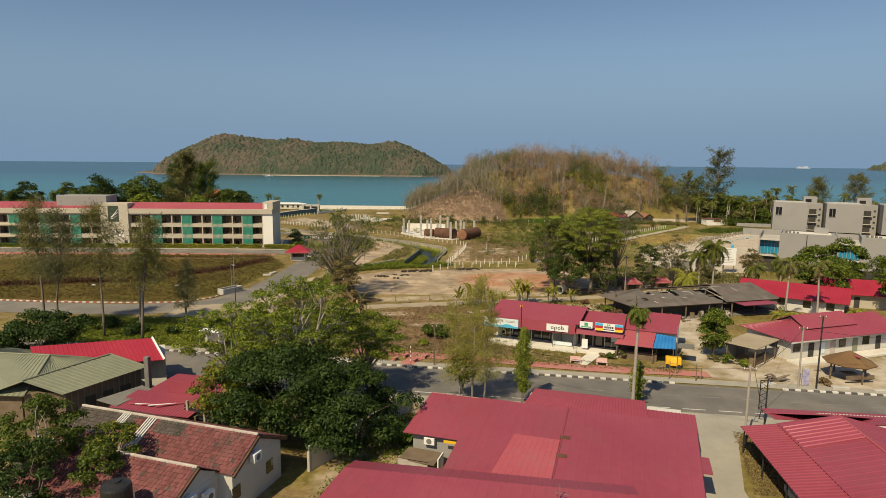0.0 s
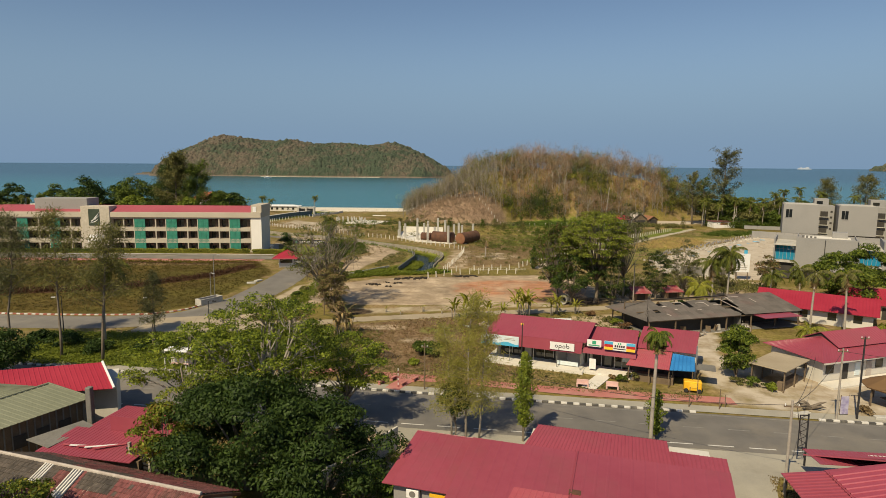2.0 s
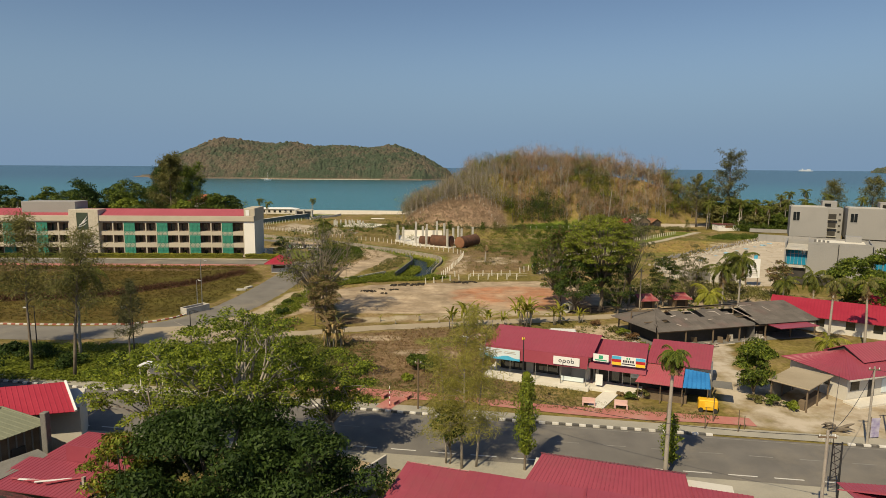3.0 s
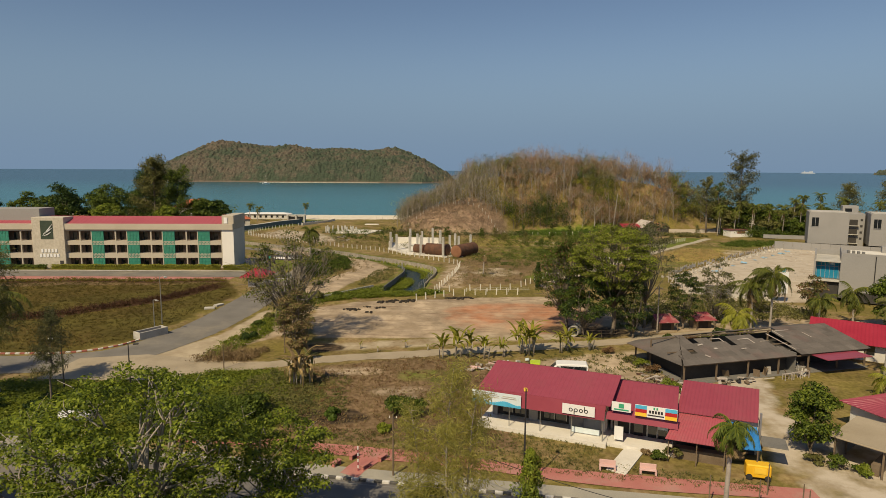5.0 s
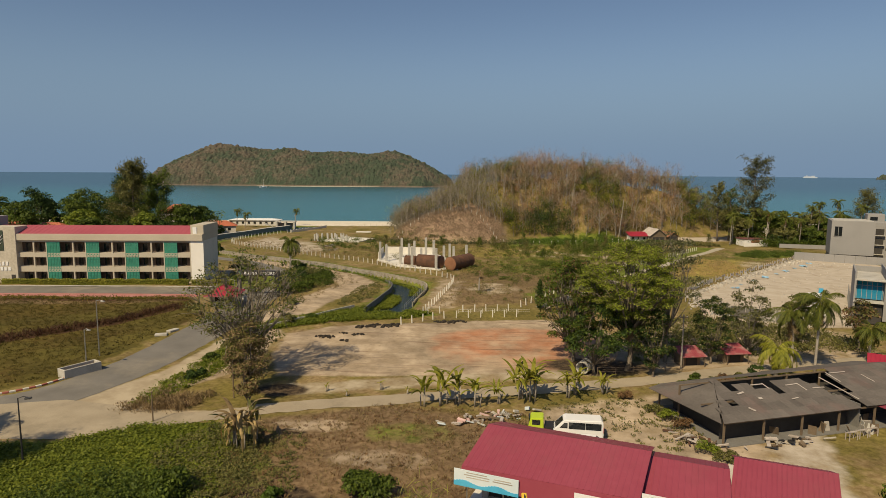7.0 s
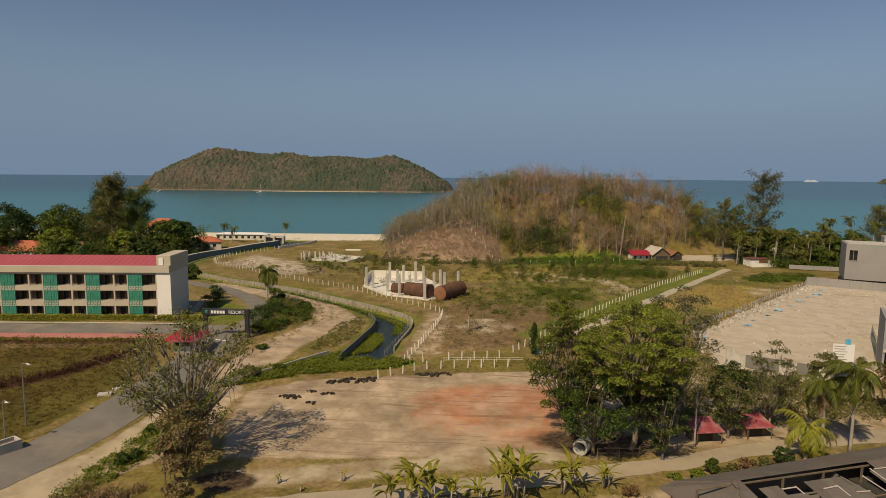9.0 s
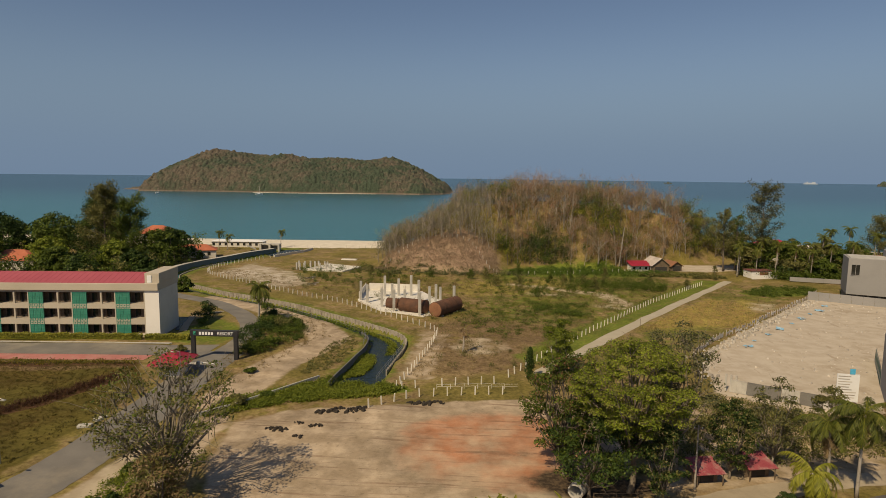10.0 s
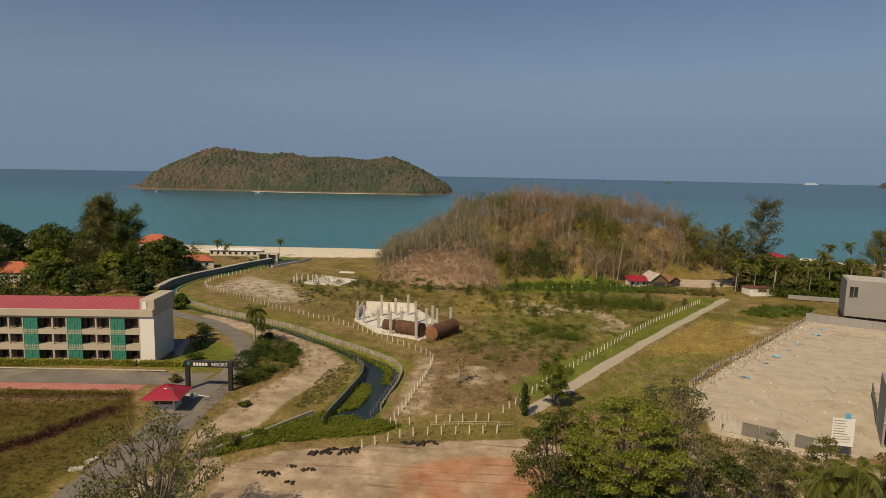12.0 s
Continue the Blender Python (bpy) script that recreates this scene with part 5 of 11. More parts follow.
FL = [(0.5, 2.75), (3.95, 6.1), (7.15, 9.6)]      # openings of the three storeys
resort = thing("resort_building", (-62.5, 181, -0.1), "cream three-storey resort block with red roof and green lattice panels", "building", rz=6.4)
RL = -96.0
DEPTH = 9.6
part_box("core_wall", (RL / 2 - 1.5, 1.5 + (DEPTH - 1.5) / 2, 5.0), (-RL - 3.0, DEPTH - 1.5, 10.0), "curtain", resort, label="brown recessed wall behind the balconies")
part_box("end_wall", (-1.5, DEPTH / 2, 5.0), (3.0, DEPTH, 10.0), "white_wall", resort, label="plain white end bay")
part_box("fascia", (RL / 2, DEPTH / 2, 10.75), (-RL, DEPTH + 1.0, 1.5), "cream_wall", resort, label="deep cream roof fascia", bevel=0.05)
part_box("end_parapet", (-1.4, DEPTH / 2 + 0.3, 12.55), (3.0, DEPTH + 0.2, 2.1), "cream_wall", resort, label="raised cream parapet block", bevel=0.05)
# thin whiter slab: the sunlit look of the end front, painted on
part_box("end_pier", (-1.45, -0.03, 5.0), (2.9, 0.12, 10.0), "bright_white", resort, label="white end front with sunlight in its colour")
part_box("roof_tank_box", (-1.9, 0.25, 12.35), (0.9, 0.4, 1.5), "sign_white", resort)
bm = bmesh.new()
bm_ribs(bm, (RL, -0.2, 11.5), (-2.95, -0.2, 11.5), (-2.95, 5.2, 13.05), (RL, 5.2, 13.05), 1.2, 0.05)
bm_ribs(bm, (-2.95, 10.2, 11.5), (RL, 10.2, 11.5), (RL, 5.2, 13.05), (-2.95, 5.2, 13.05), 1.2, 0.05)
part("roof", bm, "resort_roof", resort, "low-pitched faded red metal roof")
for i, (z0, z1) in enumerate(((-0.2, 0.5), (2.75, 3.95), (6.1, 7.15), (9.6, 10.05))):
    part_box("floor_band", (RL / 2 - 1.5, 0.75, (z0 + z1) / 2), (-RL - 3.0, 1.62 + 0.02 * i, z1 - z0), "cream_wall", resort)
for z in (3.95, 7.15):
    part_box("balcony_rail", (RL / 2 - 1.5, 0.02, z + 0.16), (-RL - 3.0, 0.05, 0.04), "steel", resort)

bays, greens, s = [], [], -3.0
bays.append(s)
s -= 2.95
while s > -40:
    greens.append(s)
    s -= 3.05
    bays += [s, s - 2.9]
    s -= 5.8
tower_x = (-49.8, -41.9)
s = -50.2
while s > RL + 6:
    bays += [s, s - 2.9]
    s -= 5.8
    if -76 < s:
        greens.append(s)
        s -= 3.05
col_me = win_me = None
for x in bays:
    if col_me is None:
        c0 = part_box("column", (0, 0.12, 5.0), (0.32, 0.35, 10.0), "cream_wall", resort)
        c0.matrix_basis = pose(x, 0, 0)
        col_me = c0.data
    else:
        shared("column", col_me, resort, pose(x, 0, 0))
frame_me = pane_me = door_me = None
for z0, z1 in FL:
    for x in bays:
        m = pose(x - 1.45, 1.46, z0)
        if frame_me is None:
            bm = bmesh.new()
            for bx, bz, w, h in ((-1.15, 1.1, 0.1, 2.0), (0.05, 1.1, 0.1, 2.0), (1.15, 1.1, 0.1, 2.0), (0, 2.05, 2.4, 0.1), (0, 0.1, 2.4, 0.1)):
                bm_box(bm, (bx, 0, bz), (w, 0.12, h))
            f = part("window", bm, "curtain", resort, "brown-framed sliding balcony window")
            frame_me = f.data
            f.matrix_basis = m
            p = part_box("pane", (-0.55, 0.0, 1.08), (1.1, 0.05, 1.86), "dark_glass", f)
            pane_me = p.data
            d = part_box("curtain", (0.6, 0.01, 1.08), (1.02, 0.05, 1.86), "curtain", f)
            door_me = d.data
        else:
            f = shared("window", frame_me, resort, m)
            shared("pane", pane_me, f, Matrix())
            shared("curtain", door_me, f, Matrix())
# green lattice panels over the full height
for n, x in enumerate(greens):
    if n == 0:
        p = part_box("lattice_panel", (-1.5, 0.02, 5.0), (2.95, 0.16, 9.3), "green_panel", resort, label="tall green lattice screen")
        bm = bmesh.new()
        for k in range(13):
            bm_box(bm, (-1.5, -0.09, 0.5 + 0.74 * k), (2.95, 0.06, 0.1))
        for k in range(5):
            bm_box(bm, (-2.9 + 0.7 * k, -0.09, 5.0), (0.1, 0.07, 9.3))
        for k in range(12):
            for j in range(4):
                bm_box(bm, (-2.55 + 0.7 * j, -0.08, 0.87 + 0.74 * k), (0.26, 0.05, 0.3), 0)
        g = part("lattice", bm, "green_frame", p)
        pm, gm = p.data, g.data
        p.matrix_basis = pose(x, 0, 0)
    else:
        p = shared("lattice_panel", pm, resort, pose(x, 0, 0))
        shared("lattice", gm, p, Matrix())
# entrance tower with its emblem
tx = sum(tower_x) / 2
part_box("sign_tower", (tx, 1.5, 6.4), (tower_x[1] - tower_x[0], 4.4, 13.4), "stone_clad", resort, label="stone-clad entrance tower", bevel=0.06)
pl = part_box("emblem_plate", (tx - 0.3, -0.76, 10.0), (3.0, 0.1, 4.6), "emblem_dark", resort, label="dark green emblem plate with a pale leaf shape")
bm = bmesh.new()
for a, b, w in (((-1.1, -1.6), (1.5, 1.4), 0.22), ((-0.9, -1.0), (1.5, 0.5), 0.16), ((-0.8, -1.5), (1.2, -0.5), 0.16)):
    bm_tube(bm, [(tx - 0.3 + a[0], -0.86, 10 + a[1]), (tx - 0.3 + (a[0] + b[0]) / 2, -0.86, 10 + (a[1] + b[1]) / 2 - 0.25), (tx - 0.3 + b[0], -0.86, 10 + b[1])], [0.03, w, 0.03], 5)
part("emblem", bm, "sign_white", pl)
bm = bmesh.new()
for k in range(5):
    bm_box(bm, (tx - 1.7 + 0.85 * k, -0.76, 4.7), (0.5, 0.08, 0.9))
for k in range(6):
    bm_box(bm, (tx - 2.1 + 0.85 * k, -0.76, 3.5), (0.55, 0.08, 0.8))
part("name_letters", bm, "sign_white", resort, "pale raised name letters on stone")
part_box("tower_door", (tx + 2.9, -0.72, 1.1), (0.9, 0.06, 2.1), "dark_void", resort)
part_box("stair_block", (-56.5, 5.2, 12.6), (14.5, 6.5, 5.0), "grey_wall", resort, label="flat grey stair block on the roof", bevel=0.05)
part_box("canopy", (-80, -1.1, 3.4), (30, 2.4, 0.35), "cream_wall", resort, label="projecting cream entrance canopy")
part_box("canopy", (-84, -0.9, 6.7), (24, 1.9, 0.3), "cream_wall", resort)

# clipped hedge before the block
def hedge(at, length, h, w, rz, mat, label, seed, n=7000):
    r = np.random.default_rng(seed)
    ob = thing("hedge", at, label, "hedge", rz=rz)
    p = np.stack([r.uniform(-length / 2, length / 2, n), r.uniform(-w / 2, w / 2, n), r.uniform(0.05, 1, n) ** 0.5 * h], 1)
    p[:, 2] += 0.08 * np.sin(p[:, 0] * 1.7)
    quad_mesh("foliage", leaves(r, p, np.array([0, -0.6, 0.7]) + np.zeros((n, 3)), 0.34, 0.2), mat, ob)
    bm = bmesh.new()
    bm_box(bm, (0, 0, h * 0.36), (length - 0.3, w * 0.7, h * 0.7))
    part("core", bm, "leaf_yellow", ob)
    return ob


hedge((-86, 176.4, 0), 42, 1.25, 1.3, 6.0, "leaf_yellow", "yellow-green clipped hedge before the resort", 41)
hedge((-60, 179.2, 0), 9, 1.15, 1.3, 7.0, "leaf_yellow", "yellow-green clipped hedge at the resort corner", 42, 1700)
hedge((-125, 172, 0), 34, 1.2, 1.3, 6.0, "leaf_mid", "green clipped hedge before the far wing", 43)

# ---- gatehouse, gate arch and barrier ----
kiosk = thing("gatehouse", (-47.6, 158.6, 0), "small white gatehouse with bright red hipped roof", "gatehouse", rz=8)
part_box("base_wall", (0, 0, 0.55), (3.6, 3.2, 1.1), "white_wall", kiosk, bevel=0.03)
for x in (-1.65, 1.65):
    for y in (-1.45, 1.45):
        part_box("post", (x, y, 1.8), (0.32, 0.32, 1.5), "white_wall", kiosk)
part_box("window_band", (0, 0, 1.75), (3.2, 2.8, 1.3), "dark_glass", kiosk, label="dark glazed window band")
bm = bmesh.new()
e, t = 3.1, (0, 0, 4.15)
cs = [(-e, -e, 2.45), (e, -e, 2.45), (e, e, 2.45), (-e, e, 2.45)]
for i in range(4):
    a, b = cs[i], cs[(i + 1) % 4]
    bm.faces.new([bm.verts.new(p) for p in (a, b, t)])
bm.faces.new([bm.verts.new(p) for p in cs[::-1]])
for i in range(4):
    bm_tube(bm, [cs[i], t], [0.07, 0.07], 5)
part("roof", bm, "bright_red", kiosk, "bright red hipped roof")
bm = bmesh.new()
for i in range(4):
    a, b = Vector(cs[i]), Vector(cs[(i + 1) % 4])
    bm_box(bm, (a + b) / 2 + Vector((0, 0, -0.08)), (6.2, 0.08, 0.2) if i % 2 == 0 else (0.08, 6.2, 0.2))
part("eaves_trim", bm, "red_roof_faded", kiosk)

arch = thing("gate_arch", (-44.3, 167.3, 0), "black gate arch with white lettering over the drive", "gate", rz=2)
for x in (-4.0, 4.0):
    part_box("post", (x, 0, 2.5), (0.75, 0.6, 5.0), "black_metal", arch, bevel=0.03)
part_box("beam", (0, 0, 5.0), (9.0, 0.7, 1.1), "black_metal", arch, label="black sign beam", bevel=0.03)
for k in range(5):
    part_box("name_bar", (-2.55 + 0.56 * k, -0.38, 5.0), (0.4, 0.03, 0.55), "sign_white", arch)
word("RESORT", 0.85, "sign_white", arch, pose(2.15, -0.4, 5.0, 90, 0, 0), label="white RESORT lettering")
bm = bmesh.new()
bm_box(bm, (-3.6, -0.38, 5.05), (0.5, 0.04, 0.6))
bm_tube(bm, [(-3.75, -0.4, 4.85), (-3.5, -0.42, 5.05), (-3.4, -0.4, 5.3)], [0.02, 0.14, 0.02], 5)
part("emblem", bm, "green_panel", arch, "green leaf emblem")
barrier = thing("gate_barrier", (-44.8, 162.5, 0.04), "white barrier arm with grey box beside the drive", "barrier")
part_box("cabinet", (-0.4, 0, 0.5), (0.5, 0.5, 1.0), "concrete", barrier, bevel=0.04)
bm = bmesh.new()
bm_tube(bm, [(-0.4, 0, 0.95), (3.2, -1.0, 1.0)], [0.07, 0.05], 6)
part("arm", bm, "sign_white", barrier)
for p in ((-49.8, 161.8), (-46.6, 164.2)):
    island_k = thing("traffic_island", (p[0], p[1], 0), "low concrete traffic island by the gatehouse", "kerb")
    part_box("kerb_stone", (0, 0, 0.1), (2.4, 1.0, 0.24), "concrete", island_k, 25, bevel=0.05)

# concrete planter by the junction and rubbish by the drive
box = thing("concrete_planter", (-48.6, 117.9, 0), "pale concrete box planter on the verge", "planter", rz=62)
for y in (-0.75, 0.75):
    part_box("long_side", (0, y, 0.55), (4.6, 0.2, 1.15), "concrete", box, bevel=0.03)
for x in (-2.2, 2.2):
    part_box("short_side", (x, 0, 0.55), (0.2, 1.3, 1.14), "concrete", box, bevel=0.03)
part_box("soil", (0, 0, 0.45), (4.2, 1.3, 0.6), "brown_soil" if "brown_soil" in M else "timber", box)
for p, rz in (((-47.9, 136), 20), ((-47.4, 138.6), 70)):
    h = thing("concrete_slab", (p[0], p[1], 0.05), "broken grey concrete slab on the verge", "rubble", rz=rz)
    part_box("slab", (0, 0, 0.2), (1.8, 0.9, 0.35), "concrete", h, bevel=0.05)

# bungalows among trees by the shore
def bungalow(at, w, d, h, rise, rz, roof, label, wall="white_wall"):
    ob = thing("bungalow", at, label, "house", rz=rz)
    part_box("wall", (0, 0, h / 2), (w - 1.2, d - 1.2, h), wall, ob)
    for k in range(int(w / 3)):
        x = -w / 2 + 1.6 + 3 * k
        wn = part_box("window", (x, -d / 2 + 0.58, h * 0.55), (1.2, 0.08, 1.2), "dark_glass", ob)
        part_box("frame", (x, -d / 2 + 0.56, h * 0.55 - 0.66), (1.4, 0.12, 0.1), "white_wall", wn)
    bm = bmesh.new()
    q = max(0.2, w / 2 - d / 2)
    bm_slab(bm, [(-w / 2, -d / 2, h), (w / 2, -d / 2, h), (q, 0, h + rise), (-q, 0, h + rise)], 0.15)
    bm_slab(bm, [(w / 2, d / 2, h), (-w / 2, d / 2, h), (-q, 0, h + rise), (q, 0, h + rise)], 0.15)
    bm_slab(bm, [(w / 2, -d / 2, h), (w / 2, d / 2, h), (q, 0, h + rise)], 0.15)
    bm_slab(bm, [(-w / 2, d / 2, h), (-w / 2, -d / 2, h), (-q, 0, h + rise)], 0.15)
    part("roof", bm, roof, ob, "hipped tiled roof")
    return ob


bungalow((-151, 337, -1.7), 17, 12, 7.5, 3.6, 5, "orange_tile", "two-storey house with orange tiled roof by the beach")
bungalow((-124, 310, -1.7), 26, 9, 3.2, 2.2, 24, "orange_tile", "low house with orange tiled roof by the beach")
bungalow((-166, 268, -1), 19, 13, 3.6, 3.2, 10, "orange_tile", "bungalow with orange tiled roof among trees")
bungalow((-196, 286, -1), 18, 12, 3.6, 3.2, 10, "orange_tile", "bungalow with weathered orange roof among trees")
bungalow((-118, 352, -1.9), 26, 8, 3.0, 0.7, 4, "sign_white", "low white beach pavilion")
bungalow((-215, 240, -1), 30, 14, 6.5, 3.0, 8, "resort_roof", "long two-storey block with faded red roof")
bungalow((133, 347, -1.8), 16, 10, 7.0, 2.2, 0, "bright_red", "house with bright red roof behind palms")
bungalow((152, 352, -1.8), 24, 12, 5.5, 1.0, 4, "slab", "low white flat-roofed house behind palms")
bungalow((168, 318, -1.5), 20, 12, 4.5, 2.2, 10, "rust_light", "house with rusty brown roof behind palms")



def gable_hut(at, w, d, h, rise, rz, roof, label, wall="white_wall", open_end=False):
    """A plain hut with a gable at each end and eaves that stand out."""
    ob = thing("hut", at, label, "hut", rz=rz)
    bm = bmesh.new()
    lo = [bm.verts.new(p) for p in ((-w / 2, -d / 2, 0), (w / 2, -d / 2, 0), (w / 2, d / 2, 0), (-w / 2, d / 2, 0))]
    hi = [bm.verts.new(p) for p in ((-w / 2, -d / 2, h), (w / 2, -d / 2, h), (w / 2, d / 2, h), (-w / 2, d / 2, h))]
    top = [bm.verts.new((0, -d / 2, h + rise)), bm.verts.new((0, d / 2, h + rise))]
    bm.faces.new(lo[::-1])
    for a, b in ((1, 2), (3, 0)):
        bm.faces.new((lo[a], lo[b], hi[b], hi[a]))
    bm.faces.new((lo[0], lo[1], hi[1], top[0], hi[0]))
    bm.faces.new((lo[2], lo[3], hi[3], top[1], hi[2]))
    part("wall", bm, wall, ob)
    e, o = 0.5, 0.6
    dz = rise * e / (w / 2)
    bm = bmesh.new()
    for q in (-1, 1):
        bm_ribs(bm, (q * (w / 2 + e), -d / 2 - o, h - dz + 0.05), (q * (w / 2 + e), d / 2 + o, h - dz + 0.05), (0, d / 2 + o, h + rise + 0.05), (0, -d / 2 - o, h + rise + 0.05), 0.5, 0.03)
    part("roof", bm, roof, ob)
    part_box("doorway", (0.2, -d / 2 - 0.01, 1.0), (w * (0.7 if open_end else 0.22), 0.06, 2.0), "dark_void", ob)
    for x in (-w * 0.33, w * 0.36):
        if not open_end:
            part_box("window", (x, -d / 2 - 0.01, 1.4), (0.8, 0.06, 0.8), "dark_glass", ob)
    return ob


gable_hut((70.5, 303.5, -1.6), 7.0, 8.0, 2.7, 2.6, 14, "mortar", "pale thatched hut with a dark open gable", "timber", True)
gable_hut((77.5, 306.5, -1.6), 5.0, 6.0, 2.0, 1.6, 20, "rust_light", "low brown-roofed hut beside the thatched one", "timber", True)
red_hut = thing("hut", (63.6, 301.2, -1.6), "small white hut under a bright red lean-to roof", "hut", rz=10)
part_box("wall", (0, 0.6, 1.2), (7.0, 4.0, 2.4), "bright_white", red_hut)
bm = bmesh.new()
bm_ribs(bm, (-4.1, -2.6, 2.3), (4.1, -2.6, 2.3), (4.1, 3.0, 3.7), (-4.1, 3.0, 3.7), 0.4, 0.03)
part("roof", bm, "bright_red", red_hut)
for x in (-2.4, 0.1, 2.3):
    part_box("window", (x, -1.42, 1.35), (0.9, 0.06, 0.9), "dark_glass", red_hut)
for x in (-3.8, 0, 3.8):
    part_box("post", (x, -2.3, 1.15), (0.14, 0.14, 2.3), "white_wall", red_hut)
end_hut = thing("hut", (104.5, 292.5, -1.6), "white hut with faded red front at the path end", "hut", rz=12)
part_box("wall", (0, 0, 1.3), (8.0, 5.0, 2.6), "bright_white", end_hut)
part_box("red_panel", (0.8, -2.54, 1.5), (3.4, 0.08, 1.6), "rust_light", end_hut)
part_box("roof", (0, 0, 2.75), (8.6, 5.6, 0.2), "clay_tile", end_hut)
part_box("yard_wall", (0, -4.2, 0.7), (10.0, 0.2, 1.4), "bright_white", end_hut)
long_wall = thing("boundary_wall", (112.0, 284.0, -1.4), "long pale wall at the edge of the grove", "wall", rz=-14)
for k in range(12):
    part_box("panel", (1.3 + 2.6 * k, 0, 0.8), (2.56, 0.18, 1.5), "grey_wall", long_wall)

# ---- grey concrete villas ----


def villa(at, rz, label, seed=0):
    """Front-row unit: raw grey box, blue glazed bay under a pale slab, dark block for the carport's shade, roof terrace
    with dark clutter.
    """
    ob = thing("grey_villa", at, label, "house", "row of grey villas", rz)
    part_box("wall", (10.2, 5.5, 5.0), (11.6, 11, 8.4), "grey_wall", ob, bevel=0.04)
    part_box("bay_wall", (2.2, 6.2, 6.0), (4.4, 9.0, 3.6), "grey_wall", ob)
    part_box("bay_slab", (2.2, 5.2, 7.85), (4.4, 10.4, 0.35), "concrete", ob, label="pale concrete slab over the glazed bay", bevel=0.03)
    part_box("ledge", (2.2, 0.6, 4.0), (4.4, 1.6, 0.3), "concrete", ob, label="pale ledge under the glazing")
    part_box("side_fin", (0.12, 5.2, 4.6), (0.3, 10.4, 9.2), "grey_wall", ob)
    part_box("back_parapet", (2.3, 10.2, 8.5), (4.2, 0.25, 1.1), "grey_wall", ob)
    w = part_box("window", (2.3, 1.62, 5.9), (4.0, 0.1, 3.2), "blue_glass", ob, label="tall blue-tinted glazing")
    for k in range(6):
        part_box("mullion", (0.45 + 0.74 * k, 1.54, 5.9), (0.07, 0.08, 3.2), "grey_wall", w)
    part_box("transom", (2.3, 1.54, 6.7), (4.0, 0.07, 0.07), "grey_wall", w)
    # solid dark block: the carport's shade as colour
    part_box("carport", (2.4, 2.6, 1.9), (3.8, 4.2, 3.6), "dark_void", ob, label="dark block standing in for carport shade")
    part_box("opening", (10.2, -0.02, 1.15), (10.4, 0.1, 1.9), "dark_void", ob)
    part_box("pipe", (10.0, -0.12, 5.4), (0.16, 0.16, 8.0), "black_metal", ob)
    for k in range(4):
        part_box("roof_plinth", (5.6 + 0.8 * k, 1.4, 9.65), (0.45, 1.6, 0.9 - 0.12 * k), "dark_concrete", ob)
    part_box("terrace_slab", (10.4, 6.4, 9.28), (9.0, 6.0, 0.16), "slab", ob)
    part_box("stair_head", (12.8, 8.4, 9.9), (3.0, 3.0, 1.4), "grey_wall", ob, bevel=0.04)
    for x, y, lx, ly in ((10.2, 0.1, 11.6, 0.2), (4.5, 5.5, 0.2, 10.8), (15.9, 5.5, 0.2, 10.8)):
        part_box("parapet", (x, y, 9.45), (lx, ly, 0.5), "grey_wall", ob)
    return ob


v1 = villa((67.4, 157.0, 0), -27, "raw grey concrete villa with blue glazed bay")
copy_thing(v1, pose(81.8, 149.6, 0, 0, 0, -27))
copy_thing(v1, pose(96.2, 142.2, 0, 0, 0, -27))


def back_villa(at, rz, label):
    ob = thing("grey_villa", at, label, "house", "back row of grey villas", rz)
    part_box("wall", (5.8, 6, 7.6), (11.6, 12, 10.6), "grey_wall", ob, bevel=0.05)
    part_box("base_wall", (5.8, 6.4, 1.2), (11.0, 11.2, 2.5), "dark_concrete", ob)
    for k in range(4):
        part_box("vent_window", (1.6 + 2.7 * k, 0.75, 1.7), (2.1, 0.1, 1.0), "dark_void", ob)
    w = part_box("window", (1.9, -0.02, 9.6), (2.0, 0.2, 3.0), "dark_glass", ob, label="dark upper window")
    part_box("frame", (1.9, -0.06, 8.05), (2.3, 0.2, 0.14), "grey_wall", w)
    part_box("mullion", (1.9, -0.13, 9.6), (0.1, 0.06, 3.0), "grey_wall", w)
    part_box("side_wing", (14.2, 10.5, 6.2), (5.2, 8.0, 12.4), "grey_wall", ob, bevel=0.05)
    for z in (3.4, 6.4, 9.4):
        part_box("balcony_slot", (13.6, 6.4, z), (2.4, 0.3, 1.9), "dark_void", ob)
        part_box("balcony_slab", (13.6, 6.0, z - 1.1), (3.0, 1.2, 0.2), "concrete", ob)
    for k in range(4):
        part_box("vent_hole", (15.9, 6.47, 4.0 + 2.1 * k), (0.7, 0.1, 0.7), "dark_void", ob)
    h = part_box("roof_house", (12.6, 10.5, 13.6), (4.6, 5.5, 2.6), "grey_wall", ob, bevel=0.05)
    part_box("window", (12.0, 7.72, 13.5), (2.0, 0.1, 1.1), "dark_glass", h)
    part_box("roof_slab", (5.8, 6, 12.98), (10.4, 10.4, 0.12), "concrete", ob)
    return ob


b1 = back_villa((110.8, 247.4, -1.2), -22, "grey concrete villa with flat roof in the back row")
for k in range(1, 5):
    copy_thing(b1, pose(110.8 + 16.2 * k, 247.4 - 6.5 * k, -1.2, 0, 0, -22))
bw = thing("boundary_wall", (100.0, 247.0, -1.0), "grey block boundary wall behind the sand lot", "wall", rz=-30)
for k in range(22):
    part_box("panel", (1.3 + 2.7 * k, 0, 1.2), (2.66, 0.18, 2.9), "grey_wall", bw)

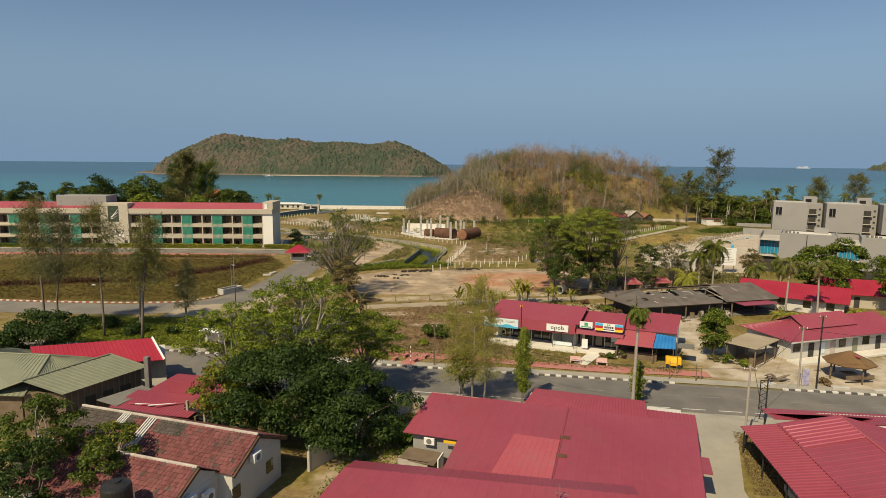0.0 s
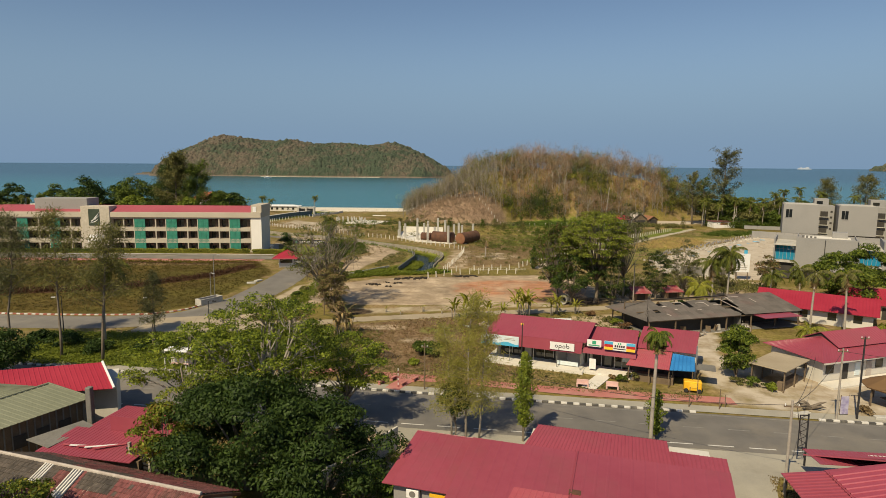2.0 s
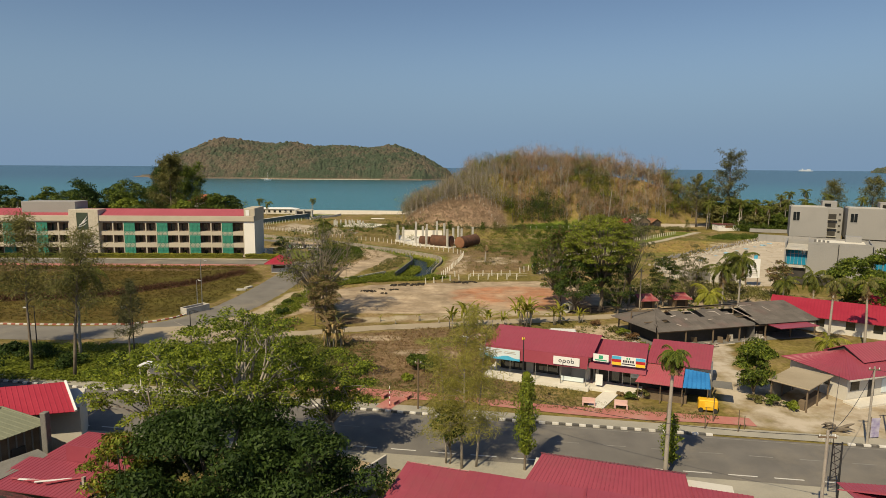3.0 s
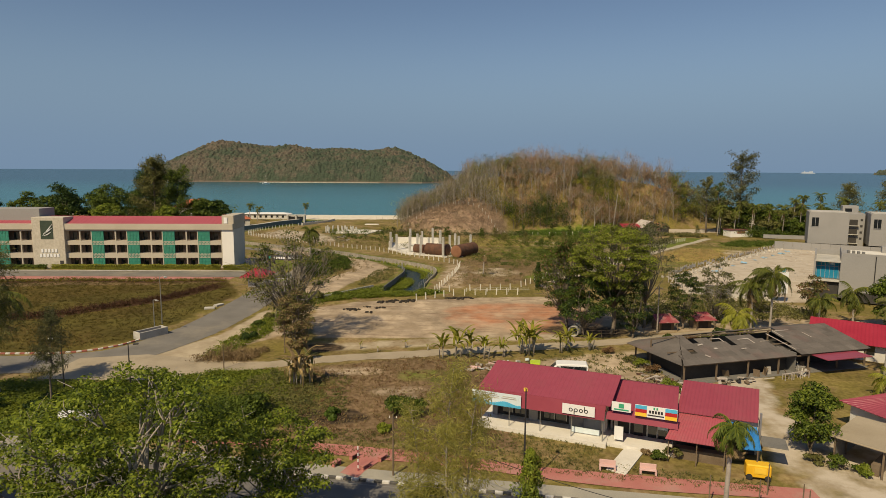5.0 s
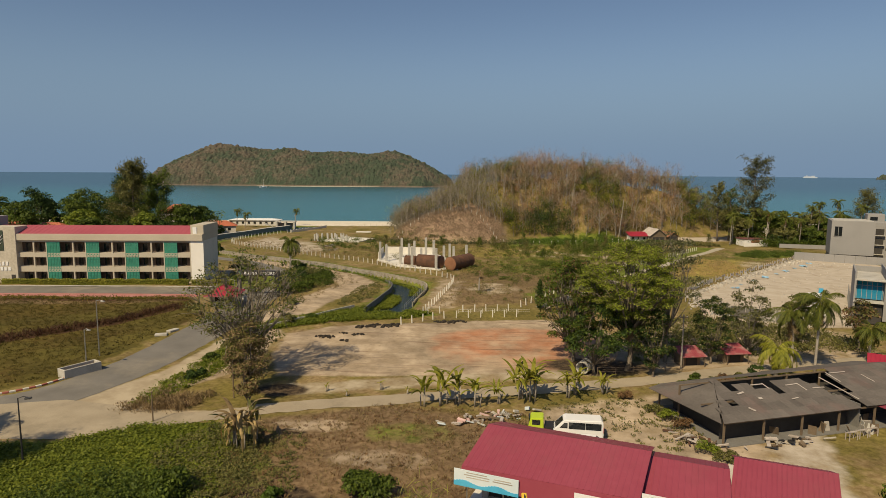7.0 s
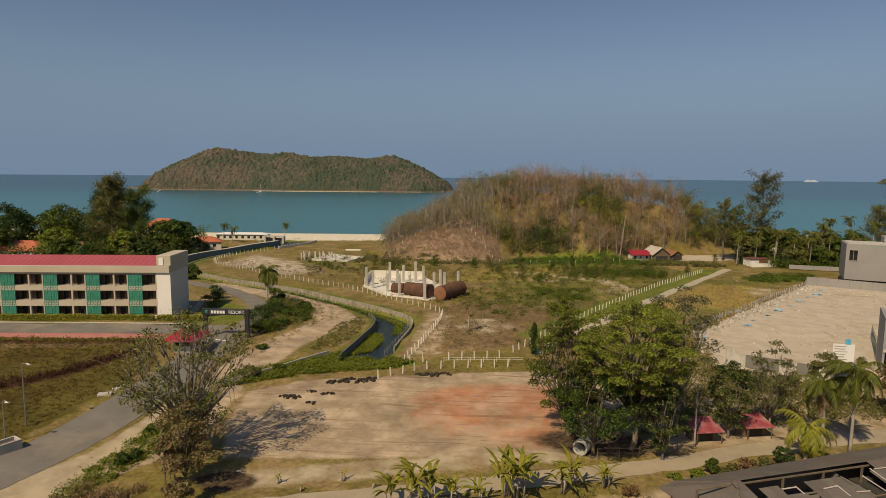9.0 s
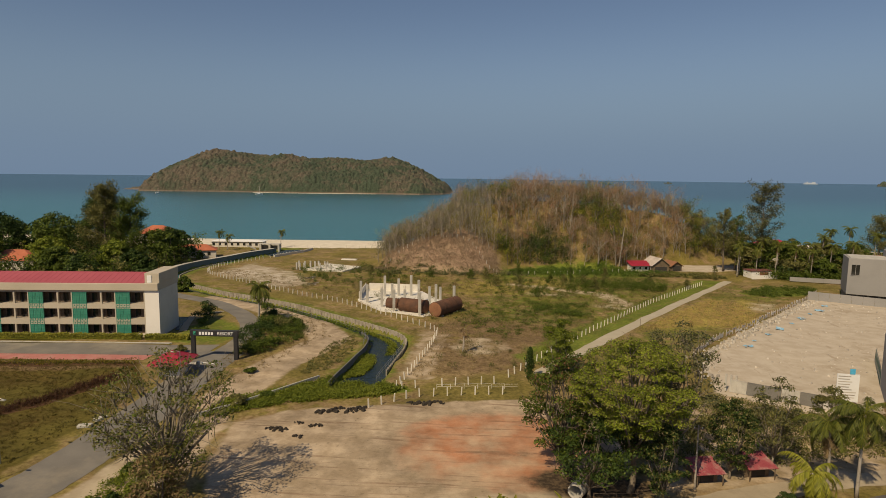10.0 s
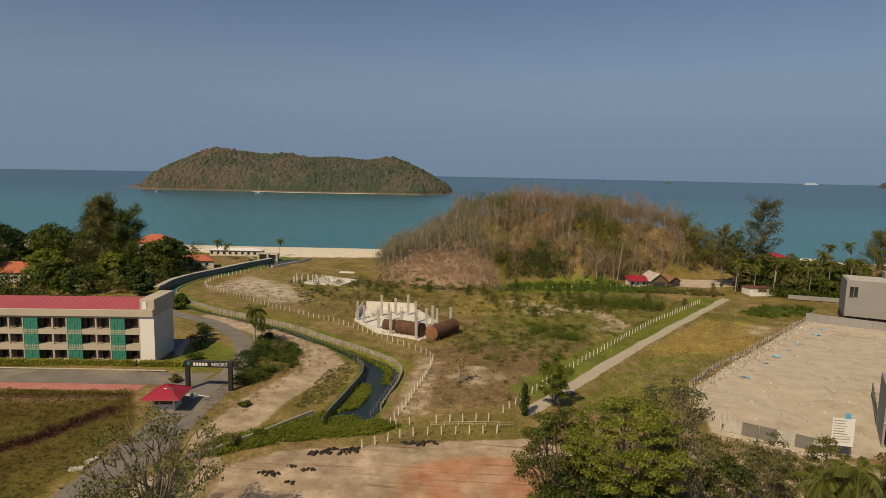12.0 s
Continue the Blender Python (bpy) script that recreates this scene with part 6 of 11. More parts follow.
# ---- front wall of the sand lot, sign board, netting ----
fw = thing("site_wall", (44.8, 161.0, 0), "grey site hoarding panels along the sand lot", "wall", rz=-29.5)
for k in range(6):
    part_box("panel", (2.0 + 2.45 * k, 0, 1.0), (2.38, 0.14, 2.1), "dark_concrete" if k in (1, 2, 4) else "concrete", fw)
for k in range(3):
    part_box("gate_post", (0.1 + 0.75 * k, 0, 1.4), (0.28, 0.28, 2.8), "concrete", fw)
sb = thing("site_sign", (59.0, 152.6, 0), "white site notice board with rows of small print", "sign", rz=-6)
part_box("board", (0, 0, 4.0), (3.0, 0.12, 4.2), "sign_white", sb)
for x in (-1.2, 1.2):
    part_box("post", (x, 0.15, 2.9), (0.16, 0.16, 5.9), "timber", sb)
bm = bmesh.new()
rnd = random.Random(4)
for k in range(9):
    L = rnd.uniform(1.4, 2.6)
    bm_box(bm, (-1.35 + L / 2, -0.08, 5.75 - 0.4 * k), (L, 0.02, 0.12))
part("print_bars", bm, "rubble", sb, "unreadable lines of print")
part_box("blue_tag", (0.5, -0.05, 6.5), (0.7, 0.08, 0.8), "sign_blue", sb)
nets = thing("safety_netting", (72.0, 166.0, 0), "dark green netting along the villa boundary", "netting", rz=62)
for k in range(6):
    part_box("net_panel", (1.45 + 2.9 * k, 0, 1.2), (2.9, 0.05, 2.3), "net_green", nets)
    part_box("post", (0.0 + 2.9 * k, 0.05, 1.6), (0.1, 0.1, 3.2), "steel", nets)

# rubble bank and blue sheets along the lot's left edge
r = np.random.default_rng(8)
vs = []
for x, y, a in along([(43.5, 166), (46, 178), (60, 196), (80, 220), (99, 244)], 0.45):
    for _ in range(2):
        c = np.array([x + r.normal(0.6, 1.0), y + r.normal(0, 0.8), 0])
        c[2] = gz(c[0], c[1]) + 0.12
        s = r.uniform(0.15, 0.55)
        vs.append((c, s))
bm = bmesh.new()
for c, s in vs:
    bm_box(bm, (c[0], c[1], c[2] + s * 0.2), (s * r.uniform(0.7, 1.6), s, s * 0.8), r.uniform(0, 90), 0.7)
tagged(link_mesh("rubble_bank", bm, "rubble"), "pale broken concrete rubble along the sand lot", "rubble", kind="stuff")
bm = bmesh.new()
for k in range(520):
    t = r.random()
    x, y = r.uniform(48, 112), r.uniform(158, 240)
    if inside(np.array([x]), np.array([y]), [(47, 164), (100, 244), (116, 236), (84, 178), (66, 156)])[0] < 0.9:
        continue
    s = r.uniform(0.08, 0.4)
    bm_box(bm, (x, y, gz(x, y) + s * 0.2), (s * 1.4, s, s * 0.6), r.uniform(0, 90), 0.7)
tagged(link_mesh("lot_rubble", bm, "rubble"), "scattered stones on the sand lot", "rubble", kind="stuff")
for i, (x, y, q) in enumerate(((59.5, 188.2, 0.9), (68.2, 199.5, 0.7), (73.3, 205.3, 1.0), (84.3, 217.9, 0.9), (94.1, 228.9, 1.1), (99.5, 236.9, 0.8), (47.2, 177.5, 0.6), (62.6, 193.0, 0.5), (78.8, 211.4, 0.5), (89.4, 224.2, 0.5))):
    sh = thing("blue_sheet", (x, y, gz(x, y) + 0.02), "crumpled pale blue plastic sheet on sand", "sheet", "blue sheets on the sand lot", rz=35 * i)
    rg = np.random.default_rng(70 + i)
    bm = bmesh.new()
    g = [[bm.verts.new((q * (0.4 * a - 1.0 + rg.normal(0, 0.12)), q * (0.4 * b - 0.8 + rg.normal(0, 0.12)), 0.04 + 0.35 * q * rg.random())) for b in range(5)] for a in range(6)]
    for a in range(5):
        for b in range(4):
            if rg.random() < 0.82:
                bm.faces.new((g[a][b], g[a + 1][b], g[a + 1][b + 1], g[a][b + 1]))
    part("sheet", bm, "faded_blue", sh)
# rough fence along the rubble
fr = thing("rough_fence", (0, 0, 0), "rough fence of pale boards and posts beside the sand lot", "fence")
rnd = random.Random(9)
for x, y, a in along([(43.5, 172), (46, 180.5), (54.1, 192.2), (66.0, 205.1), (77.1, 219.1), (87.0, 230.9), (99.1, 245.8), (108, 258)], 1.7):
    z = gz(x, y)
    part_box("post", (x, y, z + 0.7), (0.13, 0.13, rnd.uniform(1.1, 1.7)), "mortar", fr, a)
    for k in range(2):
        if rnd.random() < 0.72:
            ob = part_box("board", (0, 0, 0), (rnd.uniform(1.2, 1.9), 0.05, rnd.uniform(0.25, 0.6)), rnd.choice(["slab", "mortar", "concrete"]), fr)
            ob.matrix_basis = pose(x + 0.8 * math.cos(radians(a)), y + 0.8 * math.sin(radians(a)), z + rnd.uniform(0.35, 1.15), rnd.uniform(-14, 14), rnd.uniform(-7, 7), a)
pale_heap = thing("rubble_heap", (107.0, 246.0, gz(107, 246)), "white heap of broken boards and plaster by the wall", "rubble")
rg = np.random.default_rng(44)
for k in range(16):
    ob = part_box("fragment", (0, 0, 0), (rg.uniform(0.6, 1.8), rg.uniform(0.3, 0.8), rg.uniform(0.1, 0.3)), "slab", pale_heap)
    ob.matrix_basis = pose(rg.normal(0, 1.8), rg.normal(0, 0.7), 0.15 + 0.4 * rg.random(), rg.uniform(-15, 15), rg.uniform(-12, 12), rg.uniform(0, 180))

# ---- roadside shop row ----
shop = thing("shop_row", (1.9, 89.7, 0), "single-storey roadside shop with red metal roof and sign boards", "shop", rz=-17.6)
part_box("plinth", (6.2, 3.2, 0.15), (12.6, 7.0, 0.5), "slab", shop, label="pale raised concrete floor")
part_box("back_wall", (6.4, 5.3, 1.9), (11.6, 5.0, 3.4), "white_wall", shop)
# dark sheet paints the shade under the shop eaves
part_box("front_void", (4.9, 2.75, 1.65), (8.2, 0.2, 2.3), "dark_void", shop, label="dark sheet standing in for shopfront shade")
for i, (x, w, mt) in enumerate(((1.0, 0.5, "grey_wall"), (5.0, 0.9, "grey_wall"), (9.3, 1.4, "grey_wall"), (11.9, 0.4, "white_wall"))):
    part_box("pier", (x, 2.6, 1.6), (w, 0.4, 2.6), mt, shop)
for x in (2.3, 3.6, 6.6, 7.8):
    w = part_box("window", (x, 2.62, 1.7), (1.05, 0.08, 1.7), "dark_glass", shop)
    part_box("frame", (x, 2.58, 2.6), (1.15, 0.1, 0.08), "steel", w)
    part_box("frame", (x + 0.54, 2.58, 1.7), (0.07, 0.1, 1.8), "steel", w)
for x in (0.25, 3.1, 6.2, 9.2, 12.1):
    bm = bmesh.new()
    bm_tube(bm, [(x, 0.25, 0.2), (x, 0.25, 2.7)], [0.05, 0.05], 6)
    part("post", bm, "steel", shop)
bm = bmesh.new()
bm_ribs(bm, (-0.1, 0.0, 4.0), (12.75, 0.0, 4.0), (13.15, 5.1, 5.35), (0.35, 5.1, 5.35), 0.42, 0.018)
bm_ribs(bm, (13.2, 8.6, 4.2), (0.4, 8.6, 4.2), (0.35, 5.1, 5.35), (13.15, 5.1, 5.35), 0.42, 0.018)
part("roof", bm, "red_roof", shop, "red ribbed metal gable roof")
bm = bmesh.new()
bm_slab(bm, [(-0.15, -0.18, 2.6), (12.25, -0.18, 2.6), (12.35, -0.02, 3.98), (-0.1, -0.02, 3.98)], 0.06)
part("fascia", bm, "red_roof", shop, "red metal fascia board")
# gable end turned from the sun: its shade is in the near-black colour
bm = bmesh.new()
bm.faces.new([bm.verts.new(p) for p in ((12.45, 0.3, 3.9), (12.6, 8.3, 4.2), (12.62, 5.1, 5.2))])
part("gable", bm, "dark_void", shop)
part_box("soffit", (6.1, 1.3, 2.62), (12.0, 2.6, 0.06), "timber", shop)
# signs
sg = part_box("banner_sign", (1.9, -0.28, 3.2), (5.0, 0.06, 1.3), "sign_pale", shop, label="pale banner with blue wave and small print")
bm = bmesh.new()
for k in range(24):
    x0 = -0.6 + 5.0 * k / 24
    h = 0.38 + 0.13 * math.sin(k * 0.5)
    bm_box(bm, (x0 + 0.104, -0.32, 2.55 + h / 2), (0.215, 0.015, h))
part("wave_band", bm, "sign_blue", sg)
bm = bmesh.new()
for k, (x, z, L) in enumerate(((1.2, 3.68, 1.6), (1.2, 3.5, 2.0), (1.3, 3.32, 1.8), (3.2, 3.55, 1.3), (3.2, 3.38, 1.5))):
    bm_box(bm, (x, -0.32, z), (L, 0.012, 0.07))
part("print_bars", bm, "rubble", sg)
sg = part_box("white_sign", (9.9, -0.28, 3.3), (3.0, 0.08, 0.95), "sign_white", shop, label="white sign board with dark rounded word mark")
bm = bmesh.new()
for k, (up, dn) in enumerate(((0, 0), (0, 1), (0, 0), (1, 0))):
    x = 9.2 + 0.47 * k
    n = 12
    for j in range(n):
        a0, a1 = 2 * math.pi * j / n, 2 * math.pi * (j + 1) / n
        c = [(x + 0.19 * math.cos(a0), -0.335, 3.27 + 0.19 * math.sin(a0)), (x + 0.19 * math.cos(a1), -0.335, 3.27 + 0.19 * math.sin(a1)),
             (x + 0.11 * math.cos(a1), -0.335, 3.27 + 0.11 * math.sin(a1)), (x + 0.11 * math.cos(a0), -0.335, 3.27 + 0.11 * math.sin(a0))]
        bm.faces.new([bm.verts.new(p) for p in c])
    if up:
        bm_box(bm, (x - 0.15, -0.33, 3.48), (0.08, 0.01, 0.42))
    if dn:
        bm_box(bm, (x - 0.15, -0.33, 3.06), (0.08, 0.01, 0.42))
part("word_mark", bm, "ink", sg)
sg = part_box("small_sign", (13.7, 0.15, 4.05), (1.7, 0.08, 0.85), "sign_white", shop, label="small white sign with green emblem")
bm = bmesh.new()
bm_box(bm, (13.7, 0.09, 4.15), (0.45, 0.02, 0.4), 0)
bm_box(bm, (13.7, 0.09, 3.8), (1.3, 0.02, 0.12), 0)
part("emblem", bm, "ink_green", sg)
sg = part_box("striped_sign", (16.7, 0.1, 4.0), (3.6, 0.08, 1.05), "sign_white", shop, label="white sign with blue, red and yellow end bands")
for x in (-1.42, 1.42):
    for k, mt in enumerate(("sign_blue", "sign_red", "sign_yellow")):
        part_box("colour_band", (16.7 + x * 0.9, 0.04, 4.34 - 0.34 * k), (1.0, 0.03, 0.335), mt, sg)
bm = bmesh.new()
for k in range(5):
    bm_box(bm, (16.2 + 0.25 * k, 0.04, 4.02), (0.17, 0.02, 0.26))
bm_box(bm, (16.7, 0.04, 3.7), (1.4, 0.02, 0.1))
part("word_bars", bm, "ink", sg)
bm = bmesh.new()
bm_box(bm, (16.55, 0.04, 4.35), (0.14, 0.02, 0.2))
bm_box(bm, (16.8, 0.04, 4.35), (0.14, 0.02, 0.2))
part("leaf_mark", bm, "ink_green", sg)
# second shop
bm = bmesh.new()
bm_ribs(bm, (12.5, 0.4, 3.25), (18.5, 0.4, 3.25), (18.5, 5.6, 4.75), (12.7, 5.6, 4.75), 0.42, 0.018)
bm_ribs(bm, (18.5, 8.4, 3.9), (12.7, 8.4, 3.9), (12.7, 5.6, 4.75), (18.5, 5.6, 4.75), 0.42, 0.018)
bm_slab(bm, [(12.3, 0.22, 2.65), (18.6, 0.22, 2.65), (18.6, 0.4, 3.24), (12.3, 0.4, 3.24)], 0.05)
part("roof", bm, "red_roof", shop, "lower red metal roof")
part_box("back_wall", (15.5, 5.6, 1.7), (6.0, 4.6, 3.2), "white_wall", shop)
part_box("plinth", (15.6, 2.6, 0.12), (6.3, 4.6, 0.4), "slab", shop)
# second shopfront's inner shade, again a dark sheet
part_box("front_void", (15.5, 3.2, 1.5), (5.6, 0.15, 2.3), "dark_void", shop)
for x, w in ((13.0, 0.35), (14.3, 0.1), (15.9, 0.12), (16.8, 0.1), (17.7, 0.1), (18.3, 0.3)):
    part_box("door_frame", (x, 3.1, 1.45), (w, 0.12, 2.4), "white_wall", shop)
for x in (15.1, 16.3, 17.2):
    part_box("glass_door", (x, 3.08, 1.4), (0.85, 0.05, 2.2), "dark_glass", shop)
part_box("notice", (13.5, 0.9, 1.2), (0.8, 0.06, 1.3), "sign_white", shop)
part_box("notice", (17.3, 3.0, 1.7), (0.9, 0.06, 0.9), "sign_pale", shop)
part_box("bench_sign", (10.4, 1.2, 0.75), (2.6, 0.12, 0.5), "sign_pale", shop)
# third shop with awning and blue sheet
bm = bmesh.new()
bm_ribs(bm, (18.4, 3.0, 3.3), (25.2, 3.0, 3.3), (25.6, 7.6, 4.9), (18.9, 7.6, 4.9), 0.32, 0.02)
bm_ribs(bm, (25.7, 10.4, 3.8), (18.9, 10.4, 3.8), (18.9, 7.6, 4.9), (25.6, 7.6, 4.9), 0.32, 0.02)
part("roof", bm, "red_roof", shop, "taller red metal roof")
part_box("side_wall", (22.0, 6.6, 1.7), (6.6, 6.2, 3.2), "white_wall", shop)
# shade behind the awning, painted as a dark sheet
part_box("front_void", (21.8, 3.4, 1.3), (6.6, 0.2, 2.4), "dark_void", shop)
bm = bmesh.new()
bm_ribs(bm, (17.6, -1.1, 2.25), (22.4, -1.1, 2.25), (22.6, 3.1, 3.15), (18.6, 3.1, 3.15), 0.25, 0.025)
part("awning", bm, "red_roof_faded", shop, "faded pink metal awning")
bm = bmesh.new()
bm_ribs(bm, (22.45, -0.9, 2.2), (25.2, -0.6, 2.3), (25.1, 2.6, 3.0), (22.65, 2.9, 3.1), 0.5, 0.06)
part("tarpaulin", bm, "blue_sheet", shop, "bright blue tarpaulin awning")
for x in (17.9, 20.2, 22.4, 24.9):
    part_box("post", (x, -0.8, 1.15), (0.09, 0.09, 2.3), "timber", shop)
part_box("counter", (20.6, 0.6, 0.5), (4.6, 0.8, 1.0), "timber", shop, label="dark timber stall counter")
part_box("shelf", (20.6, 2.2, 1.1), (4.8, 0.5, 2.0), "dark_void", shop)
part_box("trunking", (25.3, 2.2, 2.3), (0.16, 0.16, 4.4), "steel", shop)
part_box("lean_to", (26.4, 2.0, 2.1), (2.0, 2.2, 0.08), "dark_concrete", shop)
yc = thing("yellow_cart", (25.4, 81.2, 0.05), "yellow street stall cart by the awning", "cart", rz=-12)
part_box("body", (0, 0, 0.75), (1.9, 1.0, 1.1), "yellow_paint", yc, bevel=0.08)
part_box("hatch", (0.1, -0.52, 0.85), (0.9, 0.05, 0.5), "sign_yellow", yc)
for x in (-0.7, 0.7):
    bm = bmesh.new()
    bm_tube(bm, [(x, -0.55, 0.25), (x, -0.42, 0.25)], [0.25, 0.25], 12)
    part("wheel", bm, "tyre", yc)

# forecourt benches, slab path and stools
ramp = thing("slab_path", (15.0, 83.2, 0.04), "pale concrete slab path to the shop door", "path", rz=-30)
part_box("slab", (0, 0, 0.05), (1.7, 5.0, 0.1), "slab", ramp)
def bench(x, y, rz):
    b = thing("bench", (x, y, 0.07), "pale pink concrete bench beside the footpath", "bench", "footpath benches", rz)
    part_box("seat", (0, 0, 0.42), (1.35, 0.45, 0.09), "pink_bench", b, bevel=0.02)
    part_box("backrest", (0, 0.22, 0.66), (1.35, 0.08, 0.4), "pink_bench", b, bevel=0.02)
    for s in (-0.62, 0.62):
        part_box("leg", (s, 0, 0.2), (0.16, 0.42, 0.4), "pink_bench", b)
    return b
b0 = bench(13.1, 81.35, -8)
copy_thing(b0, pose(16.4, 80.95, 0.07, 0, 0, -8))
for x, y, rz in ((-9.0, 81.7, 62), (-10.2, 80.2, 62), (-6.4, 81.6, 242), (-7.6, 79.9, 242)):
    lb = thing("low_bench", (x, y, 0.02), "low red-brown concrete bench beside the paved crossing", "bench", "benches at the crossing", rz)
    part_box("seat", (0, 0, 0.4), (1.0, 0.42, 0.09), "pink_paving", lb, bevel=0.02)
    for px in (-0.36, 0.36):
        part_box("leg", (px, 0, 0.18), (0.14, 0.34, 0.36), "pink_paving", lb)
sp = thing("striped_post", (-8.1, 79.4, 0.02), "slim red and white banded post at the crossing", "post")
for k in range(8):
    part_box("band", (0, 0, 0.14 + 0.28 * k), (0.09, 0.09, 0.28), "sign_white" if k % 2 else "red_roof", sp)

# vehicles behind the shop
def van(at, rz):
    v = thing("minibus", at, "white high-roof minibus parked on bare ground", "van", rz=rz)
    prof = [(-2.35, 0.35), (-2.4, 0.85), (-2.28, 1.1), (-1.45, 1.95), (-1.2, 2.05), (2.15, 2.1), (2.32, 1.9), (2.38, 0.4)]
    bm = bmesh.new()
    lo = [bm.verts.new((x, -0.86, z)) for x, z in prof]
    mi = [bm.verts.new((x, -0.94 if 0.6 < z < 1.2 else -0.82, z)) for x, z in prof]
    hi = [bm.verts.new((x, 0.86, z)) for x, z in prof]
    n = len(prof)
    for i in range(n):
        bm.faces.new((lo[i], lo[(i + 1) % n], hi[(i + 1) % n], hi[i]))
    for q in mi:
        bm.verts.remove(q)
    bm.faces.new(lo)
    bm.faces.new(hi[::-1])
    bmesh.ops.bevel(bm, geom=[e for e in bm.edges if abs(e.verts[0].co.y - e.verts[1].co.y) < 0.01], offset=0.08, segments=2, affect="EDGES")
    part("body", bm, "car_white", v, smooth=False)
    for sy in (-0.868, 0.868):
        bm = bmesh.new()
        for x0, x1, z0, z1 in ((-0.98, 0.62, 1.16, 1.82), (0.65, 2.14, 1.16, 1.82)):
            bm_box(bm, ((x0 + x1) / 2, sy, (z0 + z1) / 2), (x1 - x0, 0.03, z1 - z0))
        f = [bm.verts.new((x, sy * 1.01, z)) for x, z in ((-1.85, 1.2), (-1.08, 1.2), (-1.08, 1.75), (-1.4, 1.75))]
        bm.faces.new(f)
        part("side_window", bm, "dark_glass", v)
    bm = bmesh.new()
    bm.faces.new([bm.verts.new(p) for p in ((-2.235, -0.7, 1.17), (-2.235, 0.7, 1.17), (-1.53, 0.62, 1.91), (-1.53, -0.62, 1.91))])
    part("windscreen", bm, "dark_glass", v)
    part_box("bumper", (-2.42, 0, 0.5), (0.12, 1.7, 0.28), "black_metal", v, bevel=0.03)
    part_box("bumper", (2.4, 0, 0.5), (0.1, 1.7, 0.28), "black_metal", v, bevel=0.03)
    for y in (-0.6, 0.6):
        part_box("headlight", (-2.39, y, 0.85), (0.06, 0.35, 0.2), "sign_pale", v)
        part_box("tail_light", (2.37, y * 1.2, 1.2), (0.06, 0.16, 0.6), "bright_red", v)
    for x in (-1.5, 1.45):
        for y in (-0.8, 0.8):
            bm = bmesh.new()
            bm_tube(bm, [(x, y - 0.1, 0.33), (x, y + 0.1, 0.33)], [0.33, 0.33], 16)
            w = part("wheel", bm, "tyre", v)
            bm = bmesh.new()
            bm_tube(bm, [(x, y - 0.115, 0.33), (x, y + 0.115, 0.33)], [0.19, 0.19], 12)
            part("rim", bm, "steel", w)
    return v


van((12.6, 104.6, 0.02), -4)


def saloon(at, rz, label):
    """A low car: bonnet, cabin with glass band, four wheels."""
    v = thing("car", at, label, "car", rz=rz)
    prof = [(-2.1, 0.3), (-2.15, 0.7), (-1.2, 0.9), (-0.55, 1.38), (0.75, 1.42), (1.5, 1.0), (2.1, 0.92), (2.12, 0.3)]
    bm = bmesh.new()
    lo_, hi_ = [bm.verts.new((x, -0.8, z)) for x, z in prof], [bm.verts.new((x, 0.8, z)) for x, z in prof]
    for q in range(len(prof)):
        bm.faces.new((lo_[q], lo_[(q + 1) % len(prof)], hi_[(q + 1) % len(prof)], hi_[q]))
    bm.faces.new(lo_)
    bm.faces.new(hi_[::-1])
    bmesh.ops.bevel(bm, geom=list(bm.edges), offset=0.07, segments=2, affect="EDGES")
    part("body", bm, "car_white", v)
    for sy in (-0.8, 0.8):
        part_box("side_window", (0.12, sy, 1.14), (1.3, 0.03, 0.32), "dark_glass", v)
    for x0, z0, x1, z1 in ((-1.1, 0.97, -0.6, 1.34), (0.82, 1.38, 1.4, 1.08)):
        bm = bmesh.new()
        bm_slab(bm, [(x0, -0.66, z0 + 0.02), (x0, 0.66, z0 + 0.02), (x1, 0.62, z1 + 0.02), (x1, -0.62, z1 + 0.02)], 0.03)
        part("windscreen", bm, "dark_glass", v)
    for x in (-1.35, 1.35):
        for y in (-0.72, 0.72):
            bm = bmesh.new()
            bm_tube(bm, [(x, y - 0.09, 0.3), (x, y + 0.09, 0.3)], [0.3, 0.3], 14)
            part("wheel", bm, "tyre", v)
    return v


saloon((13.0, 101.4, 0.02), -8, "white car parked behind the shop")
lt = thing("small_lorry", (8.6, 105.4, 0.02), "lime yellow small lorry with dark load bed", "lorry", rz=-5)
bm = bmesh.new()
prof = [(-0.75, 0.4), (-0.8, 1.0), (-0.6, 1.75), (0.65, 1.8), (0.7, 0.4)]
lo = [bm.verts.new((x, -0.8, z)) for x, z in prof]
hi = [bm.verts.new((x, 0.8, z)) for x, z in prof]
for i in range(5):
    bm.faces.new((lo[i], lo[(i + 1) % 5], hi[(i + 1) % 5], hi[i]))
bm.faces.new(lo)
bm.faces.new(hi[::-1])
bmesh.ops.bevel(bm, geom=list(bm.edges), offset=0.06, segments=2, affect="EDGES")
cab = part("cab", bm, "lime_paint", lt)
part_box("window", (-0.05, -0.81, 1.35), (0.8, 0.04, 0.5), "dark_glass", cab)
part_box("windscreen", (-0.74, 0, 1.4), (0.06, 1.3, 0.5), "dark_glass", cab)
part_box("load_bed", (2.2, 0, 0.75), (2.8, 1.6, 0.4), "black_metal", lt)
for x in (-0.1, 2.6):
    for y in (-0.7, 0.7):
        bm = bmesh.new()
        bm_tube(bm, [(x, y - 0.1, 0.32), (x, y + 0.1, 0.32)], [0.32, 0.32], 14)
        part("wheel", bm, "tyre", lt)

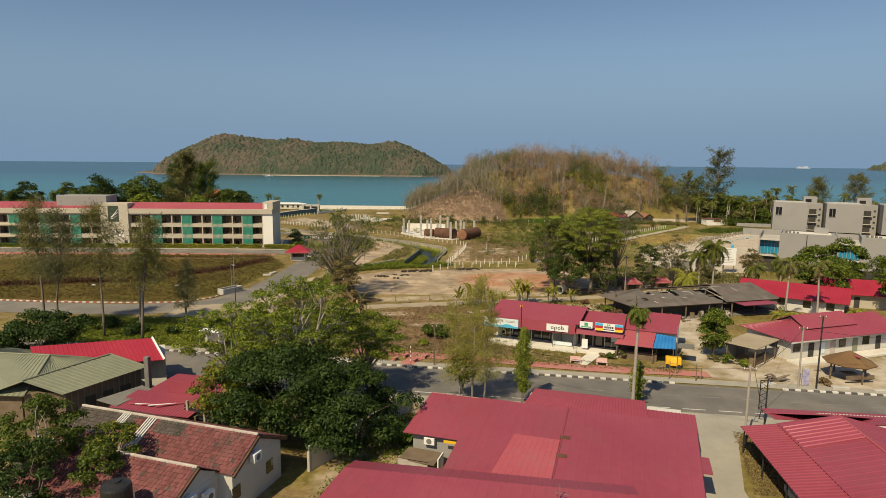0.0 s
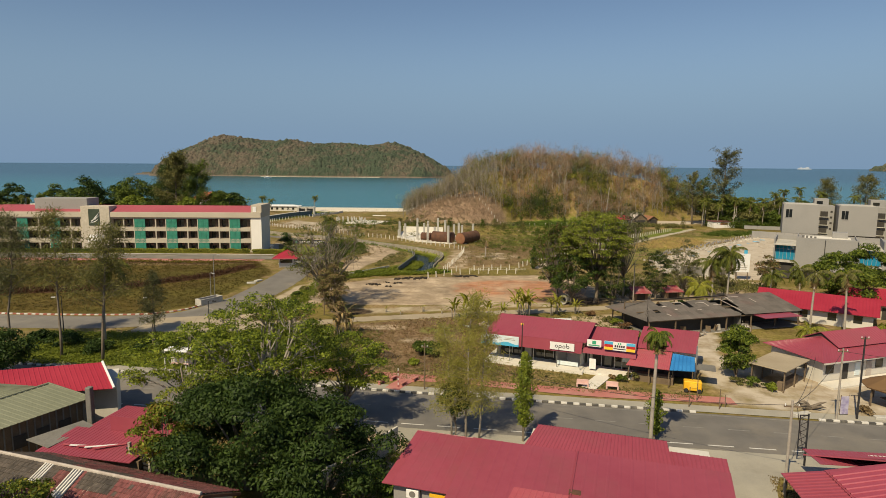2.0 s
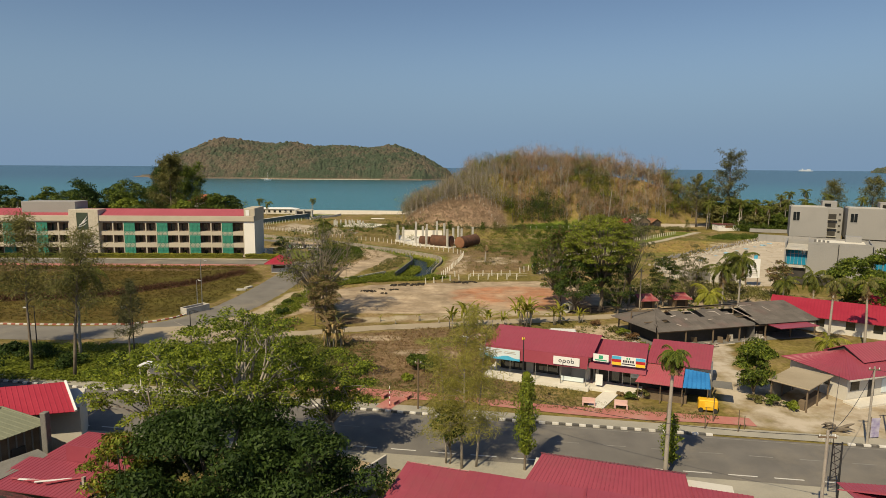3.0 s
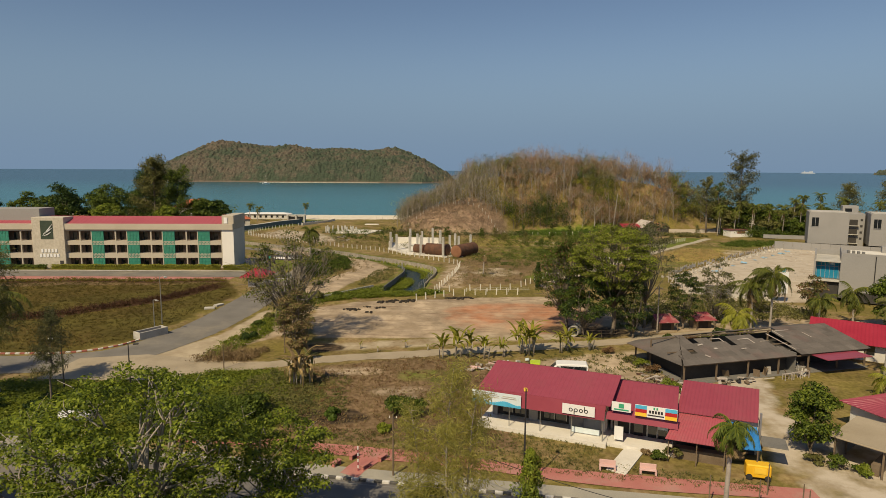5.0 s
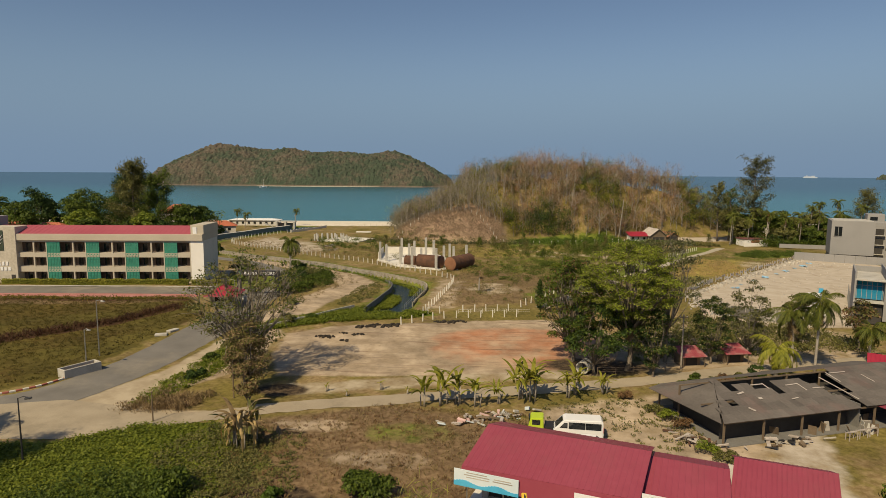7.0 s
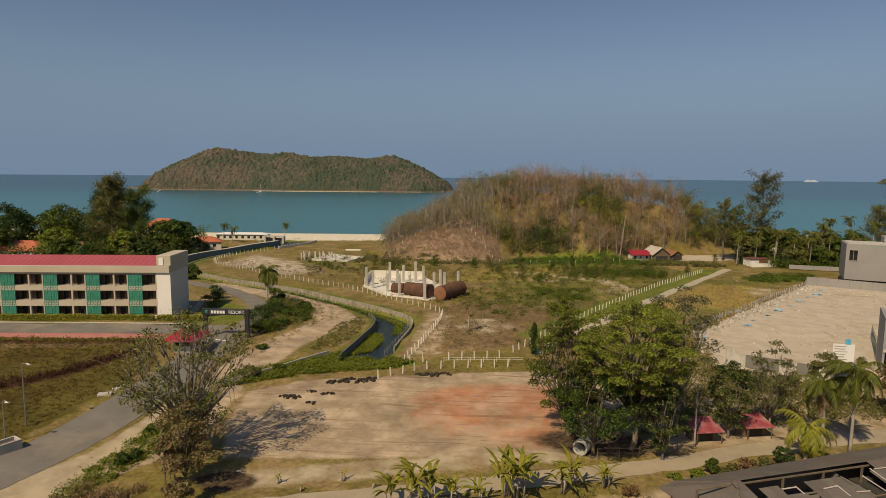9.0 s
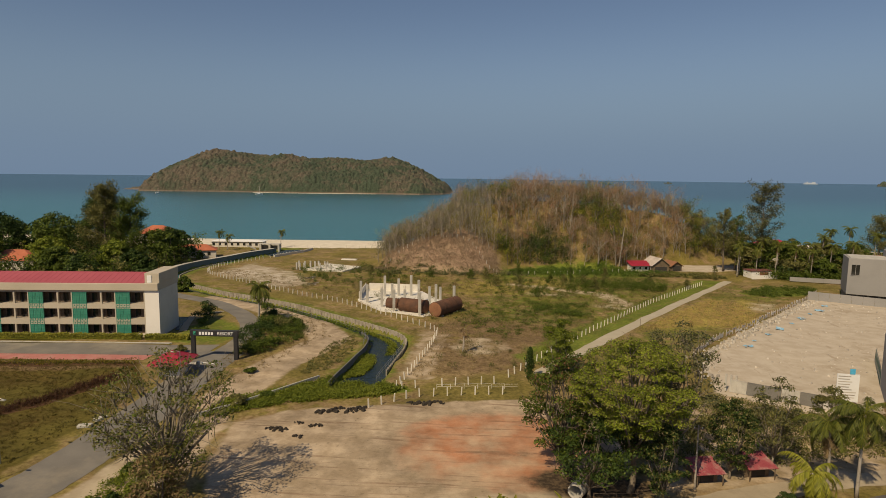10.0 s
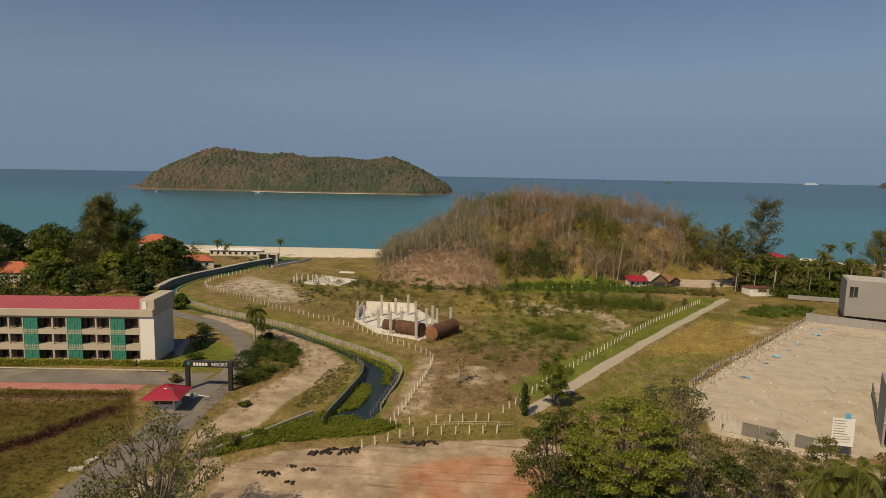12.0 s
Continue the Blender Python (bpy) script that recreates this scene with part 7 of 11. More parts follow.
# ---- long grey open shed ----
shed = thing("open_shed", (26.1, 103.6, 0), "long open shed with damaged grey sheet roof", "shed", rz=19.5)
def shed_roof(x0, x1, dz, holes, hip):
    nx_, ny_ = int((x1 - x0) / 0.95), 6
    zz = lambda y: 2.35 + dz + 1.5 * y / 7.3
    rj = random.Random(int(x0) + 5)
    for i in range(nx_):
        for j in range(ny_):
            if (i, j) in holes:
                continue
            a, b = x0 + (x1 - x0) * i / nx_, x0 + (x1 - x0) * (i + 1) / nx_
            y0, y1 = 7.3 * j / ny_, 7.3 * (j + 1) / ny_
            if hip and a < x0 + hip * y0 / 7.3:
                a = x0 + hip * y0 / 7.3
                if b <= a:
                    continue
            e = rj.uniform(0.0, 0.018)
            bm = bmesh.new()
            bm_slab(bm, [(a, y0, zz(y0) + e), (b + 0.03, y0, zz(y0) + e), (b + 0.03, y1 + 0.06, zz(y1) + 0.02 + e), (max(a, x0 + hip * y1 / 7.3) if hip else a, y1 + 0.06, zz(y1) + 0.02 + e)], 0.04)
            part("roof_sheet", bm, "grey_sheet", shed)
shed_roof(0, 16.6, 0, {(i, 5) for i in range(5, 17)} | {(8, 4), (9, 4), (10, 4), (10, 3), (15, 4), (16, 4), (16, 3), (16, 2), (5, 4), (3, 2)}, 4.5)
shed_roof(17.3, 28.5, 0.12, {(0, 5), (1, 5), (0, 4), (0, 3), (0, 2)}, 0)
bm = bmesh.new()
bm_slab(bm, [(-0.2, 0.1, 2.35), (4.5, 7.3, 3.85), (0.6, 11.0, 2.5), (-1.2, 10.6, 2.3)], 0.05)
bm_slab(bm, [(4.5, 7.5, 3.85), (28.5, 7.5, 3.97), (28.5, 11.5, 2.9), (0.6, 11.0, 2.5)], 0.05)
part("back_roof", bm, "grey_sheet", shed)
for k in range(7):
    x = 0.3 + 4.6 * k
    for y, h in ((0.3, 2.3), (7.2, 3.7), (10.6, 2.3)):
        part_box("post", (x, y, h / 2), (0.16, 0.16, h), "timber", shed)
for y, z in ((0.3, 2.28), (3.6, 2.95), (7.2, 3.72)):
    part_box("purlin", (14, y, z - 0.08), (27.6, 0.12, 0.14), "timber", shed)
rnd = random.Random(33)
for x, y, L, W, a in ((8.6, 5.6, 1.5, 0.14, 0), (9.4, 5.2, 0.14, 1.1, 0), (12.6, 5.0, 1.7, 0.14, 4), (13.4, 4.4, 0.14, 1.4, 0), (5.6, 4.4, 1.1, 0.22, 20), (17.2, 3.4, 0.16, 4.6, 8), (18.6, 5.4, 0.14, 2.0, 0), (20.0, 6.2, 2.2, 0.12, 0), (4.6, 1.6, 0.3, 0.7, 30), (10.8, 2.6, 1.0, 0.14, 12), (15.2, 4.0, 1.4, 0.12, -6), (22.6, 4.6, 0.12, 1.6, 4), (7.0, 3.2, 0.5, 0.3, 10)):
    ob = part_box("torn_edge", (0, 0, 0), (L, W, 0.03), "mortar", shed)
    ob.matrix_basis = pose(x, y, 2.35 + (0.12 if x > 17 else 0) + 1.5 * y / 7.3 + 0.075, 11.6, 0, a)
part_box("rear_wall", (15, 10.4, 1.15), (26, 0.15, 2.3), "dark_concrete", shed)
# black panels added to imitate the deep shade under the shed roof
part_box("shade_cloth", (8.6, 1.5, 1.1), (15.6, 0.06, 2.2), "black_metal", shed, label="black panel added for the shed's inner shade")
part_box("shade_cloth", (1.4, 5.6, 1.1), (0.06, 8.0, 2.2), "black_metal", shed)
# floor coloured dark for the same shade
part_box("floor_slab", (14, 5.2, 0.03), (28, 10.8, 0.1), "dark_concrete", shed)
part_box("partition", (16.8, 5.4, 1.3), (0.15, 10, 2.6), "dark_concrete", shed)
# blocks of clutter, near-black because the shade is put into their colour
part_box("stored_crate", (8.0, 6.6, 0.7), (7.0, 2.6, 1.4), "dark_void", shed)
part_box("stored_crate", (22.5, 5.6, 1.0), (8.5, 5.0, 2.0), "dark_void", shed)
part_box("red_canopy", (22.5, -1.0, 2.25), (7.0, 2.6, 0.08), "red_roof", shed, label="low red metal canopy")
rnd = random.Random(12)
for k in range(13):
    x, y = rnd.uniform(6, 19), rnd.uniform(-1.2, 1.5)
    c, s = math.cos(radians(19.5)), math.sin(radians(19.5))
    bd = thing("timber_board", (26.1 + x * c - y * s, 103.6 + x * s + y * c, 0.02), "old pale board leaning by the shed", "board", "boards by the shed", rnd.uniform(0, 180))
    ob = part_box("board", (0, 0, 0.5), (rnd.uniform(0.4, 1.1), 0.06, 1.0), rnd.choice(["timber", "concrete", "rubble"]), bd)
    ob.matrix_basis = pose(0, 0, 0, rnd.uniform(-30, 30), 0, 0)
for k in range(3):
    wt = thing("work_trestle", (39.5 + 1.3 * k, 106.6 + 0.6 * k, 0), "pale timber trestle by the shed", "trestle", "trestles by the shed", 20)
    part_box("top", (0, 0, 0.8), (1.2, 0.14, 0.1), "mortar", wt)
    for x in (-0.5, 0.5):
        for y in (-0.22, 0.22):
            part_box("leg", (x, y, 0.39), (0.07, 0.07, 0.8), "mortar", wt)

# ---- bright red roofed house behind the shed ----
rh = thing("red_roofed_house", (57.5, 118.2, 0), "low house with bright red gable roof", "house", rz=-30)
part_box("wall", (0, 0, 1.3), (16, 8, 2.6), "white_wall", rh)
bm = bmesh.new()
bm_ribs(bm, (-8.8, -5.0, 2.4), (8.8, -5.0, 2.4), (8.8, 0, 4.4), (-8.8, 0, 4.4), 0.45, 0.03)
bm_ribs(bm, (8.8, 5.0, 2.4), (-8.8, 5.0, 2.4), (-8.8, 0, 4.4), (8.8, 0, 4.4), 0.45, 0.03)
part("roof", bm, "bright_red", rh, "bright red ribbed metal roof")
for x in (-5, -1.5, 2.5, 6):
    part_box("window", (x, -4.02, 1.5), (1.2, 0.08, 1.2), "dark_glass", rh)
rh2 = thing("red_roofed_house", (70.5, 121.5, 0), "low house with bright red hipped roof and porch", "house", rz=-12)
part_box("wall", (0, 0, 1.3), (10, 7, 2.6), "cream_wall", rh2)
bm = bmesh.new()
bm_ribs(bm, (-6, -4.4, 2.5), (6, -4.4, 2.5), (6, 0, 4.7), (-6, 0, 4.7), 0.45, 0.03)
bm_ribs(bm, (6, 4.4, 2.5), (-6, 4.4, 2.5), (-6, 0, 4.7), (6, 0, 4.7), 0.45, 0.03)
part("roof", bm, "bright_red", rh2)
part_box("door", (-1, -3.52, 1.0), (0.9, 0.06, 2.0), "dark_void", rh2)

def debris(at, rx_, ry_, n, mats, label, seed, rz=0.0):
    """A loose heap of planks, bags and broken bits."""
    ob = thing("debris_heap", at, label, "rubbish", rz=rz)
    rg_ = np.random.default_rng(seed)
    for k in range(n):
        q = part_box("scrap", (0, 0, 0), (rg_.uniform(0.3, 1.5), rg_.uniform(0.08, 0.4), rg_.uniform(0.05, 0.25)), mats[k % len(mats)], ob)
        q.matrix_basis = pose(rg_.normal(0, rx_), rg_.normal(0, ry_), rg_.uniform(0.08, 0.45), rg_.uniform(-20, 20), rg_.uniform(-18, 18), rg_.uniform(0, 180))
    return ob


debris((3.8, 108.2, 0), 2.2, 0.7, 46, ("rubble", "pink_bench", "mortar", "concrete", "sign_pale", "timber"), "scattered pale rubbish and rubble on bare ground", 801, 25)
debris((23.9, 104.2, 0), 1.5, 0.6, 34, ("timber", "mortar", "rust", "bark"), "heap of broken planks beside the shed", 802, -50)
debris((33.5, 105.2, 0), 2.6, 0.5, 22, ("timber", "mortar", "rubble", "black_metal"), "scattered timber before the shed", 803, 19)
for i, (x, y, hh) in enumerate(((22.6, 109.4, 1.6), (23.4, 107.8, 1.3), (22.0, 111.6, 1.4), (24.2, 102.0, 1.5), (19.6, 115.6, 1.0), (25.2, 101.0, 1.2))):
    bush((x, y, 0), 1.2, hh, ("leaf_light", "leaf_rust", "leaf_olive")[i % 3], "rough weeds beside the shed", 810 + i, n=90, clumps=7, leaf=(0.3, 0.09), group="weeds beside the shed")

# small sheds with old red roofs by the lane
for i, (x, y) in enumerate(((31.0, 129.6), (37.5, 131.6))):
    sm = thing("small_shed", (x, y, 0), "small shed with faded patchy red roof under trees", "shed", "sheds under the trees", 12)
    part_box("wall", (0, 0.45, 0.75), (3.0, 1.5, 1.5), "timber", sm)
    part_box("door", (0.2, -0.32, 0.65), (1.6, 0.05, 1.3), "dark_void", sm)
    for px in (-1.55, 1.55):
        part_box("post", (px, -1.3, 0.75), (0.1, 0.1, 1.5), "timber", sm)
    bm = bmesh.new()
    bm_ribs(bm, (-1.85, -1.5, 1.5), (1.85, -1.5, 1.5), (1.6, 1.4, 2.3), (-1.6, 1.4, 2.3), 0.3, 0.03)
    part("roof", bm, "shed_roof", sm)
pp = thing("concrete_pipe", (16.2, 124.8, 0), "short pale concrete drain pipe on bare ground", "pipe", rz=60)
bm = bmesh.new()
n = 20
ring = lambda x, r_: [bm.verts.new((x, r_ * math.cos(2 * math.pi * k / n), 0.83 + r_ * math.sin(2 * math.pi * k / n))) for k in range(n)]
A0, A1, B0, B1 = ring(-0.9, 0.85), ring(0.9, 0.85), ring(-0.9, 0.68), ring(0.9, 0.68)
for k in range(n):
    j = (k + 1) % n
    bm.faces.new((A0[k], A0[j], A1[j], A1[k]))
    bm.faces.new((B0[j], B0[k], B1[k], B1[j]))
    bm.faces.new((A0[j], A0[k], B0[k], B0[j]))
    bm.faces.new((A1[k], A1[j], B1[j], B1[k]))
part("pipe_wall", bm, "concrete", pp)

for i, (x, y, rr_, h, mt) in enumerate(((29.0, 121.2, 1.0, 2.3, "leaf_mid"), (30.8, 120.6, 1.2, 1.5, "leaf_olive"), (32.6, 121.6, 1.4, 1.6, "leaf_rust"), (34.6, 122.4, 1.1, 1.7, "leaf_olive"), (35.6, 122.0, 0.9, 1.3, "leaf_rust"), (37.6, 124.2, 1.1, 2.5, "leaf_dark"), (27.4, 119.8, 1.1, 1.2, "leaf_light"), (24.8, 119.2, 0.9, 0.9, "leaf_light"))):
    bush((x, y, 0), rr_, h, mt, "overgrown shrub along the lane verge", 840 + i, n=130, clumps=9, leaf=(0.26, 0.11), group="shrubs along the lane")

# ---- white house with red roof beyond the driveway ----
hr = thing("roadside_house", (41.3, 84.3, 0), "white roadside house with dark red hipped roof", "house", rz=22.7)
part_box("wall", (10.2, 4.6, 1.5), (18.8, 7.4, 3.0), "white_wall", hr)
bm = bmesh.new()
bm_ribs(bm, (0, 0, 2.8), (20.5, -0.2, 2.8), (20.5, 4.5, 4.5), (4.6, 4.5, 4.5), 0.45, 0.03)
bm_ribs(bm, (0, 9, 2.8), (0, 0, 2.8), (4.6, 4.5, 4.5), (4.6, 4.5, 4.5), 0.45, 0.03)
bm_ribs(bm, (20.5, 9, 2.8), (0, 9, 2.8), (4.6, 4.5, 4.5), (20.5, 4.5, 4.5), 0.45, 0.03)
part("roof", bm, "red_roof", hr, "dark red hipped metal roof")
bm = bmesh.new()
bm_ribs(bm, (4.4, 1.9, 3.75), (13.9, 1.9, 3.75), (13.9, 4.5, 5.05), (4.4, 4.5, 5.05), 0.45, 0.03)
bm_ribs(bm, (13.9, 7.1, 3.75), (4.4, 7.1, 3.75), (4.4, 4.5, 5.05), (13.9, 4.5, 5.05), 0.45, 0.03)
part("upper_roof", bm, "red_roof", hr, "raised upper gable roof")
bm = bmesh.new()
bm.faces.new([bm.verts.new(p) for p in ((4.6, 2.1, 3.75), (4.6, 6.9, 3.75), (4.6, 4.5, 4.95))])
part("gable", bm, "dark_void", hr)
part_box("fascia", (10.2, 0.0, 2.72), (20.6, 0.06, 0.18), "white_wall", hr)
for k, (x, w, h, z, mt) in enumerate(((1.9, 1.2, 1.1, 1.7, "dark_glass"), (4.4, 0.9, 2.0, 1.1, "dark_void"), (6.4, 0.8, 1.6, 1.3, "sign_pale"), (8.3, 0.9, 2.0, 1.1, "mortar"), (10.0, 1.2, 1.2, 1.7, "dark_glass"), (12.4, 0.9, 2.0, 1.1, "green_sheet"), (14.4, 1.2, 1.2, 1.7, "dark_glass"), (16.8, 0.9, 2.0, 1.1, "dark_void"))):
    part_box("door" if h > 1.5 else "window", (x, 0.86, z), (w, 0.08, h), mt, hr)
part_box("window", (0.76, 3.6, 1.7), (0.08, 1.3, 1.1), "dark_glass", hr)
part_box("floor_slab", (10.2, -0.2, 0.1), (20, 2.0, 0.24), "slab", hr)

aw = thing("stall_canopy", (36.6, 85.2, 0), "flat pale concrete slab canopy over a dark food stall", "stall", rz=44)
part_box("slab", (0, 0, 2.62), (6.8, 4.2, 0.14), "lane_concrete", aw, bevel=0.02)
for x in (-3.0, 0, 3.0):
    for y in (-1.8, 1.8):
        part_box("post", (x, y, 1.28), (0.14, 0.14, 2.56), "timber", aw)
part_box("counter", (-0.4, -1.2, 0.5), (4.6, 0.6, 1.0), "timber", aw)
part_box("back_screen", (0, 1.9, 1.2), (5.4, 0.1, 2.4), "dark_concrete", aw)
gz_ = thing("thatched_gazebo", (45.6, 79.2, 0), "small open gazebo with brown thatched roof", "gazebo", rz=10)
bm = bmesh.new()
nf = 8
top = (0, 0, 3.5)
rim = [(2.9 * math.cos(2 * math.pi * k / nf), 2.9 * math.sin(2 * math.pi * k / nf), 2.15) for k in range(nf)]
v_rim, v_low = [bm.verts.new(p) for p in rim], [bm.verts.new((p[0] * 0.97, p[1] * 0.97, p[2] - 0.14)) for p in rim]
v_top, v_in = bm.verts.new(top), bm.verts.new((0, 0, 3.3))
for k in range(nf):
    n_ = (k + 1) % nf
    bm.faces.new((v_rim[k], v_rim[n_], v_top))
    bm.faces.new((v_low[n_], v_low[k], v_in))
    bm.faces.new((v_low[k], v_low[n_], v_rim[n_], v_rim[k]))
part("roof", bm, "leaf_rust", gz_, "brown thatched roof")
for k in range(0, nf, 2):
    a = 2 * math.pi * k / nf
    part_box("post", (2.3 * math.cos(a), 2.3 * math.sin(a), 1.05), (0.14, 0.14, 2.1), "timber", gz_)
part_box("railing", (0, -1.9, 0.75), (3.6, 0.1, 0.5), "timber", gz_)
part_box("table", (0, 0, 0.72), (1.6, 1.0, 0.08), "timber", gz_)
part_box("ridge_cap", (0, -0.75, 3.1), (0.4, 1.6, 0.1), "red_roof_faded", gz_)

# ---- shop houses with red roofs on the near side of the road ----
rr1 = thing("red_roof_house", (-3.6, 60.0, 0), "broad low building with red metal roofs", "building", rz=-12.8)
part_box("wall", (4.0, -4.2, 1.2), (7.4, 3.6, 2.4), "grey_wall", rr1)
part_box("wall", (14.2, -8.0, 1.25), (17.6, 13.6, 2.5), "white_wall", rr1)
bm = bmesh.new()
bm_ribs(bm, (-0.4, -6.6, 2.6), (4.8, -6.6, 2.6), (4.8, 0.0, 3.75), (0.0, 0.0, 3.75), 0.8, 0.014)
part("roof_wing", bm, "red_roof", rr1, "red ribbed roof over the end wing")
bm = bmesh.new()
bm_ribs(bm, (4.75, -13.0, 2.55), (12.9, -13.0, 2.55), (12.9, 0.05, 3.85), (4.75, 0.05, 3.85), 0.8, 0.014)
part("roof_left", bm, "red_roof", rr1, "red ribbed roof panel")
bm = bmesh.new()
bm_ribs(bm, (12.95, -17.5, 2.4), (23.1, -17.5, 2.4), (23.6, 0.05, 3.9), (12.95, 0.05, 3.9), 0.8, 0.014)
part("roof_right", bm, "red_roof", rr1, "red ribbed roof panel")
bm = bmesh.new()
bm_ribs(bm, (8.3, -12.5, 2.72), (12.85, -12.5, 2.72), (12.85, -5.6, 3.38), (9.1, -5.6, 3.38), 0.5, 0.02)
part("roof_patch", bm, "red_roof_faded", rr1, "lighter newer red sheets")
bm = bmesh.new()
bm_ribs(bm, (23.9, 2.6, 2.3), (-0.2, 2.6, 2.3), (0, 0.05, 3.8), (23.6, 0.05, 3.85), 0.8, 0.014)
part("roof_front", bm, "red_roof", rr1)
for y in (-5.2, -8.0):
    part_box("skylight", (13.2, y, 3.44 if y > -6 else 3.2), (0.8, 0.5, 0.16), "rust", rr1)
bm = bmesh.new()
bm_tube(bm, [(12.95, -11, 2.98), (12.95, 0.05, 3.93)], [0.06, 0.06], 6)
part("roof_seam", bm, "red_roof", rr1)
part_box("side_hood", (23.7, -5.2, 2.75), (1.1, 2.6, 0.12), "red_roof", rr1)
part_box("side_window", (23.06, -8.0, 1.6), (0.1, 1.4, 1.3), "dark_void", rr1)
ac = part_box("air_conditioner", (1.9, -6.25, 2.0), (0.95, 0.4, 0.65), "sign_white", rr1, label="white air-conditioner unit", bevel=0.03)
bm = bmesh.new()
bm_tube(bm, [(1.9, -6.47, 2.0), (1.9, -6.44, 2.0)], [0.24, 0.24], 16)
part("fan_grille", bm, "dark_concrete", ac)
part_box("timber_lean_to", (1.6, -7.6, 1.2), (3.2, 2.2, 0.1), "timber", rr1, -4, label="weathered plank lean-to roof")
part_box("timber_screen", (1.2, -8.6, 0.65), (2.6, 0.1, 1.2), "rubble", rr1)
part_box("orange_trim", (4.0, -6.72, 2.35), (1.4, 0.1, 0.2), "yellow_paint", rr1)
part_box("white_sheet", (3.6, -8.6, 1.2), (0.1, 1.4, 1.6), "sign_white", rr1)

rr2 = thing("red_roof_house", (5.1, 60.5, 0), "roadside shop house with red metal roof", "building", rz=-12.8)
part_box("wall", (7.4, 1.2, 1.3), (14.2, 4.8, 2.6), "white_wall", rr2)
bm = bmesh.new()
bm_ribs(bm, (0.0, -1.4, 2.85), (11.6, -1.4, 2.85), (11.2, 2.4, 3.55), (0.9, 2.4, 3.55), 0.3, 0.03)
bm_ribs(bm, (11.6, 4.6, 2.6), (0.5, 4.6, 2.6), (0.9, 2.4, 3.55), (11.2, 2.4, 3.55), 0.3, 0.03)
part("roof", bm, "red_roof", rr2, "red ribbed metal roof")
bm = bmesh.new()
bm_ribs(bm, (11.6, -1.5, 2.55), (15.6, -1.5, 2.55), (15.6, 1.9, 2.95), (11.3, 1.9, 2.95), 0.3, 0.03)
part("side_roof", bm, "red_roof", rr2, "lower red side roof")

rr4 = thing("red_roof_house", (-8.6, 44.6, 0), "low building with red metal roof beside the alley", "building", rz=-5.4)
part_box("wall", (10, -4.6, 1.7), (19, 7.4, 3.4), "white_wall", rr4)
bm = bmesh.new()
bm_ribs(bm, (-1.4, -8.6, 2.9), (20.5, -8.6, 2.9), (20.5, 0.0, 4.0), (0.2, 0.0, 4.0), 0.8, 0.014)
bm_ribs(bm, (20.5, 2.4, 3.3), (0.2, 2.4, 3.3), (0.2, 0.0, 4.0), (20.5, 0.0, 4.0), 0.8, 0.014)
part("roof", bm, "red_roof", rr4, "red ribbed metal roof")
bm = bmesh.new()
bm_tube(bm, [(15.3, -1.2, 3.8), (15.3, -1.2, 4.9)], [0.03, 0.03], 5)
bm_tube(bm, [(15.0, -1.2, 4.3), (15.9, -1.4, 4.3)], [0.02, 0.02], 4)
part("aerial", bm, "steel", rr4)

# ---- red roofed building beyond the alley ----
rr3 = thing("red_roof_house", (32.0, 57.4, 0), "corner shop house with red hipped roof and side awning", "building", rz=-2.5)
part_box("wall", (0.6, -10.5, 1.4), (9.6, 19, 2.8), "white_wall", rr3)
bm = bmesh.new()
bm_ribs(bm, (-4.6, 0.2, 2.95), (-4.6, -22, 2.95), (0, -22, 4.3), (0, -0.6, 4.3), 0.75, 0.02)
part("roof_slope", bm, "red_roof", rr3, "red ribbed metal roof slope")
bm = bmesh.new()
bm_ribs(bm, (5.6, -22, 2.7), (5.6, 0.2, 2.7), (0, -0.6, 4.3), (0, -22, 4.3), 0.45, 0.04)
part("roof_slope", bm, "red_roof", rr3)
bm = bmesh.new()
bm_ribs(bm, (5.6, 3.6, 2.5), (-4.6, 3.6, 2.5), (0, -0.6, 4.3), (0, -0.6, 4.3), 0.45, 0.03)
part("roof_hip", bm, "red_roof", rr3)
bm = bmesh.new()
bm_ribs(bm, (-4.5, -0.3, 3.03), (-4.5, -4.6, 3.03), (-0.1, -5.0, 4.34), (-0.1, -0.9, 4.34), 0.62, 0.07)
part("new_sheet", bm, "red_gloss", rr3, "newer glossy red roof sheets")
bm = bmesh.new()
bm_tube(bm, [(0, -0.6, 4.33), (0, -22, 4.33)], [0.09, 0.09], 6)
part("ridge_cap", bm, "red_roof_faded", rr3)
bm = bmesh.new()
bm_ribs(bm, (-7.6, 0.3, 2.45), (-7.9, -22, 2.45), (-4.55, -22, 2.85), (-4.55, 0.3, 2.85), 0.42, 0.08)
part("side_awning", bm, "red_roof", rr3, "deeply ribbed red metal side awning")
for y in (-0.2, -4.5, -9, -13.5):
    part_box("awning_post", (-7.4, y, 1.2), (0.09, 0.09, 2.4), "black_metal", rr3)
part_box("side_door", (-4.25, -5, 1.1), (0.1, 1.2, 2.1), "dark_void", rr3)
part_box("bench", (-6.2, -8, 0.45), (0.6, 3.0, 0.5), "concrete", rr3)
part_box("rear_roof", (-1.4, -17, 3.9), (5.5, 6, 0.1), "red_roof_faded", rr3)
part_box("front_shop", (5.0, 2.0, 1.3), (9, 4.0, 2.6), "white_wall", rr3)
bm = bmesh.new()
bm_ribs(bm, (-4.2, 1.6, 2.75), (10.0, 1.6, 2.75), (10.0, 4.6, 2.55), (-4.2, 4.6, 2.55), 0.3, 0.03)
part("front_awning", bm, "red_roof", rr3)

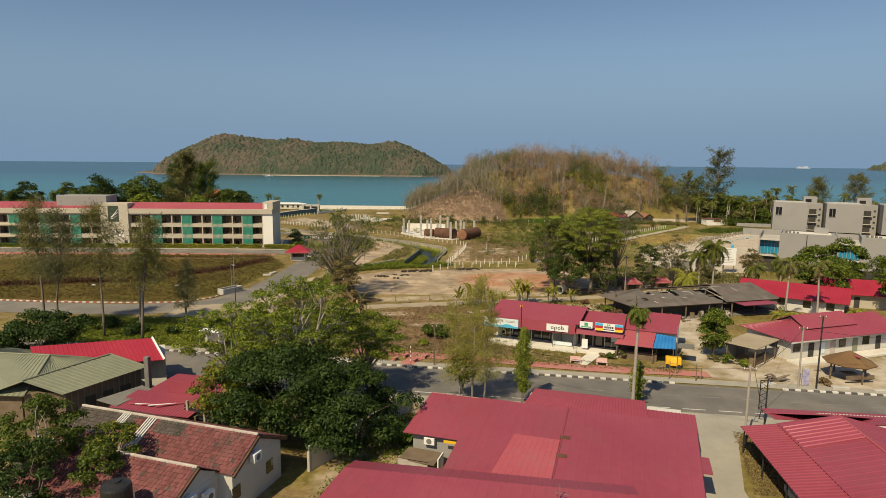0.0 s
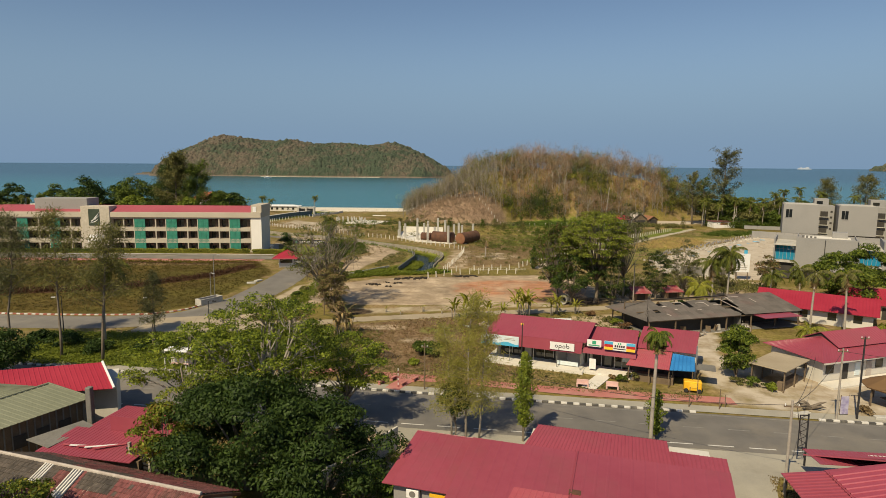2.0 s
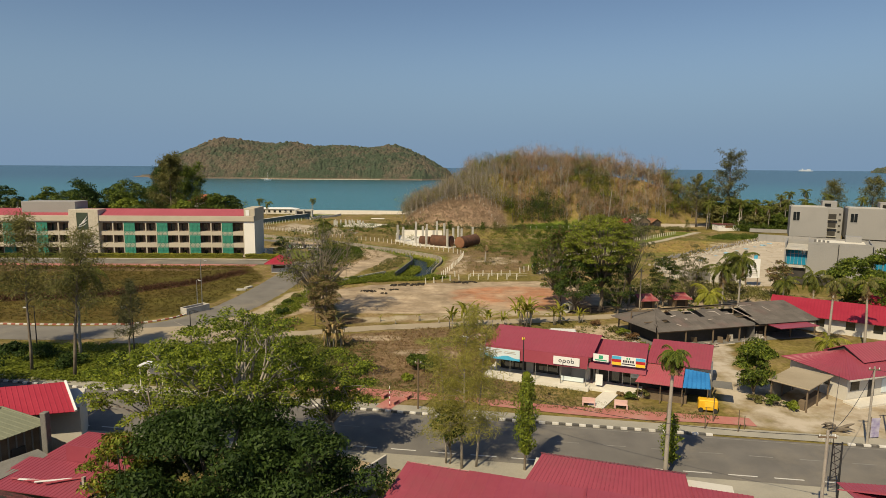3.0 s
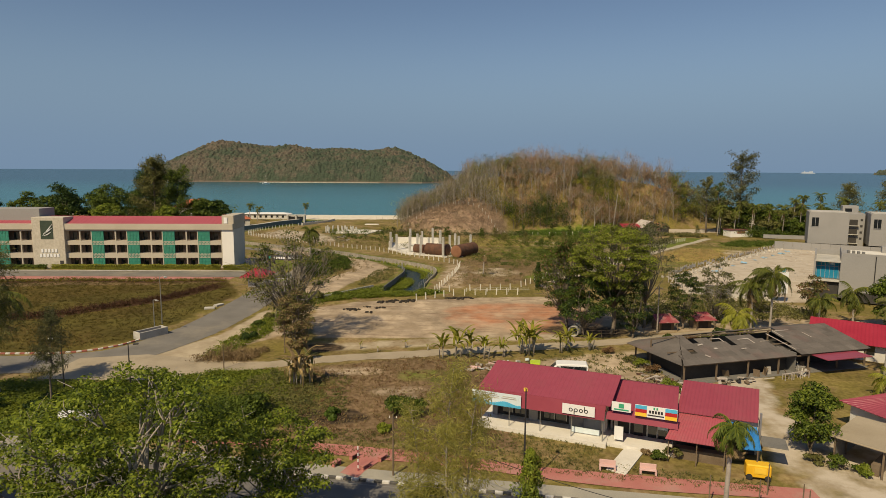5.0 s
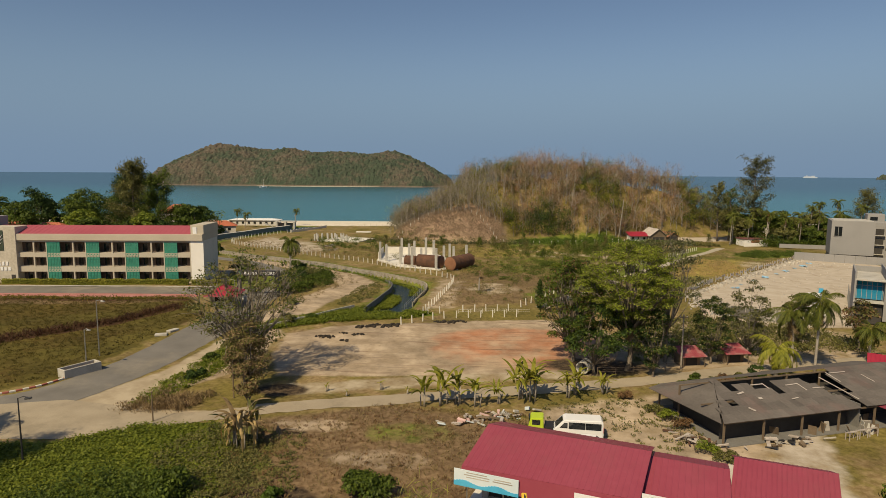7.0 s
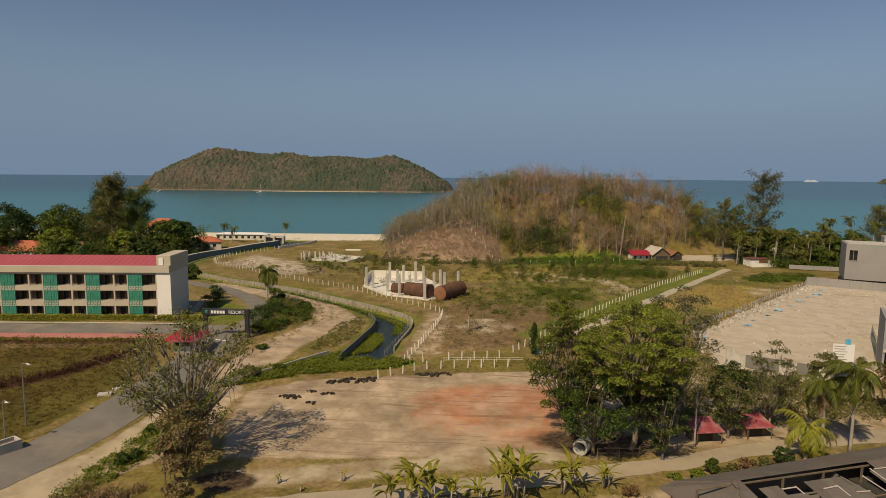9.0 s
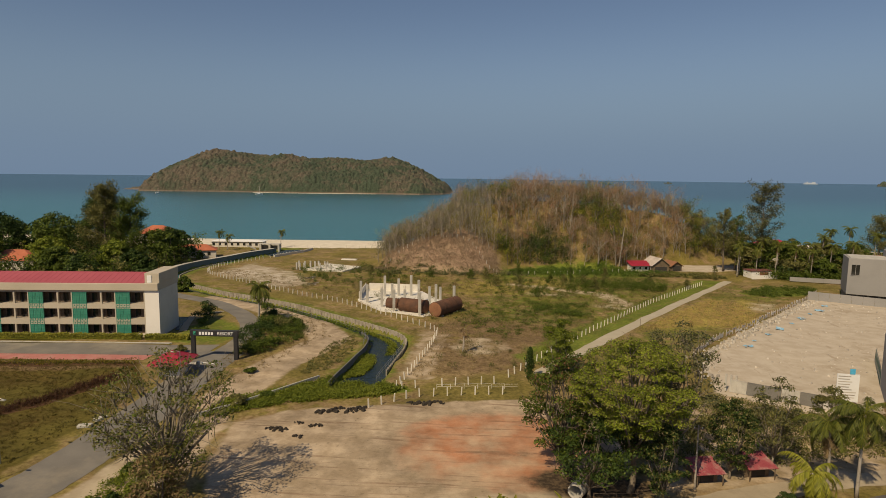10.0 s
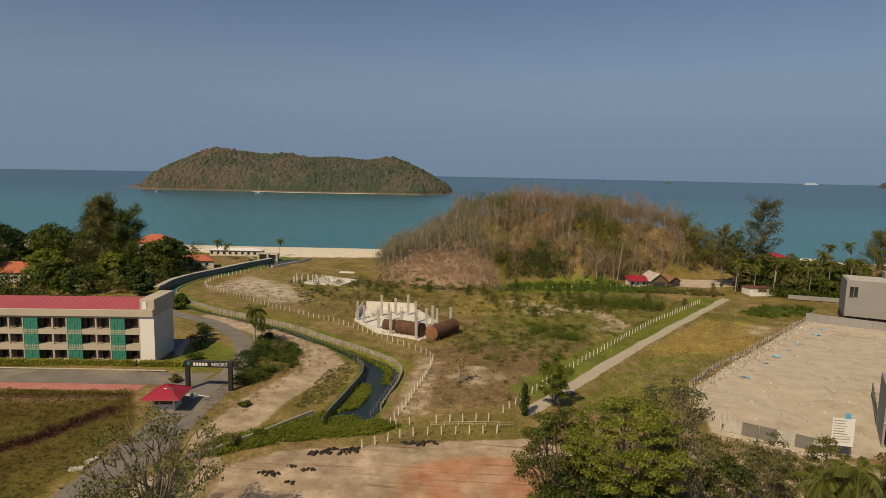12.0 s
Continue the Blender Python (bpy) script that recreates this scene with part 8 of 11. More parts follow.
# ---- old house with clay tile roofs ----
th = thing("tiled_house", (-15.4, 46.9, 0), "old white-walled house with weathered red clay tile roofs", "house", rz=-13.5)
part_box("wall", (-8.6, 0.1, 1.7), (16.4, 6.2, 3.4), "white_wall", th, label="stained white wall")
part_box("wall", (-8.9, -5.4, 1.6), (14.6, 5.4, 3.2), "white_wall", th)
for x, y, hw, z0, z1 in ((-0.42, 0.1, 3.1, 3.38, 4.85), (-1.62, -5.4, 2.7, 3.18, 4.65)):
    bm = bmesh.new()
    bm.faces.new([bm.verts.new(p) for p in ((x, y - hw, z0), (x, y + hw, z0), (x, y, z1))])
    part("gable_wall", bm, "white_wall", th)


def tile_slope(x0, x1, ye, yr, ze, zr, skip, seed, dark=None):
    """Single tiles in courses up a slope; skip(i, j) leaves battens bare."""
    rnd = np.random.default_rng(seed)
    ncol, nrow = int((x1 - x0) / 0.27), int(math.hypot(yr - ye, zr - ze) / 0.33)
    vs, ids = [], []
    sl = np.array([0, (yr - ye) / nrow, (zr - ze) / nrow])
    up = unit(np.cross([1, 0, 0], sl))
    up = up if up[2] > 0 else -up
    for j in range(nrow):
        for i in range(ncol):
            if skip(i / ncol, j / nrow):
                continue
            p = np.array([x0 + (x1 - x0) * i / ncol, ye, ze]) + sl * j + up * rnd.uniform(0.0, 0.02)
            w = np.array([(x1 - x0) / ncol * 0.95, 0, 0])
            l, h = up * 0.075, up * 0.02
            c = sl * 1.12
            k = 1 if (dark and dark(i / ncol, j / nrow, rnd)) else 0
            mid = w * 0.5 + up * 0.045
            vs += [[p + l, p + mid + l, p + mid + c + h, p + c + h], [p + mid + l, p + w + l, p + w + c + h, p + mid + c + h], [p, p + w, p + w + l, p + l]]
            ids += [k] * 3
    return quad_mesh("roof_tiles", np.array(vs), ["clay_tile", "old_tile"], th, "weathered red clay tiles", np.array(ids))


def bare1(u, v):
    return 0.40 < u < 0.455 and v > 0.25


dk1 = lambda u, v, r_: (u < 0.34 and v > 0.15 + 1.1 * u) or (0.47 < u < 0.62 and v > 0.62) or (v > 0.86 and u < 0.45) or r_.random() < 0.05
t1 = tile_slope(-17.4, -0.2, -3.25, 0.0, 3.35, 5.0, bare1, 1, dk1)
tagged(t1, kind="stuff")
t2 = tile_slope(-17.4, -0.2, 3.7, 0.0, 3.2, 5.0, lambda u, v: False, 2, dk1)
tagged(t2, kind="stuff")
dk2 = lambda u, v, r_: (u < 0.12) or r_.random() < 0.06
t3 = tile_slope(-16.0, -1.3, -9.0, -5.4, 3.0, 4.85, lambda u, v: False, 3, dk2)
tagged(t3, kind="stuff")
t4 = tile_slope(-16.0, -1.3, -3.2, -5.4, 3.45, 4.85, lambda u, v: False, 4, dk2)
tagged(t4, kind="stuff")
for y, z, x0, x1 in ((0.0, 5.06, -17.4, -0.2), (-5.4, 4.9, -16.0, -1.3)):
    n = int((x1 - x0) / 0.42)
    me = None
    for k in range(n):
        x = x0 + (k + 0.5) * (x1 - x0) / n
        if me is None:
            bm = bmesh.new()
            bm_tube(bm, [(-0.21, 0, 0), (0.21, 0, 0.015)], [0.13, 0.115], 7)
            p = part("ridge_tile", bm, "mortar", th)
            me = p.data
            p.matrix_basis = pose(x, y, z)
        else:
            shared("ridge_tile", me, th, pose(x, y, z))
for k in range(4):
    bm = bmesh.new()
    x = -10.4 + 0.24 * k
    bm_tube(bm, [(x, -3.0, 3.56), (x + 0.05, -0.1, 5.02)], [0.075, 0.075], 5)
    part("batten", bm, "kerb_white", th)
for k in range(4):
    bm = bmesh.new()
    x = -12.9 + 0.22 * k
    bm_tube(bm, [(x, -1.5, 4.38), (x + 0.05, -0.1, 5.04)], [0.075, 0.075], 5)
    part("batten", bm, "kerb_white", th)
for y0, y1, z0, z1 in ((-3.25, 0, 3.3, 4.95), (3.7, 0, 3.15, 4.95)):
    bm = bmesh.new()
    bm_slab(bm, [(-0.22, y0, z0), (-0.05, y0, z0), (-0.05, y1, z1), (-0.22, y1, z1)], 0.18)
    part("barge_board", bm, "rust", th)
bm = bmesh.new()
bm_slab(bm, [(-1.32, -9.0, 2.98), (-1.15, -9.0, 2.98), (-1.15, -5.4, 4.85), (-1.32, -5.4, 4.85)], 0.18)
part("barge_board", bm, "rust", th)
for x, y, z in ((-0.3, -0.6, 3.6), (-1.45, -6.4, 3.0), (-1.45, -4.6, 2.4)):
    a = part_box("air_conditioner", (x + 0.25, y, z), (0.45, 0.95, 0.7), "sign_white", th, bevel=0.03)
    bm = bmesh.new()
    bm_tube(bm, [(x + 0.47, y, z), (x + 0.49, y, z)], [0.25, 0.25], 14)
    part("fan_grille", bm, "dark_concrete", a)
for y in (1.6, -2.6, -7.2):
    part_box("window", (-0.38, y, 1.7), (0.06, 0.9, 1.0), "dark_glass", th)
# yard wall running to the road
yw = thing("yard_wall", (-13.0, 51.0, 0), "stained white plastered yard wall", "wall", rz=62)
for k in range(5):
    part_box("panel", (1.6 + 3.0 * k, 0, 1.05), (2.96, 0.18, 2.1), "white_wall", yw)
    part_box("pier", (0.1 + 3.0 * k, 0, 1.12), (0.26, 0.26, 2.25), "concrete", yw)
wt = thing("water_tank", (-21.6, 38.6, 0), "black plastic water tank on a steel stand", "water tank")
bm = bmesh.new()
bm_tube(bm, [(0, 0, 3.5), (0, 0, 3.6), (0, 0, 5.2), (0, 0, 5.35), (0, 0, 5.5)], [0.86, 0.92, 0.92, 0.86, 0.4], 24)
part("tank", bm, "plastic_black", wt, smooth=False)
bm = bmesh.new()
bm_tube(bm, [(0, 0, 5.48), (0, 0, 5.62)], [0.32, 0.3], 16)
part("lid", bm, "plastic_black", wt)
for x in (-0.7, 0.7):
    for y in (-0.7, 0.7):
        part_box("leg", (x, y, 1.75), (0.1, 0.1, 3.5), "steel", wt)
part_box("platform", (0, 0, 3.45), (1.9, 1.9, 0.1), "steel", wt)
bm = bmesh.new()
bm_tube(bm, [(1.1, 0.1, 0), (1.1, 0.1, 5.2)], [0.05, 0.05], 6)
part("pipe", bm, "steel", wt)

# ---- timber house with grey-green roof ----
gh = thing("timber_house", (-33.2, 61.6, 0), "dark timber house with faded grey-green sheet roof", "house", rz=-4)
bm = bmesh.new()
bm_prism(bm, [(-7.5, -6.9), (-3.8, -6.3), (-1.0, 0.9), (-6.4, 2.1)], 0, 4.15)
part("wall", bm, "timber", gh, "dark weathered timber wall")
bm = bmesh.new()
bm_prism(bm, [(-19.5, -8.0), (-7.6, -7.0), (-6.5, 3.2), (-19.0, 4.6)], 0, 4.0)
part("wall", bm, "timber", gh)
for k in range(14):
    f = k / 13
    part_box("wall_batten", (-3.72 + 2.75 * f, -6.3 + 7.1 * f, 2.1), (0.08, 0.1, 4.1), "dark_concrete", gh, -21)
for k in range(3):
    f = 0.3 + 0.24 * k
    part_box("window", (-3.7 + 2.75 * f, -6.3 + 7.1 * f, 2.5), (0.07, 1.0, 1.1), "dark_void", gh, -21)
bm = bmesh.new()
bm_ribs(bm, (-3.5, -6.8, 4.2), (-0.5, 1.3, 4.3), (-4.0, 0.5, 5.7), (-7.0, -7.4, 5.5), 0.5, 0.04)
bm_ribs(bm, (-0.5, 1.3, 4.3), (-7.2, 2.8, 4.3), (-4.0, 0.5, 5.7), (-4.0, 0.5, 5.7), 0.5, 0.04)
bm_ribs(bm, (-7.2, 2.8, 4.3), (-10.4, -8.0, 4.2), (-7.0, -7.4, 5.5), (-4.0, 0.5, 5.7), 0.5, 0.04)
part("roof", bm, "green_sheet", gh, "faded grey-green ribbed roof")
bm = bmesh.new()
bm_ribs(bm, (-20.5, -8.7, 4.0), (-6.9, -7.5, 4.1), (-9.8, -0.9, 5.7), (-17.5, -2.3, 6.1), 0.5, 0.04)
bm_ribs(bm, (-6.9, -7.5, 4.1), (-6.0, 3.6, 4.1), (-9.8, -0.9, 5.7), (-9.8, -0.9, 5.7), 0.5, 0.04)
bm_ribs(bm, (-6.0, 3.6, 4.1), (-20.0, 5.2, 4.1), (-17.5, -2.3, 6.1), (-9.8, -0.9, 5.7), 0.5, 0.04)
bm_ribs(bm, (-20.0, 5.2, 4.1), (-20.5, -8.7, 4.0), (-17.5, -2.3, 6.1), (-17.5, -2.3, 6.1), 0.5, 0.04)
part("rear_roof", bm, "green_sheet", gh, "hipped grey-green rear roof")
for a, b in (((-4.0, 0.5, 5.74), (-7.0, -7.4, 5.54)), ((-9.8, -0.9, 5.74), (-17.5, -2.3, 6.14)), ((-9.8, -0.9, 5.74), (-6.9, -7.5, 4.14)), ((-4.0, 0.5, 5.74), (-0.5, 1.3, 4.34))):
    bm = bmesh.new()
    bm_tube(bm, [a, b], [0.09, 0.09], 6)
    part("ridge_cap", bm, "green_sheet", gh)
part_box("chimney", (0.7, -0.4, 3.0), (0.5, 0.5, 6.0), "dark_concrete", gh, label="grey stained masonry column", bevel=0.04)
bm = bmesh.new()
bm_slab(bm, [(-1.9, -4.6, 2.95), (0.9, -5.5, 2.9), (2.0, -1.7, 3.15), (0.4, -1.0, 3.2)], 0.08)
part("lean_roof", bm, "dark_concrete", gh, "grey lean-to sheet")

rl = thing("red_gable_house", (-36.2, 68.6, 0), "house with deep red steep roof and white verge", "house")
bm = bmesh.new()
bm_prism(bm, [(-10, -5.6), (2.2, -1.4), (-0.4, 3.2), (-12, -1.0)], 0, 3.9)
part("wall", bm, "white_wall", rl)
bm = bmesh.new()
bm_ribs(bm, (-8.9, -6.8, 4.1), (2.9, -2.8, 4.1), (0, 0, 5.65), (-11.5, -4.0, 5.5), 0.45, 0.03)
bm_ribs(bm, (-2.6, 4.2, 4.0), (-14, 0.2, 4.0), (-11.5, -4.0, 5.5), (0, 0, 5.65), 0.45, 0.03)
part("roof", bm, "bright_red", rl, "deep red metal roof")
bm = bmesh.new()
bm_tube(bm, [(2.9, -2.8, 4.15), (0, 0, 5.72)], [0.13, 0.13], 5)
part("verge_trim", bm, "sign_white", rl, "white verge trim")
lr = thing("red_outbuilding", (-28.6, 57.6, 0), "low outbuildings with red metal roofs", "outbuilding", rz=-8)
part_box("wall", (0, 0.2, 1.3), (8.6, 4.4, 2.6), "timber", lr)
bm = bmesh.new()
bm_ribs(bm, (-4.6, -2.6, 2.75), (4.0, -2.6, 2.75), (4.4, 1.2, 3.2), (-4.2, 1.2, 3.2), 0.35, 0.03)
part("roof", bm, "red_roof", lr, "red metal sheets")
bm = bmesh.new()
bm_ribs(bm, (-3.4, 1.4, 3.1), (4.4, 1.4, 3.1), (3.4, 5.2, 3.6), (-2.6, 5.2, 3.6), 0.35, 0.03)
part("rear_roof", bm, "red_roof", lr, "darker red rear roof")
part_box("red_screen", (0.4, 1.3, 3.75), (2.6, 0.08, 1.4), "red_roof", lr, label="red ribbed metal screen")
for k in range(5):
    part_box("loose_sheet", (-1.8 + 0.7 * k, -1.5 + 0.1 * k, 3.02 + 0.02 * k), (2.4, 0.18, 0.04), "sign_white" if k % 2 else "red_roof_faded", lr, 8 * k)
fe = thing("timber_fence", (-25.9, 55.8, 0), "dark slatted timber fence with pale posts", "fence", rz=-14)
for k in range(4):
    part_box("post", (0.2 + 1.9 * k, 0, 1.9), (0.2, 0.2, 3.8), "pale_bark", fe)
for k in range(6):
    part_box("slat", (3.0, -0.05, 1.6 + 0.34 * k), (6.2, 0.05, 0.2), "black_metal", fe)

# ---- trees by the near houses ----
tree((-16.6, 56.4, 0), 8.7, 7.2, 0.14, "leaf_dark", "large dark green mango tree with dense crown", 101, clumps=80, n=300, leaf=(0.34, 0.15), trunk=0.32, clump_r=1.6, name="mango_tree", limbs=18)
tree((-10.2, 55.6, 0), 7.6, 5.8, 0.03, "leaf_dark", "dark green mango tree beside the yard wall", 102, clumps=70, n=270, leaf=(0.34, 0.15), trunk=0.28, clump_r=1.35, name="mango_tree", limbs=16)
tree((-22.3, 54.6, 0), 7.4, 2.5, 0.4, ("leaf_light", "leaf_autumn"), "tree with mixed green and reddish leaves", 103, clumps=40, n=90, leaf=(0.3, 0.15), clump_r=0.8, trunk=0.16, extra=0.4)
tree((-17.4, 63.4, 0), 14.3, 7.0, 0.34, ("leaf_rain", "leaf_mid"), "broad light green rain tree by the roadside", 104, clumps=250, n=82, leaf=(0.25, 0.13), trunk=0.34, ry=5.4, clump_r=0.88, flat=0.6, up=0.9, limbs=46, bark="pale_bark", name="rain_tree", twigs=4, extra=0.42, hollow=0.35)
tree((-25.2, 64.6, 0), 10.8, 6.2, 0.38, ("leaf_rain", "leaf_mid"), "light green roadside tree with open crown", 105, clumps=110, n=75, leaf=(0.25, 0.13), trunk=0.22, clump_r=0.85, flat=0.6, up=0.9, limbs=20, bark="pale_bark", name="rain_tree", twigs=3, extra=0.3, hollow=0.3)
tree((-11.6, 68.6, 0), 9.4, 4.8, 0.36, ("leaf_rain", "leaf_mid"), "light green roadside tree beside the mango trees", 106, clumps=110, n=90, leaf=(0.25, 0.13), trunk=0.22, clump_r=0.85, flat=0.6, up=0.9, limbs=20, bark="pale_bark", name="rain_tree", twigs=2, extra=0.35, hollow=0.3)
tree((-30.2, 43.4, 0), 8.8, 3.3, 0.45, "leaf_mid", "small green garden tree before the tiled house", 107, clumps=60, n=110, leaf=(0.24, 0.12), trunk=0.16, clump_r=0.75, bark="pale_bark", limbs=14)
tree((-25.6, 44.6, 0), 6.6, 2.2, 0.5, ("leaf_mid", "leaf_yellow"), "young tree with open crown over the tiled roof", 108, clumps=34, n=90, leaf=(0.24, 0.12), trunk=0.12, clump_r=0.6, bark="pale_bark", extra=0.3)
tree((-24.6, 41.6, 0), 6.4, 1.9, 0.4, "leaf_mid", "young green tree beside the tiled house", 109, clumps=34, n=90, leaf=(0.24, 0.12), trunk=0.1, clump_r=0.6)
tree((-28.6, 39.6, 0), 7.4, 2.6, 0.3, "leaf_dark", "dark green tree beside the water tank", 110, clumps=46, n=110, leaf=(0.24, 0.12), trunk=0.14, clump_r=0.7)
tree((-56, 76.5, 0), 6.0, 5.6, 0.08, "leaf_dark", "dense dark roadside tree with low crown", 111, clumps=44, n=210, leaf=(0.4, 0.2), trunk=0.25, clump_r=1.7)
bush((-5.4, 55.6, 0), 1.7, 1.9, "leaf_bright", "bright green shrub beside the red-roofed wing", 112, n=150)
bush((-6.6, 48.6, 0), 1.6, 1.0, "leaf_light", "low green shrub in the yard", 113, n=110)

# slender roadside trees
casuarina((0.2, 66.6, 0), 13.2, 2.7, "leaf_thin", "tall thin sparse casuarina at the road edge", 121, low=0.2, n=6600, fine=0.36, sprawl=0.13, lean=(0.4, 1.0), trunk=0.12, bark="pale_bark")
casuarina((1.4, 67.0, 0), 12.0, 2.4, "leaf_thin", "thin sparse casuarina beside its twin", 122, low=0.22, n=5200, fine=0.36, sprawl=0.13, lean=(0.6, -0.3), trunk=0.10, bark="pale_bark")
casuarina((-1.2, 67.4, 0), 10.6, 2.2, "leaf_thin", "thin light green casuarina at the road edge", 123, low=0.18, n=4200, fine=0.36, sprawl=0.13, lean=(-0.8, 0.5), trunk=0.09, bark="pale_bark")


def column_tree(at, h, r, mat, label, seed, low=0.15, n=2400, leaf=(0.34, 0.13)):
    rng_ = np.random.default_rng(seed)
    ob = thing("column_tree", at, label, "tree")
    t = rng_.random(n)
    a = rng_.uniform(0, 2 * math.pi, n)
    q = rng_.random(n) ** 0.5
    rad = r * q * (np.sin(math.pi * np.clip(0.1 + 0.88 * t, 0, 1)) ** 0.6) * (0.85 + 0.22 * np.sin(t * 17 + a) + 0.28 * np.sin(t * 31 + a * 3 + seed))
    p = np.stack([rad * np.cos(a), rad * np.sin(a), h * (low + (1 - low) * t)], 1)
    v = leaves(rng_, p, np.stack([np.cos(a), np.sin(a), 0 * a], 1), leaf[0], leaf[1], 0.7)
    quad_mesh("crown", v, mat, ob)
    bm = bmesh.new()
    bm_tube(bm, [(0, 0, -0.1), (0.02, 0, h * 0.5), (0, 0, h * 0.95)], [0.12, 0.08, 0.02], 6)
    part("trunk", bm, "bark", ob)
    return ob


column_tree((5.5, 66.8, 0), 8.6, 1.05, "leaf_light", "narrow upright green tree at the road edge", 124, 0.18, 4600, (0.24, 0.10))
column_tree((17.9, 68.6, 0), 4.8, 0.9, "leaf_light", "low narrow evergreen at the road edge", 125, 0.1, 2400, (0.24, 0.10))
palm((16.9, 66.2, 0), 10.6, "tall thin palm with small ragged crown by the road", 126, fronds=46, length=1.9, mat="leaf_mid", lean=(0.2, 0.1), trunk=0.17, name="palm_tree", droop=1.7, dead=16)
tree((-0.9, 67.3, 0.0), 5.4, 1.8, 0.35, ("leaf_olive", "leaf_dark"), "small twisted tree under the casuarinas", 127, extra=0.5, limbs=10, twigs=3, clumps=12, n=150, leaf=(0.3, 0.16), trunk=0.07, clump_r=0.8)

# across the road: casuarinas and palm on the left
casuarina((-47.2, 84.8, 0), 17.0, 3.8, "leaf_olive", "tall sparse casuarina with twisted trunk", 131, low=0.42, n=6500, lean=(1.2, 1.5), trunk=0.2)
casuarina((-53.6, 86.0, 0), 18.5, 3.8, "leaf_olive", "tall sparse casuarina beside the road", 132, low=0.45, n=5500, lean=(-1.2, 2.0), trunk=0.18)
casuarina((-59.5, 84.6, 0), 18.0, 3.8, "leaf_grey", "tall thin casuarina with bare lower trunk", 133, low=0.45, n=5000, lean=(1.4, 0.5), trunk=0.17)
casuarina((-64.0, 88.0, 0), 19.0, 4.0, "leaf_olive", "tall casuarina at the bend of the road", 134, low=0.4, n=6000, lean=(-0.8, 0.6), trunk=0.2)
casuarina((-42.6, 88.6, 0), 10.6, 2.2, "leaf_grey", "small sparse casuarina on the verge", 135, low=0.35, n=3500, lean=(0.5, 0.6), trunk=0.12)
palm((-52.2, 93.0, 0), 11.4, "coconut palm with drooping fronds by the side road", 136, fronds=22, length=4.4, lean=(0.4, 0.5), dead=4)
for i, (x, y, rr_, h) in enumerate(((-49.5, 88.5, 2.6, 1.9), (-44, 90, 2.4, 1.6), (-57, 91, 2.6, 2.0), (-39, 87.5, 2.0, 1.3), (-62, 92.5, 2.4, 1.7))):
    bush((x, y, 0), rr_, h, "leaf_dark", "dark green shrub on the roadside verge", 140 + i, n=130, group="verge shrubs")

# ---- trees and plants in the middle ----
tree((-27.2, 119.2, 0), 16.6, 8.0, 0.22, ("leaf_olive", "leaf_mid"), "tall half-bare grey tree with sparse olive leaves", 151, clumps=90, n=44, leaf=(0.36, 0.20), trunk=0.3, clump_r=1.35, limbs=80, bark="grey_bark", twigs=5, hollow=0.3, extra=0.25)
tree((-24.6, 113.6, 0), 8.4, 3.0, 0.12, ("leaf_dry", "leaf_olive"), "trunk smothered in dry brown vines", 152, clumps=44, n=130, leaf=(0.36, 0.13), trunk=0.2, clump_r=1.0, twigs=3, extra=0.45, hollow=0.3)
tree((-22.6, 108.8, 0), 5.2, 1.7, 0.15, ("leaf_dry", "leaf_olive"), "low tree smothered in brown vines", 153, clumps=14, n=120, leaf=(0.4, 0.16), trunk=0.14, clump_r=0.8, twigs=2, extra=0.3)
banana((-19.2, 98.8, 0), 6.2, "dried banana plant with straw-coloured leaves", 154, n=8, dry=16, mat="leaf_dry")
banana((-18.4, 99.8, 0), 5.2, "half-dried banana plant with olive leaves", 155, n=7, dry=12, mat="leaf_olive")
banana((-20.2, 99.4, 0), 4.8, "small half-dried banana plant", 156, n=7, dry=10, mat="leaf_olive")
for i, (x, y, h) in enumerate(((-3.4, 111.0, 4.0), (-1.6, 111.6, 4.6), (0.4, 112.2, 4.2), (2.2, 111.4, 3.6), (7.2, 114.2, 4.6), (8.4, 113.6, 5.0), (9.2, 115.2, 4.2), (12.8, 115.4, 3.4), (14.0, 116.4, 3.8), (4.8, 112.6, 2.8), (17.2, 117.0, 2.6))):
    banana((x, y, 0), h * 1.25, "green banana plant beside the lane", 160 + i, n=13, group="banana plants by the lane", dry=0, mat="leaf_yellow" if i % 3 else "leaf_palm_y")
for i, (x, y, h) in enumerate(((-15.5, 114.6, 1.6), (-9.2, 115.8, 1.8), (-12.8, 113.4, 1.2), (-5.8, 114.6, 1.4))):
    banana((x, y, 0), h, "small dry banana shoot at the field edge", 175 + i, n=4, dry=3, group="young banana shoots")
bush((-5.6, 92.2, 0), 2.3, 2.4, "leaf_mid", "round green shrub on the brown field", 181, n=260, clumps=14)
bush((-21.7, 90.1, 0), 2.2, 2.6, "leaf_mid", "tall leafy green shrub among creepers", 184, n=150, clumps=14)
bush((-13.2, 90.4, 0), 1.0, 1.0, "leaf_bright", "small bright green shrub on the brown field", 182, n=120)
bush((-7.4, 87.4, 0), 0.8, 0.9, "leaf_light", "small green shrub near the footpath", 183, n=110)
tree((22.0, 126.2, 0), 17.2, 6.9, 0.38, ("leaf_rain", "leaf_olive"), "large yellow-green tree with rounded crown", 191, clumps=270, n=130, leaf=(0.27, 0.14), trunk=0.34, clump_r=0.9, limbs=44, name="rain_tree", extra=0.35, hollow=0.55, twigs=2, up=1.1)
